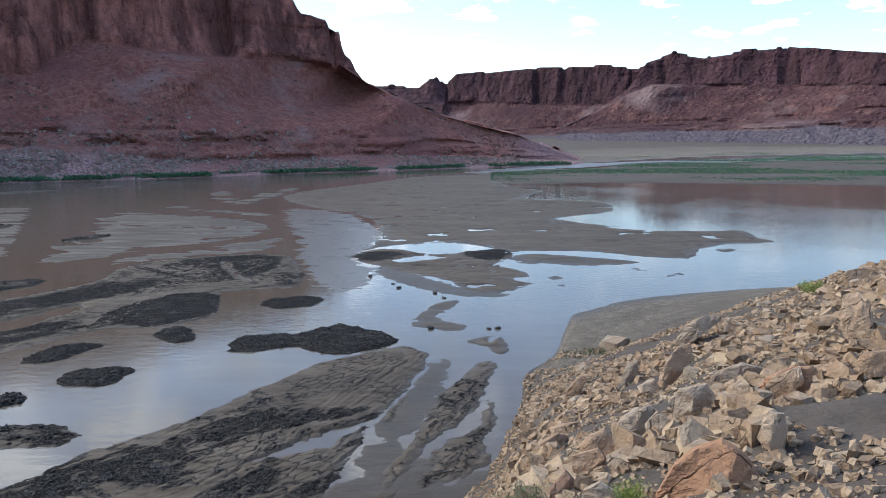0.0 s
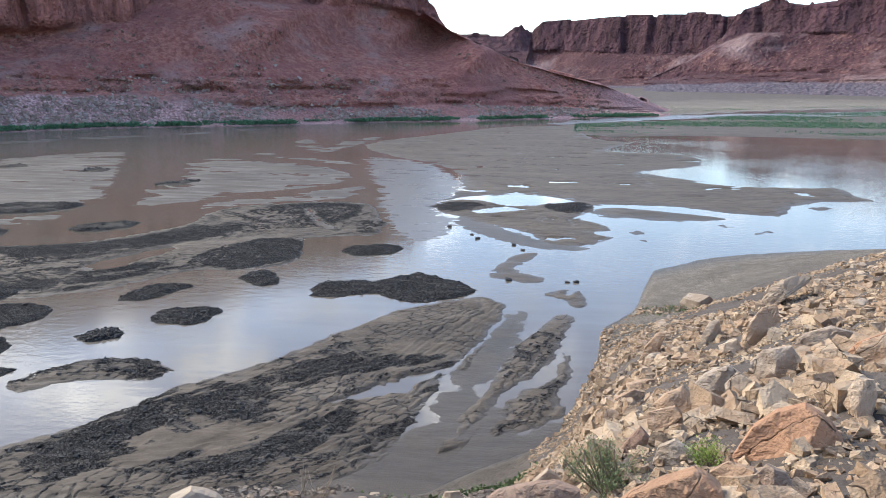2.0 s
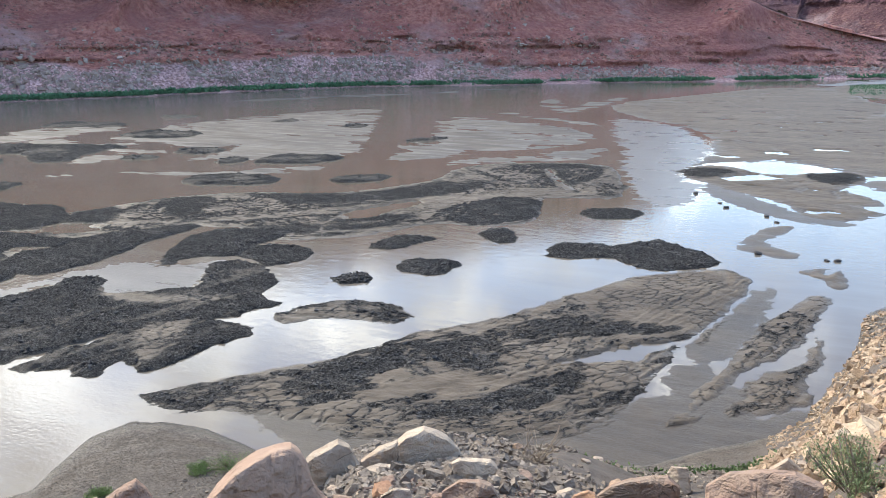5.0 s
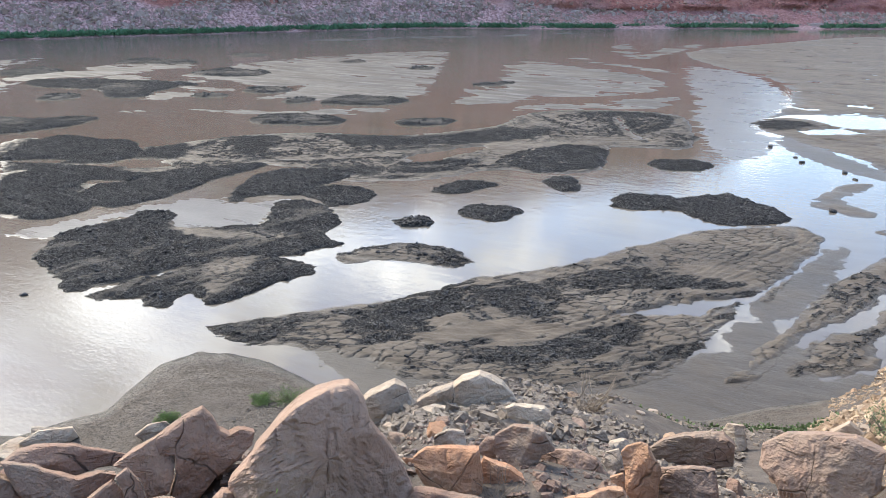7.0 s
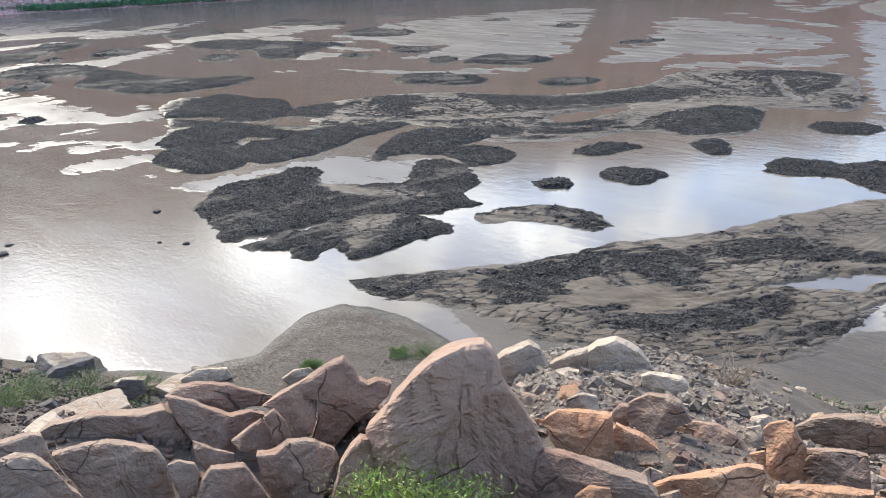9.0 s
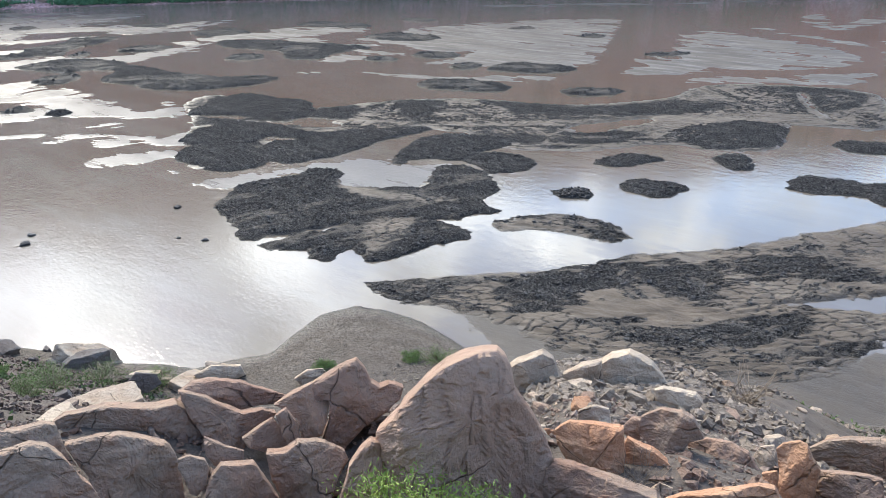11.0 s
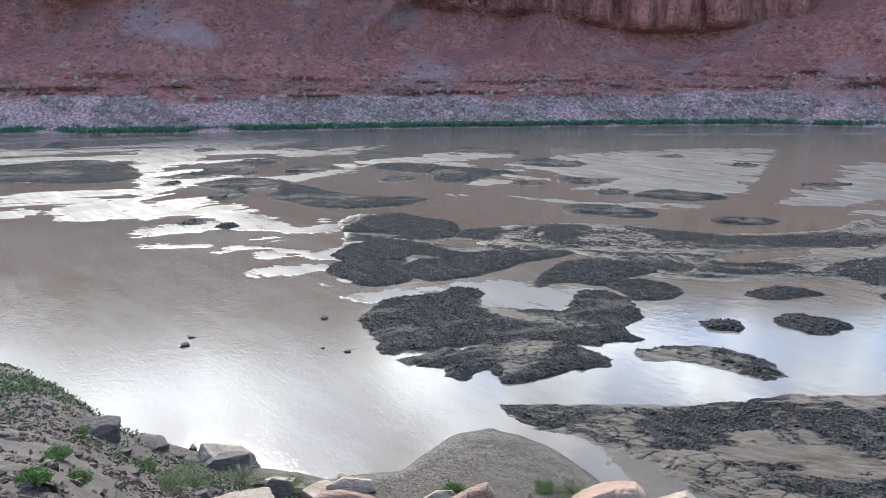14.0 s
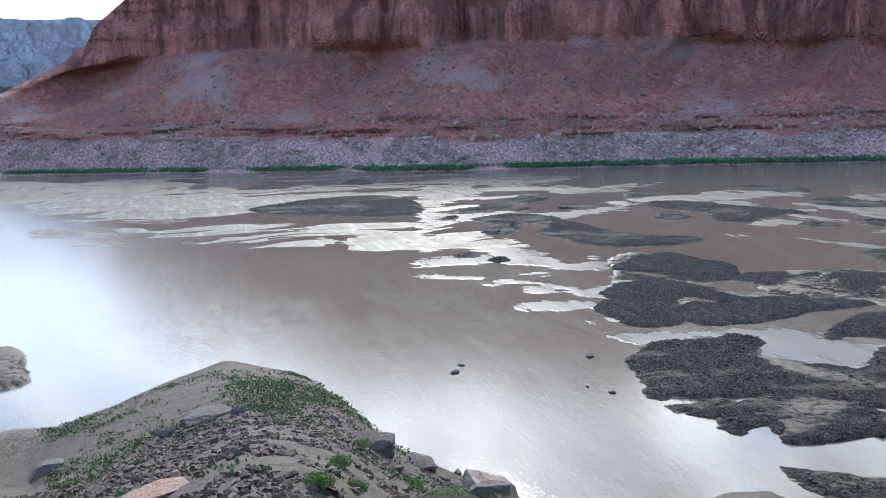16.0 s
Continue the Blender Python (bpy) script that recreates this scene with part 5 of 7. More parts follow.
bar("dark", "black cracked mud island with a broken clod crust", [(-118, 115), (-117, 124), (-108, 125), (-104, 123), (-104, 118), (-110, 113)], lift=1.5)
bar("dark", "black cracked mud island with a broken clod crust", [(-130, 88), (-130, 94), (-123, 99), (-105.6, 103.7), (-105.4, 97.6), (-106.9, 94.1), (-100.9, 89.9), (-101.2, 86.7), (-103.8, 85.2), (-110.9, 90.0), (-116.2, 89.3), (-123, 87)], lift=1.5)
bar("dark", "black cracked mud island with a broken clod crust", [(-95.4, 91.7), (-94.3, 95.5), (-90.2, 95.6), (-90.8, 93.1), (-93.4, 91.5)], lift=1.5)
bar("dark", "black cracked mud island with a broken clod crust", [(-92.4, 101.4), (-93.2, 105.1), (-88.6, 107.0), (-85.2, 105.8), (-85.4, 101.6), (-89.0, 100.2)], lift=1.5)
bar("dark", "black cracked mud island with a broken clod crust", [(-73.2, 96.8), (-73.8, 102.7), (-70.7, 106.0), (-63.0, 106.4), (-62.7, 101.8), (-67.9, 97.3)], lift=1.5)
bar("dark", "black cracked mud island with a broken clod crust", [(-112.6, 77.7), (-114.5, 81.6), (-111.1, 83.7), (-108.6, 82.2), (-108.3, 78.9), (-110.8, 77.4)], lift=1.5)
bar("dark", "black cracked mud island with a broken clod crust", [(-78.7, 94.8), (-79.1, 99.5), (-76.4, 99.6), (-75.0, 96.3), (-76.1, 94.3)], lift=1.5)
bar("dark", "black cracked mud island with a broken clod crust", [(-71.6, 79.7), (-72.3, 83.4), (-68.0, 86.6), (-62.4, 86.7), (-60.4, 85.8), (-60.5, 82.8), (-64.6, 79.9), (-68.6, 78.5)], lift=1.5)
bar("dark", "black cracked mud island with a broken clod crust", [(-54.0, 87.6), (-53.5, 91.0), (-49.5, 93.3), (-48.1, 92.6), (-48.0, 89.7), (-51.2, 86.4)], lift=1.5)
bar("dark", "black cracked mud island with a broken clod crust", [(-147, 122), (-148, 130), (-137, 133), (-131, 130), (-134, 125), (-142, 122)], lift=1.5)
bar("dark", "black cracked mud island with a broken clod crust", [(-139, 148), (-138, 152), (-131, 153), (-132, 147)], lift=1.5)
bar("dark", "black cracked mud island with a broken clod crust", [(-106, 148), (-104, 154), (-101, 151), (-103, 147)], lift=1.5)
bar("dark", "black cracked mud island with a broken clod crust", [(-86, 144), (-86, 149), (-82, 148), (-81, 143), (-84, 143)], lift=1.5)
bar("dark", "black cracked mud island with a broken clod crust", [(-62.5, 128.4), (-60.9, 132.2), (-57.4, 134.4), (-57.9, 130.4), (-60.6, 126.8)], lift=1.5)
bar("mud", "broad flat of smooth grey-brown silt", [(-44, 217), (-27, 266), (-5, 312), (17, 312), (21, 255), (30, 236), (21, 208), (40, 200), (38, 176), (24, 162), (30, 150), (41.3, 144.1), (54, 142), (53.4, 132.5), (53.5, 125.7), (46.6, 124.5), (39.6, 119.6), (36.2, 111.4), (33.3, 109.9), (26.0, 113.0), (20.9, 116.7), (10.2, 115.6), (9.8, 111.4), (7.5, 119.6), (0.5, 125.7), (-4.0, 124.5), (-8.4, 122.6), (-12.2, 116.7), (-10.5, 129.0), (-12.0, 148.5), (-17, 165), (-23, 175), (-30, 184)],
    pools=[[(-11, 165), (-8, 168), (-9, 163)], [(29.3, 146.7), (44, 145), (54, 142), (40.1, 140.0)], [(10.3, 117.3), (16.6, 116.7), (14.7, 115.1)]], lift=0.7)
bar("sand", "pale dry sand strip along the channel", [(-44, 217), (-34, 255), (-13, 290), (15, 324), (14, 293), (-15, 255), (-35, 215)], lift=4, braid=0.42)
bar("silt", "low shoal of wet silt just above the water", [(9.8, 110.9), (13.8, 114.6), (27.1, 107.5), (24.1, 104.7), (16.4, 104.3), (10.5, 105.6)], lift=2)
bar("mud", "mud flat holding bright sky pools", [(-13.4, 109.9), (-12.2, 116.2), (-7.3, 119.6), (-2.0, 114.0), (3.9, 116.7), (9.2, 119.6), (10.1, 111.4), (7.4, 105.2), (11.2, 98.0), (8.3, 94.2), (10.8, 91.7), (7.4, 87.4), (3.9, 86.4), (1.1, 92.4), (-1.7, 96.0), (-6.1, 100.0), (-9.5, 105.2)],
    crusted=[[(-13.4, 109.9), (-11.3, 115.6), (-5.3, 114.6), (-8.2, 108.0), (-11.3, 108.0)], [(3.0, 115.1), (9.1, 118.4), (9.9, 113.0), (6.0, 108.0)]],
    pools=[[(-3.5, 122.0), (0.5, 124.5), (3.1, 118.4), (0.5, 116.2), (-2.1, 117.9)], [(-6.7, 109.9), (-3.2, 113.0), (0.5, 110.9), (-2.7, 108.0), (-6.1, 106.1)]], lift=0.8)
bar("silt", "low shoal of wet silt just above the water", [(12.6, 95.3), (14.2, 96.8), (14.8, 94.9), (13.4, 93.8)])
bar("silt", "low shoal of wet silt just above the water", [(13.3, 90.6), (14.4, 91.3), (14.0, 89.6)])
bar("silt", "low shoal of wet silt just above the water", [(27.5, 96.4), (30.0, 98.8), (30.8, 98.0), (28.5, 96.0)])
bar("silt", "low shoal of wet silt just above the water", [(24.6, 102.1), (26.6, 102.5), (26.5, 100.8), (25.2, 100.0)])
bar("mud", "grey-brown wrinkled mud bank with flow ridges", [(41.2, 117.9), (43.1, 119.6), (44.6, 118.4), (42.1, 115.6)], lift=0.7)
bar("mud", "low grassy silt bar between pool and river", [(12, 312), (29, 346), (72, 377), (142, 428), (277, 494), (343, 525), (163, 247), (146, 260), (62, 274), (26, 266)], lift=2.5)
bar("mud", "rounded pale silt point in still water", [(-76.3, -20.9), (-72.1, -13.7), (-70.7, -11.9), (-65.4, -10.9), (-61.3, -9.7), (-59.9, -11.1), (-58.8, -16.6)], lift=3)
bar("wet", "sheet of silver water over silt behind the black island", [(-53.8, 32.9), (-52.5, 38.8), (-50.7, 44.8), (-47.5, 48.8), (-49.8, 55.8), (-46.9, 60.9), (-42.4, 64.2), (-43.6, 60.1), (-47.8, 52.0), (-46.2, 47.5), (-43.6, 50.1), (-41.6, 50.7), (-39.8, 45.0), (-39.8, 42.3), (-42.1, 40.6), (-46.2, 40.5), (-50.1, 39.6), (-50.3, 35.1)], lift=0.6)
bar("wet", "riffle of thin silver water over silt", [(-35.3, 175.4), (-30.6, 179.8), (-22.8, 172.5), (-15.8, 158.1), (-11.3, 139.5), (-10.6, 128.5), (-12.1, 114.0), (-13.4, 109.7), (-10.9, 104.5), (-8.6, 100.9), (-9.0, 89.9), (-12.4, 86.3), (-15.9, 92.6), (-18.9, 105.4), (-23.2, 125.1)], lift=0.7)
bar("silt", "low shoal of wet silt just above the water", [(-7.1, 104.3), (-1.7, 95.3), (3.6, 87.4), (7.3, 85.8), (5.2, 82.8), (-0.3, 85.8), (-5.7, 92.4), (-9.0, 100.0)], lift=0.5)
bar("wet", "bright riffle of the main river", [(11, 346), (65, 421), (165, 494), (328, 586), (411, 629), (358, 548), (282, 504), (145, 435), (58, 377), (15, 328)], lift=0.5)


def mud_lump(x, y, size, seed):
    ob = new("mud_lump", CLODS[seed % len(CLODS)])
    ob.matrix_world = Matrix.Translation((x, y, size * 0.12)) @ Euler((0, 0, seed)).to_matrix().to_4x4() @ Matrix.Diagonal((size * 1.5, size, size * 0.6, 1))
    return tagged(ob, "dark lump of mud standing in shallow water", "mud lump", "mud lumps in the water")


for i, (x, y) in enumerate([(-51.7, 19.7), (-50.6, 18.7), (-49.6, 29.0), (-44.0, 25.5), (-42.3, 26.4), (-9.0, 96.0), (-5.9, 91.3), (-5.1, 89.0), (-0.9, 86.1), (4.2, 70.0), (5.0, 70.2), (-1.1, 70.2), (-9.1, 150.3), (-51.7, 19.5), (-50.3, 18.5), (0.1, 83.4)]):
    mud_lump(x, y, (0.2 if x < -40 else 0.32) + 0.1 * (i % 3), i)

# ---- rocks ----


SHAPES = {m.name: [stones(100 * i + j, ("block", "slab", "block", "peak")[j % 4], 9, 0, 0.03)[0] for j in range(12)]
          for i, m in enumerate((TAN_ROCK, GREY_ROCK, RED_ROCK, BROWN_ROCK, OCHRE_ROCK))}
for m in (TAN_ROCK, GREY_ROCK, RED_ROCK, BROWN_ROCK, OCHRE_ROCK):
    for me in SHAPES[m.name]:
        me.materials.append(m)

ROCK_WORDS = {"tan_sandstone": "angular tan sandstone block lying on the rubble slope",
              "grey_sandstone": "pale grey sandstone block lying on the rubble slope",
              "brown_sandstone": "dark grey-brown sandstone block on the silt slope",
              "ochre_sandstone": "orange sandstone block wedged between boulders",
              "pink_sandstone": "pinkish red sandstone boulder with worn edges"}


def ground_at(x, y):
    return float(bank_height(np.array([x]), np.array([y]))[0])


def loose_rock(rnd, x, y, size, material):
    ob = new("boulder", rnd.choice(SHAPES[material.name]))
    sx, sy, sz = size * rnd.uniform(0.8, 1.25), size * rnd.uniform(0.65, 1.0), size * rnd.uniform(0.4, 0.8)
    ob.matrix_world = Matrix.Translation((x, y, ground_at(x, y) + sz * 0.22)) @ Euler((rnd.gauss(0, 0.3), rnd.gauss(0, 0.3), rnd.uniform(0, 6.3))).to_matrix().to_4x4() @ Matrix.Diagonal((sx, sy, sz, 1))
    return tagged(ob, ROCK_WORDS[material.name], "rock", "boulders on the bank")


def great_rock(x, y, w, h, kind, material, seed, turn, label, splits=0, tip=0):
    """A large boulder that stands in the foreground, with its own worn shape, whole or broken into fragments."""
    pieces = stones(seed, kind, (44 if not splits else 26) if w > 0.8 else 22, splits, 0.034, 60.0)
    z = min(ground_at(x, y), ground_at(x * 1.05, y * 1.05))
    m = Matrix.Translation((x, y, z + h * (0.36 if not tip else 0.28))) @ Matrix.Rotation(math.atan2(-x, y), 4, "Z") @ Matrix.Rotation(radians(-tip), 4, "X") @ Matrix.Rotation(radians(turn), 4, "Z") @ Matrix.Diagonal((w * 1.08, w * 0.85, h * 1.12, 1))
    for me in pieces:
        me.materials.append(material)
    if len(pieces) == 1:
        ob = new("boulder", pieces[0])
    else:
        ob = new("boulder")
        for me in pieces:
            new("fragment", me).parent = ob
    ob.matrix_world = m
    return tagged(ob, label, "boulder", "boulders on the bank")


def shaped_rock(az, r, z, tilt, profile, depth, material, seed, label, grooves=0.4):
    """A boulder from its broad side: the profile (across, up) in metres about its middle, cut by planes into facets, worn at the edges, with fracture grooves."""
    rs = np.random.RandomState(seed)
    p = np.asarray(profile, float)
    mid = p.mean(0)
    p = mid + (p - mid) * 1.04
    size = math.sqrt(np.ptp(p[:, 0]) * np.ptp(p[:, 1]))
    step = size / (26 * min(1.5, max(0.45, 9.0 * size / r)))
    edge = []
    for a, b in zip(p, np.roll(p, -1, 0)):
        m = max(2, int(np.linalg.norm(b - a) / step))
        edge += [a + (b - a) * i / m for i in range(m)]
    edge = np.array(edge)
    n = len(edge)
    rings = max(7, n // 7)
    half = np.ptp(p, axis=0) / 2
    # broad flat faces meet in ridges; a steeper one breaks the top, another one flank
    cuts = [(rs.uniform(-0.4, 0.4), 2.2, rs.uniform(2.5, 2.9)), (rs.choice((-2.0, 2.0)), rs.uniform(-0.4, 0.7), rs.uniform(2.1, 2.6))]
    cuts += [(rs.uniform(-1.0, 1.0), rs.uniform(-0.4, 0.7), rs.uniform(0.8, 1.05)) for _ in range(3)]
    V, F = [], []
    for front in (1, -1):
        for k in range(rings + 1):
            t = max(0.004, min(1.0, k / (rings - 1)) ** 0.8 * (0.985 if k < rings else 1.0))
            f = mid + t * (edge - mid)
            w = (f - mid) / half
            d = np.ones(n)
            for a, b, c in cuts if front > 0 else ():
                d = np.minimum(d, np.maximum(c - a * w[:, 0] - b * w[:, 1], 0.15))
            chip = 0.07 + 0.5 * np.maximum(0, value_noise(edge[:, 0] / size * 5 + seed, edge[:, 1] / size * 5, seed) - 0.45)
            d = np.maximum(d - (chip if k == rings else 0.35 * chip if k == rings - 1 else 0), 0.05)
            V.append(np.stack([f[:, 0], depth * (-0.75 * d if front > 0 else 0.45 * d), f[:, 1]], 1))
    V = np.concatenate(V)
    rows = [list(range(k * n, k * n + n)) for k in range(2 * rings + 2)]
    order = rows[:rings + 1] + rows[rings + 1:][::-1]
    for lo, hi in zip(order[:-1], order[1:]):
        F += [(lo[i], lo[(i + 1) % n], hi[(i + 1) % n], hi[i]) for i in range(n)]
    off = rs.uniform(0, 50, 3)
    q = V / size
    dent = turb3(q * 6 + off, seed) * 0.012 + 0.018 * np.round(2 * turb3(q * np.array([2.0, 2.0, 5.0]) + off, seed + 9, 3)) / 2
    vein = np.maximum(0, 0.16 - np.abs(turb3(q * np.array([7.0, 3.0, 1.6]) + off, seed + 4, 3))) / 0.16
    crack = np.maximum(0, 0.05 - np.abs(turb3(q * 1.3 + off, seed + 6, 2))) / 0.05
    V[:, 1] += size * (dent * 1.3 + 0.02 * grooves * vein + 0.025 * crack)
    V[:, 0] += size * 0.5 * dent
    V[:, 2] += size * 0.4 * dent
    me = mesh_of("boulder", V, np.array(F)[:, ::-1], False)
    me.materials.append(material)
    ob = new("boulder", me)
    x, y = polar(az, r)
    ob.matrix_world = Matrix.Translation((x, y, z)) @ Matrix.Rotation(radians(az), 4, "Z") @ Matrix.Rotation(radians(-tilt), 4, "X")
    return tagged(ob, label, "boulder", "boulders on the bank")


def heap(name, label, spots, sizes, material, seed, flat=0.6):
    """Many small stones as one mesh: each a jittered, turned block of twelve triangles or so."""
    rs = np.random.RandomState(seed)
    n = len(spots)
    cube = np.array([(x, y, z) for x in (-.5, .5) for y in (-.5, .5) for z in (-.5, .5)])
    quads = np.array([(0, 1, 3, 2), (4, 6, 7, 5), (0, 4, 5, 1), (2, 3, 7, 6), (0, 2, 6, 4), (1, 5, 7, 3)])
    v = cube[None] * (1 + rs.uniform(-0.42, 0.22, (n, 8, 3)))
    v[:, 1::2, :2] *= rs.uniform(0.3, 1.0, (n, 1, 2))
    v[:, 1::2, :2] += rs.uniform(-0.22, 0.22, (n, 1, 2))
    dims = np.stack([sizes * rs.uniform(0.8, 1.4, n), sizes * rs.uniform(0.6, 1.0, n), sizes * flat * rs.uniform(0.6, 1.3, n)], 1)
    v = v * dims[:, None, :]
    a, b = rs.uniform(0, 6.3, n), rs.normal(0, 0.8, n)
    ca, sa, cb, sb = np.cos(a), np.sin(a), np.cos(b), np.sin(b)
    x, y, z = v[..., 0], v[..., 1], v[..., 2]
    y, z = y * cb[:, None] - z * sb[:, None], y * sb[:, None] + z * cb[:, None]
    x, y = x * ca[:, None] - y * sa[:, None], x * sa[:, None] + y * ca[:, None]
    V = np.stack([x, y, z], -1) + np.asarray(spots)[:, None, :]
    F = (quads[None] + 8 * np.arange(n)[:, None, None]).reshape(-1, 4)
    me = mesh_of(name, V.reshape(-1, 3), F, False)
    return placed(name, me, material, label, "rubble", kind="stuff")


def polar(az, r):
    return -r * np.sin(np.radians(az)), r * np.cos(np.radians(az))


def bank_spots(n, az0, az1, r0, r1, seed, clump=0.0):
    rs = np.random.RandomState(seed)
    az = rs.uniform(az0, az1, n * 3)
    r = r0 + (r1 - r0) * rs.uniform(0, 1, n * 3) ** 0.75
    x, y = polar(az, r)
    keep = (fbm(x / 3, y / 3, 3, seed) > clump - 0.35 + 0 * x) if clump else np.ones(len(x), bool)
    z = bank_height(x, y)
    keep &= z > 0.15
    x, y, z = x[keep][:n], y[keep][:n], z[keep][:n]
    return np.stack([x, y, z], 1), rs


def rubble_slopes():
    for name, label, n, az0, az1, r0, r1, seed, lo, hi, mat, clump in (
            ("rubble", "broken tan and grey sandstone rubble covering the slope", 18000, -36, 0, 4, 62, 1, 0.05, 0.42, RUBBLE, 0.2),
            ("rubble", "small tan sandstone chips filling the gaps of the slope", 26000, -36, -1, 4, 50, 6, 0.03, 0.16, RUBBLE, 0.2),
            ("rubble", "grey sandstone chips between the boulders", 8000, 0, 46, 7, 30, 2, 0.03, 0.15, GREY_RUBBLE, 0.2),
            ("rubble", "loose grey gravel and stones above the shore", 12000, 4, 40, 6.5, 27, 7, 0.04, 0.22, GREY_RUBBLE, 0.02),
            ("rubble", "grey stones piled behind the boulder row", 5500, 36, 66, 8, 26, 4, 0.04, 0.42, GREY_RUBBLE, 0.1),
            ("rubble", "pinkish stones wedged between the boulders", 7000, -4, 76, 2.9, 8.5, 9, 0.015, 0.1, PINK_RUBBLE, 0.0),
            ("rubble", "flat brown stones scattered over the silt slope", 20000, 58, 106, 5, 38, 3, 0.03, 0.24, DARK_RUBBLE, 0.14)):
        spots, rs = bank_spots(n, az0, az1, r0, r1, seed, clump)
        sizes = lo * (hi / lo) ** (rs.uniform(0, 1, len(spots)) ** 1.9)
        keep = spots[:, 2] > (1.0 if az0 > 40 else 0)
        spots, sizes = spots[keep], sizes[keep]
        spots[:, 2] += sizes * 0.12
        heap(name, label, spots, sizes, mat, seed)


rubble_slopes()


def scatter_boulders():
    rnd = random.Random(5)
    for n, az0, az1, r0, r1, lo, hi, mats, seed in (
            (95, -34, -1.5, 7, 60, 0.2, 0.6, (TAN_ROCK, TAN_ROCK, GREY_ROCK, GREY_ROCK, TAN_ROCK), 11),
            (24, 0, 36, 9, 28, 0.2, 0.5, (GREY_ROCK, GREY_ROCK, TAN_ROCK, RED_ROCK), 12),
            (40, 1, 32, 4.6, 8.5, 0.12, 0.36, (RED_ROCK, RED_ROCK, OCHRE_ROCK, GREY_ROCK), 14),
            (40, 58, 104, 11, 38, 0.22, 0.8, (BROWN_ROCK, BROWN_ROCK, RED_ROCK), 13)):
        spots, rs = bank_spots(n, az0, az1, r0, r1, seed, 0.1)
        for x, y, z in spots:
            loose_rock(rnd, x, y, min(lo * (hi / lo) ** (rnd.random() ** 1.5), 0.052 * math.hypot(x, y)), rnd.choice(mats))


scatter_boulders()
shaped_rock(38.0, 4.5, 15.10, 22, [(-0.58, -0.15), (-0.45, -0.02), (-0.41, 0.05), (-0.33, 0.13), (-0.27, 0.20), (-0.14, 0.31), (-0.03, 0.36), (0.09, 0.39), (0.18, 0.39), (0.23, 0.35), (0.26, 0.29), (0.29, 0.17), (0.36, 0.06), (0.44, -0.07), (0.51, -0.19), (0.55, -0.30), (0.57, -0.49), (0.52, -0.72), (-0.54, -0.70), (-0.56, -0.36)], 0.45, ROSE_ROCK, 601, "great pointed pinkish grey sandstone boulder", grooves=1.0)
shaped_rock(48.1, 5.1, 14.82, 22, [(-0.40, 0.07), (-0.26, 0.13), (-0.13, 0.20), (-0.00, 0.27), (0.08, 0.29), (0.13, 0.22), (0.17, 0.12), (0.23, 0.08), (0.30, 0.10), (0.40, 0.06), (0.37, -0.02), (0.26, -0.09), (0.11, -0.18), (0.01, -0.28), (-0.05, -0.34), (-0.19, -0.35), (-0.19, -0.25), (-0.14, -0.13), (-0.13, 0.04)], 0.29, RED_ROCK, 602, "large cracked pink sandstone boulder in a broken row")
shaped_rock(51.9, 5.0, 14.82, 22, [(-0.19, 0.06), (-0.06, 0.14), (0.14, 0.21), (0.18, 0.16), (0.19, 0.03), (0.17, -0.07), (0.13, -0.16), (0.03, -0.20), (-0.01, -0.17), (-0.04, -0.04)], 0.16, ROSE_ROCK, 603, "rounded pinkish grey boulder split by cracks")
shaped_rock(53.1, 4.8, 14.82, 22, [(-0.08, 0.10), (-0.01, 0.14), (0.05, 0.05), (0.08, -0.09), (0.01, -0.15), (-0.04, -0.06)], 0.09, RED_ROCK, 604, "large cracked pink sandstone boulder in a broken row")
shaped_rock(57.1, 5.5, 14.74, 22, [(-0.39, 0.08), (-0.29, 0.14), (-0.19, 0.14), (0.04, 0.09), (0.20, 0.01), (0.34, -0.06), (0.39, -0.09), (0.30, -0.13), (0.18, -0.11), (0.03, -0.12), (-0.07, -0.06), (-0.19, 0.02), (-0.32, 0.05)], 0.19, RED_ROCK, 605, "large cracked pink sandstone boulder in a broken row")
shaped_rock(57.7, 5.2, 14.71, 22, [(-0.33, 0.25), (-0.26, 0.23), (-0.15, 0.19), (-0.02, 0.10), (0.08, 0.04), (0.22, 0.04), (0.32, -0.00), (0.29, -0.05), (0.19, -0.09), (0.12, -0.13), (0.08, -0.18), (0.06, -0.23), (-0.06, -0.18), (-0.15, -0.10), (-0.20, -0.07), (-0.25, 0.02), (-0.29, 0.12)], 0.22, RED_ROCK, 606, "large cracked pink sandstone boulder in a broken row")
shaped_rock(55.1, 4.9, 14.70, 22, [(-0.15, 0.02), (-0.05, 0.08), (0.06, 0.13), (0.11, 0.05), (0.15, -0.07), (0.12, -0.10), (-0.01, -0.08), (-0.12, -0.03)], 0.10, RED_ROCK, 607, "large cracked pink sandstone boulder in a broken row")
shaped_rock(65.1, 5.4, 14.66, 22, [(-0.48, 0.17), (-0.40, 0.21), (-0.16, 0.21), (0.18, 0.14), (0.32, 0.14), (0.37, 0.09), (0.40, 0.02), (0.44, -0.07), (0.47, -0.18), (0.41, -0.24), (0.30, -0.26), (0.25, -0.19), (0.21, -0.12), (0.06, -0.06), (-0.09, -0.02), (-0.24, -0.02), (-0.38, 0.00), (-0.44, 0.06)], 0.27, RED_ROCK, 608, "long pink sandstone slab in a broken row")
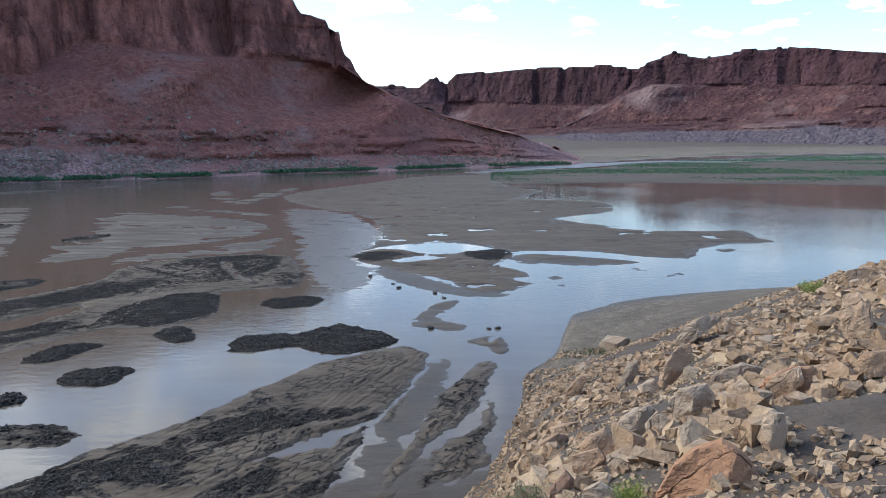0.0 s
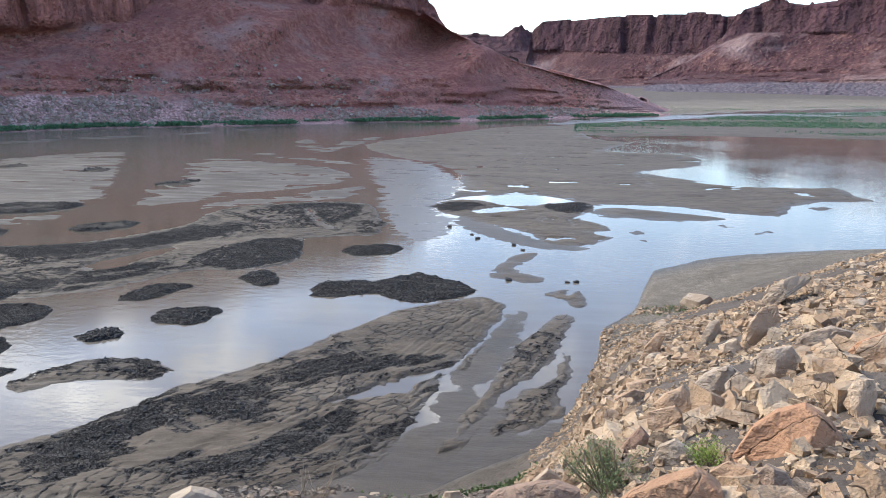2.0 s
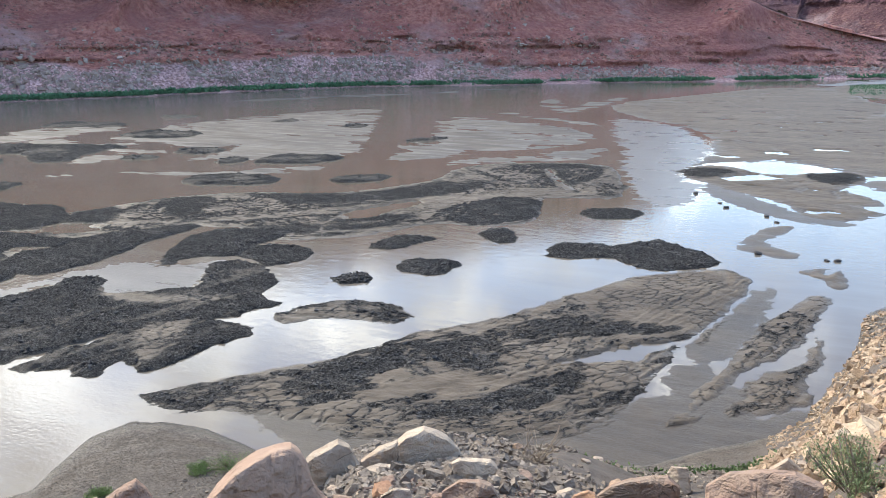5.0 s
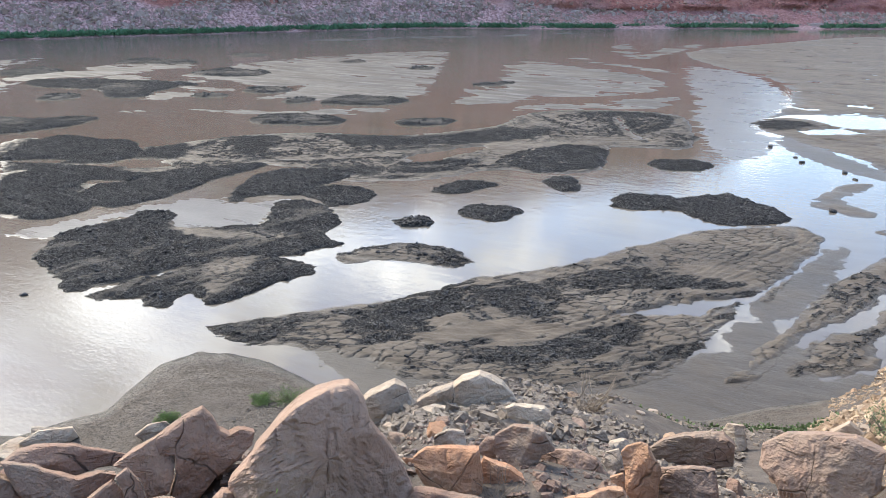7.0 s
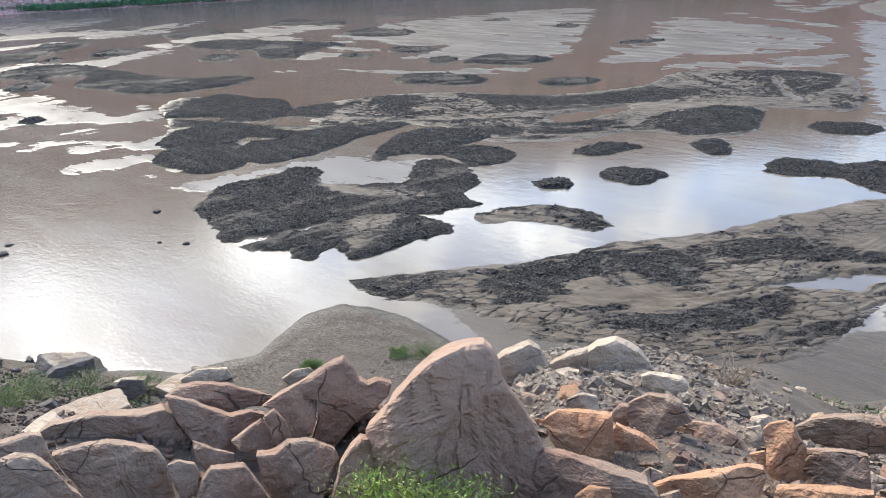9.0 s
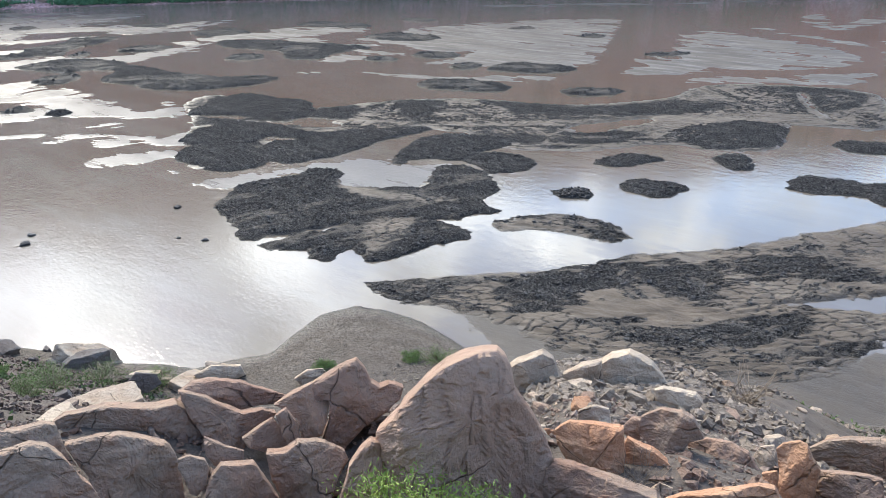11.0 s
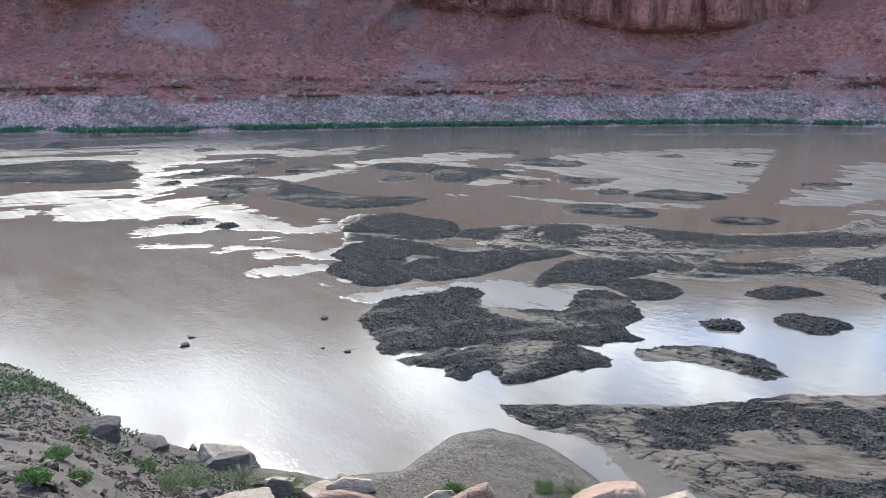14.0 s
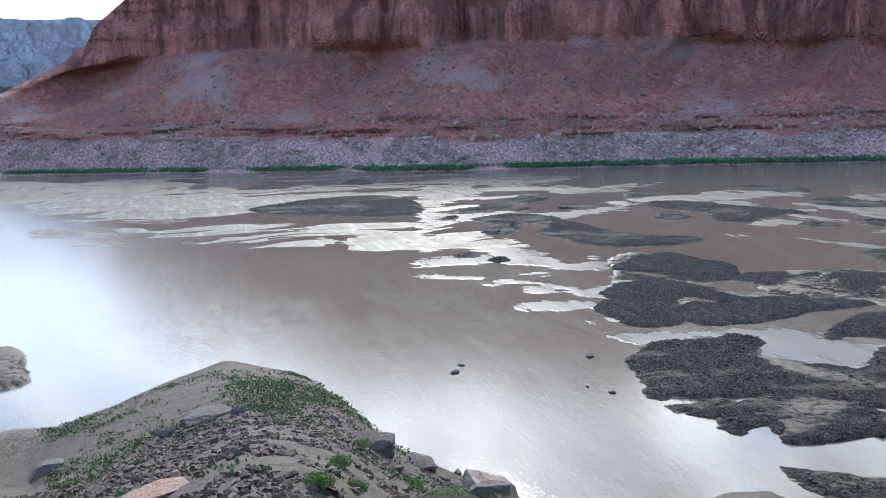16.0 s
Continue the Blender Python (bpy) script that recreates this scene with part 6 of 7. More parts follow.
shaped_rock(65.9, 4.6, 14.92, 22, [(-0.31, 0.20), (-0.21, 0.20), (-0.01, 0.19), (0.14, 0.12), (0.24, 0.07), (0.29, -0.01), (0.30, -0.09), (0.30, -0.20), (0.30, -0.37), (-0.22, -0.19), (-0.22, -0.03), (-0.25, 0.06)], 0.23, RED_ROCK, 609, "large cracked pink sandstone boulder in a broken row", grooves=0.8)
shaped_rock(71.9, 4.2, 15.31, 22, [(-0.22, 0.13), (-0.09, 0.14), (-0.01, 0.15), (0.07, 0.11), (0.12, 0.03), (0.17, -0.07), (0.22, -0.16), (0.26, -0.28), (-0.26, -0.07)], 0.19, RED_ROCK, 610, "large cracked pink sandstone boulder in a broken row")
shaped_rock(72.3, 4.7, 15.18, 22, [(-0.22, 0.12), (-0.02, 0.10), (0.11, 0.10), (0.17, 0.07), (0.18, -0.01), (0.20, -0.12), (0.23, -0.21), (0.15, -0.12), (0.11, -0.03), (0.03, 0.02), (-0.23, 0.05)], 0.16, RED_ROCK, 611, "peach sandstone slab in a broken row")
shaped_rock(58.4, 4.7, 14.78, 22, [(-0.12, 0.12), (-0.04, 0.07), (-0.00, 0.04), (0.12, -0.02), (0.11, -0.07), (0.01, -0.08), (-0.07, -0.07), (-0.12, 0.01)], 0.09, RED_ROCK, 612, "large cracked pink sandstone boulder in a broken row")
shaped_rock(57.5, 4.3, 14.79, 22, [(-0.16, 0.08), (-0.10, 0.14), (0.00, 0.13), (0.09, 0.12), (0.13, 0.05), (0.19, -0.06), (0.22, -0.13), (0.22, -0.23), (-0.22, -0.12), (-0.20, -0.00)], 0.16, RED_ROCK, 613, "large cracked pink sandstone boulder in a broken row")
shaped_rock(61.0, 4.4, 14.87, 22, [(-0.09, 0.04), (-0.08, 0.10), (-0.01, 0.11), (0.07, 0.07), (0.09, 0.01), (0.06, -0.08), (0.00, -0.13), (-0.04, -0.11), (-0.06, -0.02)], 0.08, RED_ROCK, 614, "large cracked pink sandstone boulder in a broken row")
shaped_rock(51.7, 4.5, 14.68, 22, [(-0.26, 0.14), (-0.14, 0.14), (-0.06, 0.19), (0.06, 0.18), (0.18, 0.13), (0.24, 0.09), (0.26, 0.03), (0.18, -0.07), (0.13, -0.17), (0.11, -0.32), (-0.21, -0.27), (-0.19, -0.12), (-0.24, 0.00)], 0.21, RED_ROCK, 615, "large cracked pink sandstone boulder in a broken row")
shaped_rock(47.5, 4.3, 14.73, 22, [(-0.14, -0.17), (-0.08, -0.02), (-0.05, 0.08), (0.02, 0.18), (0.09, 0.24), (0.15, 0.21), (0.16, 0.10), (0.17, -0.05), (0.16, -0.32), (-0.16, -0.27)], 0.17, ROSE_ROCK, 616, "upright pinkish grey sandstone block")
shaped_rock(27.6, 5.0, 14.55, 22, [(-0.25, 0.07), (-0.21, 0.11), (-0.15, 0.15), (0.06, 0.16), (0.22, 0.15), (0.25, 0.00), (0.25, -0.17), (0.07, -0.20), (-0.13, -0.17), (-0.16, -0.12), (-0.23, -0.02)], 0.17, OCHRE_ROCK, 617, "squared ochre sandstone block among boulders")
shaped_rock(25.9, 4.3, 14.70, 22, [(-0.39, -0.06), (-0.38, 0.08), (-0.34, 0.13), (-0.21, 0.13), (-0.03, 0.09), (0.16, 0.05), (0.30, 0.02), (0.38, -0.05), (0.39, -0.19), (-0.38, -0.29)], 0.23, RED_ROCK, 618, "flat red sandstone slab among boulders")
shaped_rock(22.6, 5.1, 14.41, 22, [(-0.21, -0.09), (-0.20, 0.06), (-0.17, 0.15), (-0.08, 0.12), (0.03, 0.09), (0.11, 0.04), (0.21, -0.03), (0.21, -0.08), (0.05, -0.13), (-0.14, -0.15)], 0.14, OCHRE_ROCK, 619, "bright orange sandstone wedge between boulders")
shaped_rock(21.2, 5.5, 14.43, 22, [(-0.24, -0.06), (-0.23, 0.08), (-0.09, 0.17), (0.06, 0.18), (0.15, 0.15), (0.21, 0.06), (0.24, 0.01), (0.14, -0.03), (0.10, -0.12), (0.02, -0.19), (-0.06, -0.17), (-0.15, -0.11)], 0.17, RED_ROCK, 620, "large cracked pink sandstone boulder in a broken row")
shaped_rock(17.0, 5.6, 14.20, 22, [(-0.27, 0.08), (-0.13, 0.15), (0.04, 0.15), (0.17, 0.11), (0.23, 0.03), (0.27, -0.01), (0.21, -0.09), (0.08, -0.16), (-0.10, -0.15), (-0.21, -0.13)], 0.17, ROSE_ROCK, 621, "rounded pinkish grey boulder split by cracks")
shaped_rock(17.0, 4.5, 14.65, 22, [(-0.34, -0.11), (-0.21, -0.03), (0.03, 0.07), (0.23, 0.15), (0.32, 0.15), (0.35, 0.10), (0.32, 0.00), (0.31, -0.14), (-0.15, -0.24)], 0.21, OCHRE_ROCK, 622, "flat orange sandstone slab among boulders")
shaped_rock(11.6, 5.0, 14.71, 22, [(-0.14, 0.09), (-0.11, 0.13), (-0.02, 0.17), (0.03, 0.16), (0.08, 0.08), (0.13, 0.03), (0.13, -0.08), (0.13, -0.18), (-0.02, -0.23), (-0.08, -0.18)], 0.13, OCHRE_ROCK, 623, "squared ochre sandstone block among boulders")
shaped_rock(7.7, 5.1, 14.58, 22, [(-0.21, 0.07), (-0.07, 0.11), (0.07, 0.14), (0.15, 0.14), (0.17, 0.05), (0.21, -0.08), (0.08, -0.14), (-0.12, -0.17), (-0.21, -0.14)], 0.15, RED_ROCK, 624, "stepped red sandstone block among boulders")
shaped_rock(7.9, 10.4, 11.62, 22, [(-0.55, -0.08), (-0.38, 0.08), (-0.12, 0.20), (0.21, 0.29), (0.38, 0.30), (0.54, 0.19), (0.55, -0.08), (0.32, -0.18), (-0.04, -0.25), (-0.35, -0.31), (-0.47, -0.22)], 0.33, RED_ROCK, 625, "pitted red sandstone boulder")
shaped_rock(8.2, 4.4, 14.83, 22, [(-0.25, -0.18), (-0.26, -0.02), (-0.13, 0.03), (0.05, 0.07), (0.23, 0.10), (0.26, -0.01)], 0.15, OCHRE_ROCK, 626, "flat orange sandstone slab among boulders")
shaped_rock(32.4, 12.5, 10.70, 8, [(-0.54, 0.09), (-0.31, 0.29), (0.09, 0.45), (0.27, 0.35), (0.37, 0.12), (0.54, -0.18), (0.26, -0.25), (0.05, -0.21), (-0.13, -0.37), (-0.25, -0.26), (-0.41, -0.07)], 0.38, GREY_ROCK, 627, "pale grey wedge of sandstone")
shaped_rock(28.6, 10.8, 11.78, 8, [(-0.29, -0.01), (-0.03, 0.18), (0.25, 0.27), (0.29, -0.00), (0.15, -0.12), (-0.10, -0.19), (-0.24, -0.13)], 0.21, GREY_ROCK, 628, "pale grey sandstone block on the rubble")
shaped_rock(24.7, 11.2, 11.76, 8, [(-0.53, 0.03), (-0.33, 0.21), (-0.07, 0.29), (0.15, 0.20), (0.28, 0.13), (0.45, -0.04), (0.53, -0.22), (0.31, -0.21), (-0.04, -0.20), (-0.46, -0.23)], 0.30, GREY_ROCK, 629, "layered pale grey sandstone block on the rubble")
shaped_rock(21.0, 8.2, 13.12, 8, [(-0.26, 0.07), (-0.17, 0.13), (0.18, 0.12), (0.26, 0.05), (0.20, -0.10), (-0.02, -0.16), (-0.21, -0.13)], 0.15, GREY_ROCK, 630, "pale grey sandstone block on the rubble")
shaped_rock(-1.1, 5.2, 14.92, 22, [(-0.35, 0.04), (-0.22, 0.15), (-0.02, 0.21), (0.18, 0.24), (0.34, 0.20), (0.35, -0.02), (0.26, -0.22), (-0.12, -0.36), (-0.23, -0.18), (-0.35, -0.10)], 0.26, RED_ROCK, 631, "rust-stained red sandstone boulder")
shaped_rock(27.4, 5.8, 14.30, 22, [(-0.14, -0.09), (-0.13, 0.02), (-0.01, 0.08), (0.11, 0.06), (0.14, -0.08)], 0.09, GREY_ROCK, 632, "pale grey sandstone block on the rubble")
shaped_rock(24.2, 5.6, 14.35, 22, [(-0.08, -0.00), (-0.01, 0.09), (0.08, 0.06), (0.06, -0.07), (-0.04, -0.08)], 0.07, RED_ROCK, 633, "large cracked pink sandstone boulder in a broken row")
shaped_rock(20.2, 5.3, 14.30, 22, [(-0.08, 0.01), (0.02, 0.10), (0.08, -0.02), (0.02, -0.09)], 0.07, RED_ROCK, 634, "large cracked pink sandstone boulder in a broken row")
shaped_rock(13.9, 5.9, 14.15, 22, [(-0.09, -0.02), (-0.06, 0.06), (0.04, 0.10), (0.09, -0.01), (0.01, -0.13)], 0.08, GREY_ROCK, 635, "pale grey sandstone block on the rubble")
shaped_rock(13.2, 5.2, 14.40, 22, [(-0.07, 0.05), (0.02, 0.09), (0.07, -0.04), (-0.02, -0.10)], 0.07, OCHRE_ROCK, 636, "squared ochre sandstone block among boulders")
shaped_rock(25.9, 4.1, 14.68, 22, [(-0.13, -0.10), (-0.12, 0.01), (-0.04, 0.08), (0.08, 0.08), (0.13, -0.07)], 0.09, OCHRE_ROCK, 637, "squared ochre sandstone block among boulders")
shaped_rock(19.5, 4.3, 14.58, 22, [(-0.10, -0.08), (-0.09, 0.03), (0.03, 0.09), (0.10, -0.04)], 0.08, RED_ROCK, 638, "large cracked pink sandstone boulder in a broken row")
shaped_rock(21.5, 4.7, 14.45, 22, [(-0.08, -0.00), (-0.01, 0.07), (0.08, 0.05), (0.07, -0.05), (-0.03, -0.07)], 0.06, GREY_ROCK, 639, "pale grey sandstone block on the rubble")
shaped_rock(4.9, 16.0, 8.72, 22, [(-0.27, 0.05), (-0.18, 0.24), (0.14, 0.26), (0.27, -0.18), (-0.02, -0.37)], 0.24, GREY_ROCK, 640, "pale grey sandstone block on the rubble")
shaped_rock(50.9, 28.8, 1.27, 22, [(-0.69, 0.02), (-0.20, 0.30), (0.44, 0.29), (0.69, -0.05), (0.20, -0.29), (-0.44, -0.29)], 0.36, GREY_ROCK, 641, "pale grey sandstone block on the rubble")
shaped_rock(58.1, 30.9, 0.76, 22, [(-1.03, 0.11), (-0.30, 0.38), (0.85, 0.23), (1.02, -0.20), (0.29, -0.35), (-0.73, -0.19)], 0.49, GREY_ROCK, 642, "pale grey sandstone slab on the rubble")
shaped_rock(63.7, 30.5, 1.19, 22, [(-0.62, 0.13), (-0.24, 0.46), (0.48, 0.23), (0.62, -0.19), (0.03, -0.41), (-0.47, -0.23)], 0.41, BROWN_ROCK, 643, "dark grey-brown sandstone block on the rubble")
shaped_rock(65.6, 29.7, 1.48, 22, [(-0.61, -0.03), (-0.25, 0.25), (0.46, 0.15), (0.61, -0.14), (-0.14, -0.23)], 0.31, GREY_ROCK, 644, "pale grey sandstone slab on the rubble")
shaped_rock(-20.1, 6.0, 15.34, 12, [(-0.43, -0.18), (-0.29, 0.10), (-0.15, 0.24), (0.04, 0.33), (0.13, 0.29), (0.22, 0.23), (0.30, 0.12), (0.35, -0.00), (0.43, -0.07), (0.37, -0.21), (0.16, -0.33), (-0.11, -0.32), (-0.28, -0.25)], 0.30, OCHRE_ROCK, 645, "huge worn orange sandstone boulder")
shaped_rock(-11.6, 4.3, 15.73, 12, [(-0.34, -0.21), (-0.19, -0.06), (-0.01, 0.05), (0.14, 0.13), (0.20, 0.11), (0.28, 0.05), (0.34, -0.10)], 0.19, OCHRE_ROCK, 646, "flat orange sandstone slab among boulders")
shaped_rock(-16.7, 4.9, 15.51, 12, [(-0.18, 0.05), (-0.08, 0.13), (0.07, 0.12), (0.12, 0.06), (0.18, -0.14), (0.02, -0.17), (-0.08, -0.06)], 0.13, TAN_ROCK, 647, "large tan sandstone block on the slope")
shaped_rock(-19.0, 4.7, 15.65, 12, [(-0.10, 0.05), (-0.05, 0.12), (0.05, 0.09), (0.10, 0.02), (0.07, -0.13), (-0.01, -0.15), (-0.06, -0.01)], 0.09, RED_ROCK, 648, "dark red sandstone boulder in the rubble")
shaped_rock(-21.2, 12.0, 14.37, 12, [(-0.39, -0.11), (-0.30, 0.07), (0.05, 0.24), (0.34, 0.19), (0.40, 0.07), (0.01, -0.07), (-0.20, -0.20), (-0.36, -0.20)], 0.24, GREY_ROCK, 649, "long pale sandstone slab on the rubble")
shaped_rock(-17.0, 16.8, 13.01, 12, [(-0.36, -0.50), (-0.30, -0.17), (-0.18, 0.14), (0.01, 0.44), (0.27, 0.54), (0.36, 0.26), (0.26, 0.05), (0.02, -0.21), (-0.20, -0.55)], 0.35, TAN_ROCK, 650, "large tan sandstone block on the slope")
shaped_rock(-15.3, 16.4, 12.62, 12, [(-0.26, 0.06), (0.09, 0.24), (0.26, -0.06), (0.07, -0.13), (-0.15, -0.11)], 0.17, TAN_ROCK, 651, "large tan sandstone block on the slope")
shaped_rock(-18.5, 29.5, 10.74, 12, [(-0.77, -0.41), (-0.63, 0.04), (0.07, 0.52), (0.78, 0.65), (0.63, 0.36), (0.12, -0.08), (-0.21, -0.44), (-0.52, -0.66)], 0.57, GREY_ROCK, 652, "pale grey sandstone block on the rubble")
shaped_rock(-14.4, 9.7, 14.32, 12, [(-0.27, -0.04), (-0.12, 0.15), (0.14, 0.28), (0.27, 0.21), (0.17, -0.01), (0.05, -0.14), (-0.02, -0.26), (-0.12, -0.20)], 0.22, GREY_ROCK, 653, "pale grey sandstone block on the rubble")
shaped_rock(-16.1, 9.2, 14.52, 12, [(-0.17, 0.03), (-0.04, 0.20), (0.18, 0.09), (0.16, -0.05), (0.01, -0.15), (-0.11, -0.12)], 0.14, GREY_ROCK, 654, "pale grey sandstone block on the rubble")
shaped_rock(-18.3, 9.8, 14.66, 12, [(-0.28, -0.00), (-0.16, 0.16), (0.14, 0.25), (0.28, 0.09), (0.18, -0.07), (-0.00, -0.24), (-0.20, -0.20)], 0.21, GREY_ROCK, 655, "broad pale sandstone block on the rubble")
shaped_rock(-24.3, 10.1, 14.94, 12, [(-0.31, -0.10), (-0.20, 0.06), (0.07, 0.22), (0.27, 0.25), (0.31, -0.08), (0.01, -0.18), (-0.17, -0.17)], 0.21, OCHRE_ROCK, 656, "large orange sandstone block on the slope")
shaped_rock(-23.8, 7.3, 15.34, 12, [(-0.11, 0.05), (-0.06, 0.17), (0.07, 0.17), (0.11, 0.05), (0.07, -0.14), (-0.01, -0.21), (-0.07, -0.09)], 0.11, TAN_ROCK, 657, "upright tan sandstone block")
shaped_rock(-9.8, 25.7, 9.29, 12, [(-0.41, -0.46), (-0.17, 0.14), (0.16, 0.57), (0.41, 0.59), (0.28, 0.17), (0.06, -0.42), (-0.22, -0.60)], 0.39, TAN_ROCK, 658, "upright tan sandstone block")
shaped_rock(-11.7, 8.5, 14.52, 12, [(-0.23, -0.04), (-0.09, 0.11), (0.06, 0.19), (0.19, 0.09), (0.23, -0.07), (0.14, -0.15), (-0.01, -0.14)], 0.16, TAN_ROCK, 659, "large tan sandstone block on the slope")
shaped_rock(-11.0, 7.9, 14.57, 12, [(-0.17, 0.06), (0.10, 0.16), (0.17, 0.08), (0.10, -0.02), (0.07, -0.12), (-0.13, -0.15)], 0.13, TAN_ROCK, 660, "large tan sandstone block on the slope")
shaped_rock(-8.1, 13.2, 12.52, 12, [(-0.31, -0.12), (-0.15, 0.08), (0.13, 0.24), (0.31, 0.21), (0.23, 0.00), (-0.02, -0.17), (-0.23, -0.26)], 0.22, TAN_ROCK, 661, "large tan sandstone block on the slope")
shaped_rock(-6.9, 30.9, 5.78, 12, [(-0.61, -0.16), (-0.07, 0.23), (0.62, 0.41), (0.42, -0.09), (-0.38, -0.40)], 0.40, TAN_ROCK, 662, "large tan sandstone block on the slope")
shaped_rock(-8.9, 10.2, 13.53, 12, [(-0.20, -0.04), (0.04, 0.14), (0.20, 0.05), (0.13, -0.06), (-0.09, -0.10)], 0.12, GREY_ROCK, 663, "pale grey sandstone block on the rubble")
shaped_rock(-7.2, 8.7, 13.88, 12, [(-0.20, -0.02), (-0.04, 0.12), (0.09, 0.13), (0.20, -0.03), (0.03, -0.10), (-0.16, -0.11)], 0.12, TAN_ROCK, 664, "large tan sandstone block on the slope")
shaped_rock(-9.2, 7.4, 14.52, 12, [(-0.18, -0.11), (-0.08, 0.04), (0.02, 0.16), (0.11, 0.07), (0.18, -0.07), (0.01, -0.09)], 0.12, RED_ROCK, 665, "pinkish red sandstone block on the slope")
shaped_rock(-12.2, 6.5, 14.88, 12, [(-0.20, -0.10), (-0.16, 0.05), (-0.03, 0.13), (0.14, 0.05), (0.20, -0.04), (0.01, -0.10)], 0.12, GREY_ROCK, 666, "pale grey sandstone block on the rubble")
shaped_rock(-2.4, 14.5, 10.08, 12, [(-0.42, -0.31), (-0.24, 0.08), (0.03, 0.32), (0.33, 0.14), (0.42, -0.24)], 0.29, GREY_ROCK, 667, "pale grey sandstone block on the rubble")
shaped_rock(-2.8, 7.0, 14.02, 12, [(-0.37, -0.07), (-0.18, 0.09), (0.09, 0.15), (0.31, 0.07), (0.37, -0.09), (-0.36, -0.16)], 0.19, RED_ROCK, 668, "dark red sandstone boulder in the rubble")
shaped_rock(-13.8, 23.3, 10.81, 12, [(-0.28, -0.21), (-0.05, 0.32), (0.20, 0.41), (0.28, 0.02), (0.10, -0.24), (-0.16, -0.31)], 0.25, GREY_ROCK, 669, "pale grey sandstone block on the rubble")
shaped_rock(-28.3, 12.7, 15.30, 12, [(-0.20, -0.17), (-0.19, 0.28), (-0.00, 0.36), (0.15, 0.24), (0.20, -0.08), (0.05, -0.32), (-0.12, -0.31)], 0.21, TAN_ROCK, 670, "upright tan sandstone block")
shaped_rock(-28.1, 33.7, 12.37, 12, [(-0.64, -0.26), (-0.28, 0.25), (0.28, 0.45), (0.64, 0.29), (0.52, -0.24), (-0.23, -0.49)], 0.44, TAN_ROCK, 671, "large tan sandstone block on the slope")
shaped_rock(-24.1, 10.0, 14.95, 12, [(-0.23, -0.15), (-0.12, 0.09), (0.18, 0.25), (0.23, 0.08), (0.11, -0.10), (-0.04, -0.17)], 0.18, TAN_ROCK, 672, "large tan sandstone block on the slope")
shaped_rock(-26.9, 11.0, 14.90, 12, [(-0.27, -0.10), (-0.18, 0.06), (0.20, 0.17), (0.27, 0.07), (0.09, -0.07), (-0.17, -0.14)], 0.17, TAN_ROCK, 673, "large tan sandstone block on the slope")
shaped_rock(-23.7, 7.4, 15.29, 12, [(-0.12, -0.06), (-0.07, 0.12), (0.03, 0.18), (0.12, 0.05), (0.10, -0.13), (-0.02, -0.17)], 0.12, TAN_ROCK, 674, "large tan sandstone block on the slope")
shaped_rock(-29.7, 10.2, 15.32, 12, [(-0.21, -0.01), (-0.13, 0.10), (0.08, 0.15), (0.21, 0.05), (0.20, -0.12), (-0.06, -0.17)], 0.15, TAN_ROCK, 675, "large tan sandstone block on the slope")
great_rock(-4.89, 8.92, 0.55, 0.38, "block", GREY_ROCK, 532, -25, "pale grey sandstone block on the rubble")
great_rock(-2.91, 7.68, 0.50, 0.25, "block", GREY_ROCK, 534, 20, "pale grey sandstone block on the rubble")
great_rock(-4.70, 9.84, 0.41, 0.21, "block", GREY_ROCK, 535, 35, "pale grey sandstone block on the rubble")
great_rock(-4.00, 7.04, 0.30, 0.22, "peak", GREY_ROCK, 536, 0, "pale grey wedge of sandstone")
great_rock(-3.29, 6.35, 0.30, 0.19, "block", TAN_ROCK, 537, 0, "large tan sandstone block on the slope", tip=22)
great_rock(-3.26, 7.63, 0.28, 0.16, "block", GREY_ROCK, 538, 20, "pale grey sandstone block on the rubble")
great_rock(-32.14, 13.18, 2.09, 1.43, "block", GREY_ROCK, 539, 35, "pale grey sandstone block on the rubble")
great_rock(-28.42, 14.02, 1.39, 0.69, "block", GREY_ROCK, 540, -25, "pale grey sandstone block on the rubble")
great_rock(-17.65, 7.43, 1.43, 0.71, "slab", GREY_ROCK, 541, 0, "pale grey sandstone slab on the rubble")
great_rock(-15.74, 5.63, 0.82, 0.41, "block", GREY_ROCK, 542, 20, "pale grey sandstone block on the rubble")
great_rock(-26.95, 15.18, 1.27, 0.63, "slab", GREY_ROCK, 543, 35, "pale grey sandstone slab on the rubble")
great_rock(-27.61, 17.20, 1.06, 0.56, "block", GREY_ROCK, 544, -25, "pale grey sandstone block on the rubble")
great_rock(-27.97, 14.65, 0.77, 0.53, "block", GREY_ROCK, 545, 0, "pale grey sandstone block on the rubble")
great_rock(13.53, 60.67, 1.84, 1.00, "block", GREY_ROCK, 568, -25, "pale grey sandstone block on the rubble")
great_rock(-31.27, 13.07, 1.57, 1.23, "block", BROWN_ROCK, 569, 0, "grey-brown sandstone block on the silt slope")
great_rock(-33.54, 8.19, 1.65, 0.96, "block", BROWN_ROCK, 570, 20, "grey-brown sandstone block on the silt slope")
great_rock(-34.70, 10.56, 1.75, 0.88, "slab", BROWN_ROCK, 571, 35, "flat grey-brown stone on the silt slope")
great_rock(-22.89, 1.13, 0.63, 0.42, "block", BROWN_ROCK, 572, -25, "grey-brown sandstone block on the silt slope")
great_rock(-16.67, 1.27, 0.47, 0.23, "slab", BROWN_ROCK, 573, 0, "flat grey-brown stone on the silt slope")
great_rock(-35.98, 0.96, 2.01, 1.00, "slab", BROWN_ROCK, 574, 20, "flat grey-brown stone on the silt slope")
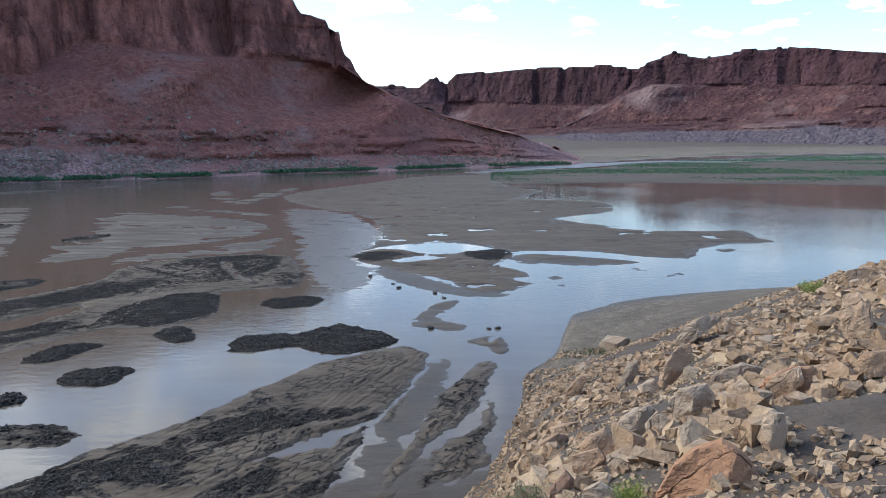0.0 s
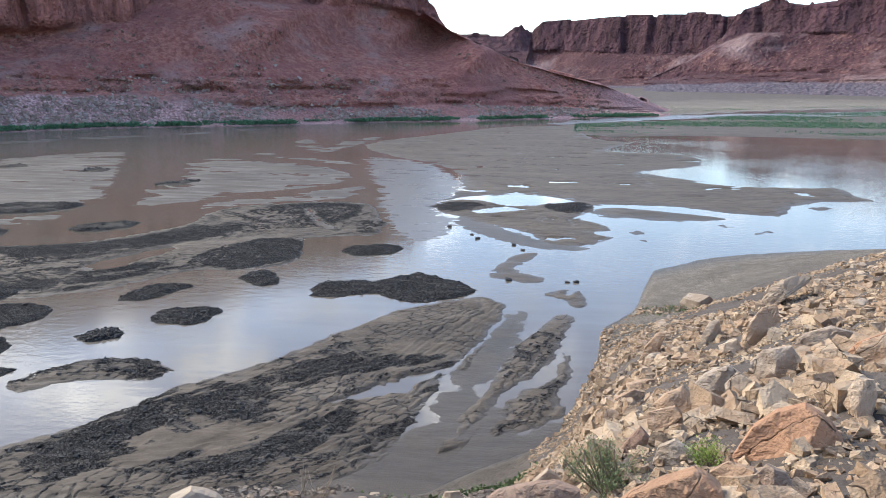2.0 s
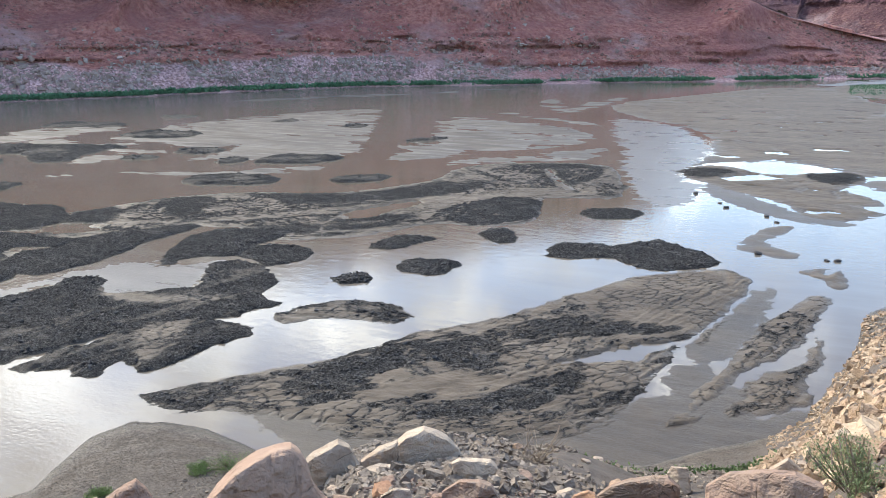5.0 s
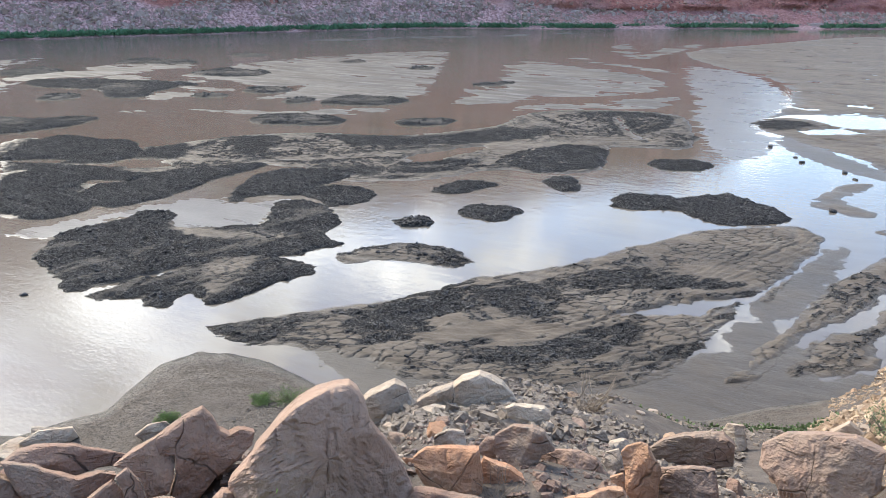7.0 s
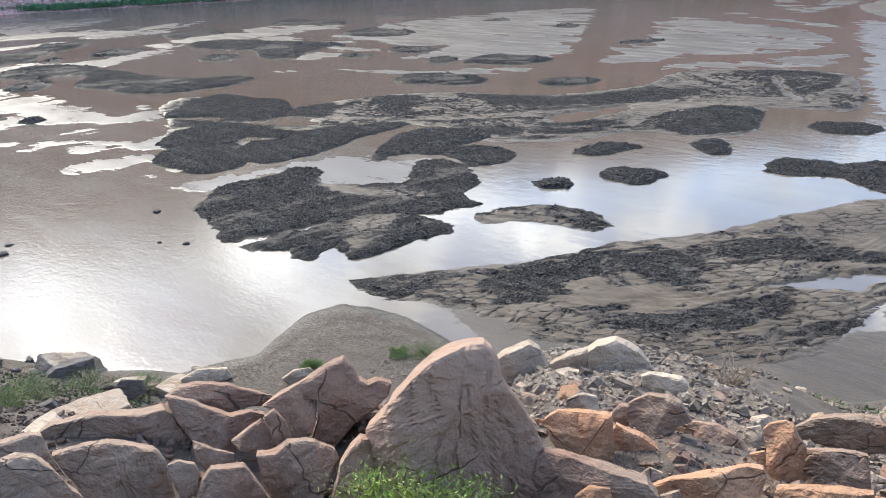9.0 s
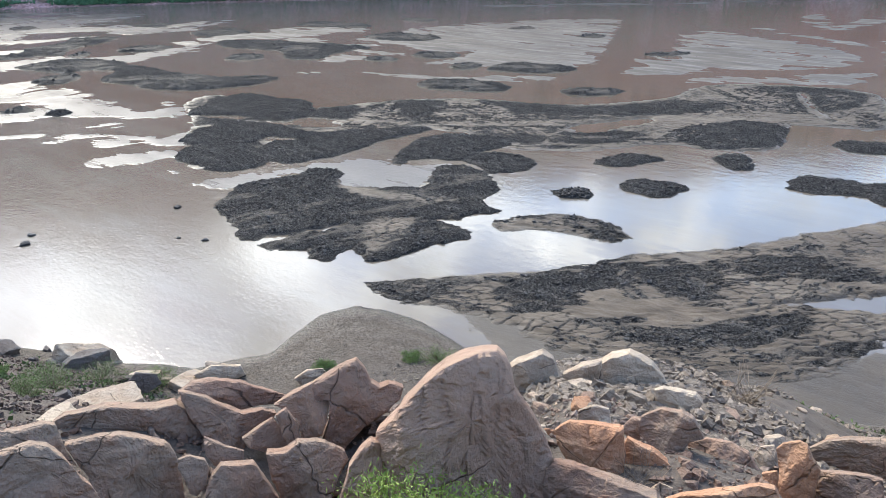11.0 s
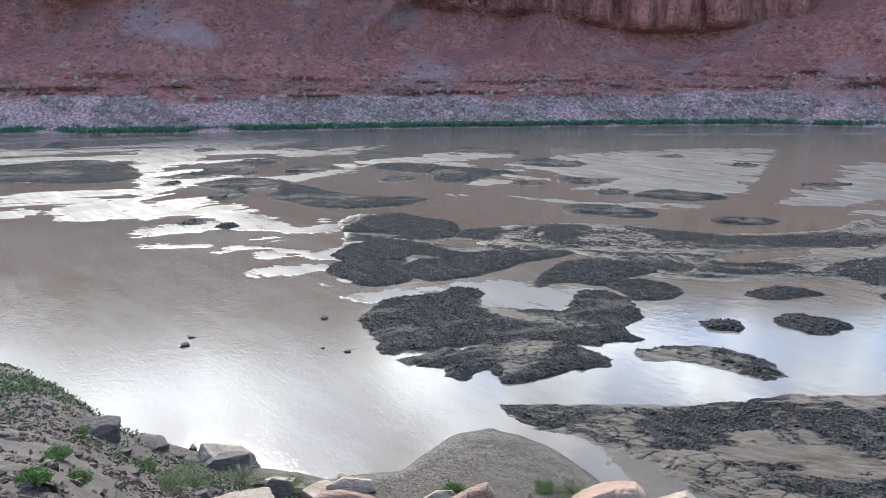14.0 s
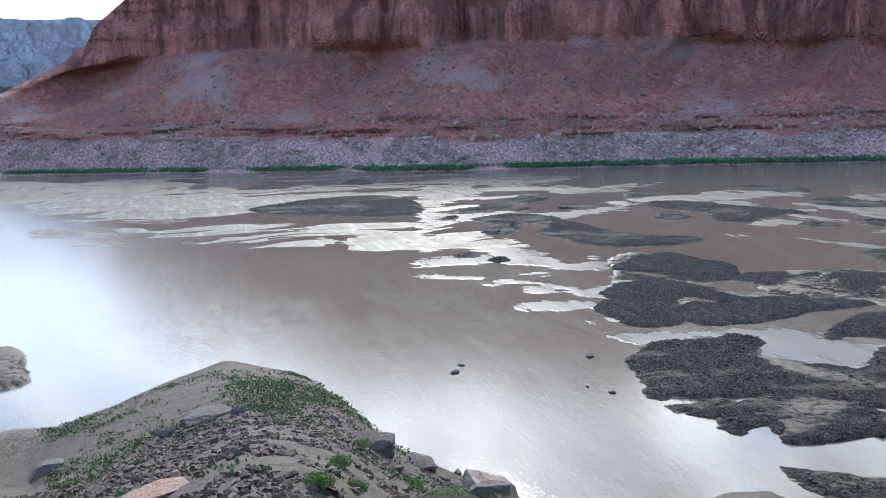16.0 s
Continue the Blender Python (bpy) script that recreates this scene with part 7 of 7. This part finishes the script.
great_rock(-23.75, -0.47, 0.70, 0.40, "block", BROWN_ROCK, 575, 35, "grey-brown sandstone block on the silt slope")
great_rock(-30.33, -2.70, 0.85, 0.56, "block", BROWN_ROCK, 576, -25, "grey-brown sandstone block on the silt slope")
great_rock(-41.11, -6.31, 1.34, 0.67, "slab", BROWN_ROCK, 577, 0, "flat grey-brown stone on the silt slope")
great_rock(-14.69, -0.54, 1.05, 0.53, "slab", RED_ROCK, 578, 20, "flat red sandstone slab among boulders")
great_rock(-11.84, 1.80, 0.38, 0.24, "slab", BROWN_ROCK, 579, 35, "flat grey-brown stone on the silt slope")
great_rock(-11.86, 2.07, 0.34, 0.21, "block", BROWN_ROCK, 580, -25, "grey-brown sandstone block on the silt slope")

# ---- rubble on the far canyon wall ----


def wall_spots(n, az0, az1, p0, p1, seed, clump=0.0):
    rs = np.random.RandomState(seed)
    az = rs.uniform(az0, az1, n)
    part_no = rs.uniform(p0, p1, n)
    rows = np.linspace(p0, p1, 150)
    pick = np.argmin(np.abs(part_no[:, None] - rows[None]), 1)
    r, z = np.zeros(n), np.zeros(n)
    for i, p in enumerate(rows):
        at = pick == i
        r[at], z[at] = wall_at(az[at], p)
    x, y = polar(az, r)
    keep = (fbm(az / 2.2, part_no * 1.5, 4, seed) > clump) & (z > 0.3)
    return np.stack([x, y, z], 1)[keep], rs


def far_rubble():
    spots, rs = wall_spots(15000, -8, 106, 0.95, 2.0, 31, -0.12)
    heap("shore_rubble", "bleached grey boulders along the old waterline", spots, 0.4 * 5.5 ** (rs.uniform(0, 1, len(spots)) ** 2.2), FAR_RUBBLE, 31, 0.75)
    spots, rs = wall_spots(12000, -6, 104, 2.1, 3.95, 32, -0.05)
    heap("scree", "red sandstone blocks scattered down the scree slope", spots, 0.4 * 4.5 ** (rs.uniform(0, 1, len(spots)) ** 2.6), RED_RUBBLE, 32, 0.8)
    spots, rs = wall_spots(1500, 10, 104, 2.0, 3.2, 33, 0.1)
    heap("scree", "pale fallen blocks below the red cliff", spots, 0.6 * 4.0 ** (rs.uniform(0, 1, len(spots)) ** 2.4), FAR_RUBBLE, 33, 0.8)


far_rubble()

# ---- plants ----


def leaf_cloud(points, size, seed, aspect=3.2):
    """Small leaf blades at many points, as vertices and quads."""
    rs = np.random.RandomState(seed)
    n = len(points)
    d = rs.normal(0, 1, (n, 3))
    d[:, 2] = np.abs(d[:, 2]) + 0.4
    d /= np.linalg.norm(d, axis=1)[:, None]
    s = np.cross(d, rs.normal(0, 1, (n, 3)))
    s /= np.linalg.norm(s, axis=1)[:, None] + 1e-9
    k = size * rs.uniform(0.6, 1.3, n)[:, None]
    p = np.asarray(points)
    V = np.stack([p - s * k * 0.15, p + d * k * 0.5 - s * k * 0.5 / aspect, p + d * k, p + d * k * 0.5 + s * k * 0.5 / aspect], 1)
    return V.reshape(-1, 3), np.arange(4 * n).reshape(-1, 4)


def tube_net(paths, r0, r1):
    """Thin four-sided stems along the given paths."""
    V, F = [], []
    for path in paths:
        n = len(path)
        for i, p in enumerate(path):
            r = r0 + (r1 - r0) * i / (n - 1)
            base = len(V)
            for a in range(4):
                V.append((p[0] + r * math.cos(a * 1.571), p[1] + r * math.sin(a * 1.571), p[2]))
            if i:
                for a in range(4):
                    F.append((base - 4 + a, base - 4 + (a + 1) % 4, base + (a + 1) % 4, base + a))
    return V, F


def part(name, verts, faces, material, parent, label=""):
    me = mesh_of(name, verts, faces, False)
    me.materials.append(material)
    ob = new(name, me)
    ob.parent = parent
    return tagged(ob, label)


def shrub(x, y, w, tall, label, seed, leaf=LEAF, leaves=900, stems=26, size=0.05, name="shrub"):
    rnd = random.Random(seed)
    root = new(name)
    root.location = (x, y, ground_at(x, y) - 0.03)
    paths, spots = [], []
    for _ in range(stems):
        a, out = rnd.uniform(0, 6.3), w * 0.5 * rnd.random() ** 0.6
        h = tall * rnd.uniform(0.55, 1.0) * (1 - 0.35 * (out / (w * 0.5)) ** 2)
        p0 = Vector((math.cos(a) * out * 0.3, math.sin(a) * out * 0.3, 0))
        p3 = Vector((math.cos(a) * out, math.sin(a) * out, h))
        bend = Vector((rnd.gauss(0, 0.06), rnd.gauss(0, 0.06), 0)) * w
        path = [p0.lerp(p3, u) + bend * math.sin(3.14 * u) for u in (0, 0.3, 0.6, 0.85, 1)]
        paths.append(path)
        for _ in range(leaves // stems):
            u = rnd.uniform(0.3, 1.05)
            spots.append(tuple(p0.lerp(p3, u) + bend * math.sin(3.14 * u) + Vector((rnd.gauss(0, 1), rnd.gauss(0, 1), rnd.gauss(0, 0.7))) * w * 0.045))
    V, F = tube_net(paths, 0.012 * w, 0.004 * w)
    part("branchwork", V, F, TWIG, root, "thin woody brown stems")
    V, F = leaf_cloud(spots, size, seed)
    part("foliage", V, F, leaf, root, "narrow green leaves")
    return tagged(root, label, "shrub", "shrubs on the bank")


def dry_brush(x, y, w, tall, label, seed, name="dry_brush"):
    rnd = random.Random(seed)
    paths = []
    for _ in range(42):
        a = rnd.uniform(0, 6.3)
        p = Vector((rnd.gauss(0, 0.08), rnd.gauss(0, 0.08), 0)) * w
        way = Vector((math.cos(a), math.sin(a), rnd.uniform(0.2, 1.3) * tall / w * 2)).normalized()
        path = [p.copy()]
        for _ in range(4):
            way = (way + Vector((rnd.gauss(0, 0.25), rnd.gauss(0, 0.25), rnd.gauss(0, 0.15)))).normalized()
            p = p + way * w * 0.13
            path.append(p.copy())
        paths.append(path)
    root = new(name)
    root.location = (x, y, ground_at(x, y) - 0.02)
    for path in paths:
        V, F = tube_net([path], 0.006 * w, 0.002 * w)
        part("twig", V, F, TWIG, root)
    return tagged(root, label, "dry brush")


shrub(-2.48, 2.72, 1.15, 0.45, "bright green leafy shrub growing between pink boulders", 1, leaves=9000, stems=70, size=0.034)
shrub(0.80, 6.2, 0.85, 0.45, "grey-green shrub among tan rubble", 2, leaves=4500, stems=44, size=0.026, leaf=SAGE)
shrub(1.52, 5.9, 0.4, 0.26, "small yellow-green shrub among tan rubble", 3, leaves=1500, stems=24, size=0.024)
shrub(15.3, 31.9, 1.3, 0.7, "green shrub on the crest of the rocks", 4, leaves=900, size=0.1)
for i, (x, y, w) in enumerate(((-19.7, 23.3, 2.2), (-23.0, 19.4, 1.1), (-20.6, 22.4, 1.2), (-27.3, 9.9, 2.4), (-28.8, 12.4, 2.6), (-27.9, 14.3, 2.2), (-26.2, 8.6, 1.8), (-29.8, 10.6, 2.0), (-11.9, 2.0, 0.5),
                               (-17.2, 3.4, 0.6), (-30.6, 9.3, 1.0), (-32.0, 7.3, 1.0), (-14.2, 3.1, 0.5))):
    shrub(x, y, w, 0.32 * w ** 0.6, "low green weed clump on the silt slope", 20 + i, leaves=3200, stems=60, size=0.06, leaf=GRASS, name="weed_clump")
dry_brush(-4.1, 14.2, 1.8, 0.9, "bare grey twiggy brush between boulders", 51)
dry_brush(-9.1, 19.4, 1.2, 0.5, "bare grey twiggy brush in rubble", 52)
dry_brush(-1.9, 4.4, 0.5, 0.2, "dark dry sticks caught between boulders", 53, "driftwood")
dry_brush(-2.36, 4.29, 0.4, 0.3, "dark dry sticks caught between boulders", 54, "driftwood")


def green_cover(name, label, spots, size, seed, per=5, leaf=REED, rise=0.5):
    rs = np.random.RandomState(seed)
    p = np.repeat(spots, per, 0)
    p = p + rs.normal(0, 1, p.shape) * np.array([1, 1, 0.0]) * np.repeat(size, per)[:, None] * 0.8
    p[:, 2] += rs.uniform(-0.1, rise, len(p)) * np.repeat(size, per) * 0.6
    V, F = leaf_cloud(p, 1.0, seed, 1.5)
    c = np.repeat(p, 4, 0)
    V = c + (V - c) * np.repeat(np.repeat(size, per), 4)[:, None]
    me = mesh_of(name, V, F, False)
    return placed(name, me, leaf, label, "vegetation", kind="stuff")


def shore_green():
    spots, rs = wall_spots(14000, -9, 107, 0.2, 0.9, 41, -0.25)
    green_cover("shore_grass", "dark green reeds and willow along the far waterline", spots, rs.uniform(0.5, 1.3, len(spots)), 41)
    # the silt bar between the still pool and the river
    rs = np.random.RandomState(42)
    az, r = rs.uniform(-34, -3.5, 60000), rs.uniform(262, 680, 60000)
    x, y = polar(az, r)
    top = far_shore(az) - 60
    patch = fbm(x / 60, y / 22, 4, 43)
    patch = patch + rs.normal(0, 0.1, len(x))
    keep = (patch > 0.05) & (r < top) & (r > 275) | ((patch > 0.18) & (r > far_shore(az) + 25))
    spots = np.stack([x, y, np.full(len(x), 0.45)], 1)[keep]
    green_cover("bar_grass", "green grass and low willow on the silt bar", spots, rs.uniform(0.2, 0.6, len(spots)), 42, 4)
    rs = np.random.RandomState(44)
    for n, az0, az1, r0, r1, seed, cut in ((10000, 73, 99, 30, 52, 44, -0.02), (1500, 70, 84, 28, 40, 49, 0.15), (700, 62, 78, 27, 33, 45, 0.1), (2600, -2, 36, 25, 30, 46, 0.05), (260, -14, -9, 56, 62, 47, 0.1), (700, 70, 100, 12, 30, 48, 0.3)):
        spots, q = bank_spots(n, az0, az1, r0, r1, seed)
        keep = fbm(spots[:, 0] / 4, spots[:, 1] / 4, 3, seed) + q.normal(0, 0.26, len(spots)) > cut + 0.06
        spots = spots[keep]
        green_cover("weeds", "short green weeds sprouting on damp silt", spots, q.uniform(0.04, 0.15, len(spots)), seed, 6, WEED, 0.8)


shore_green()
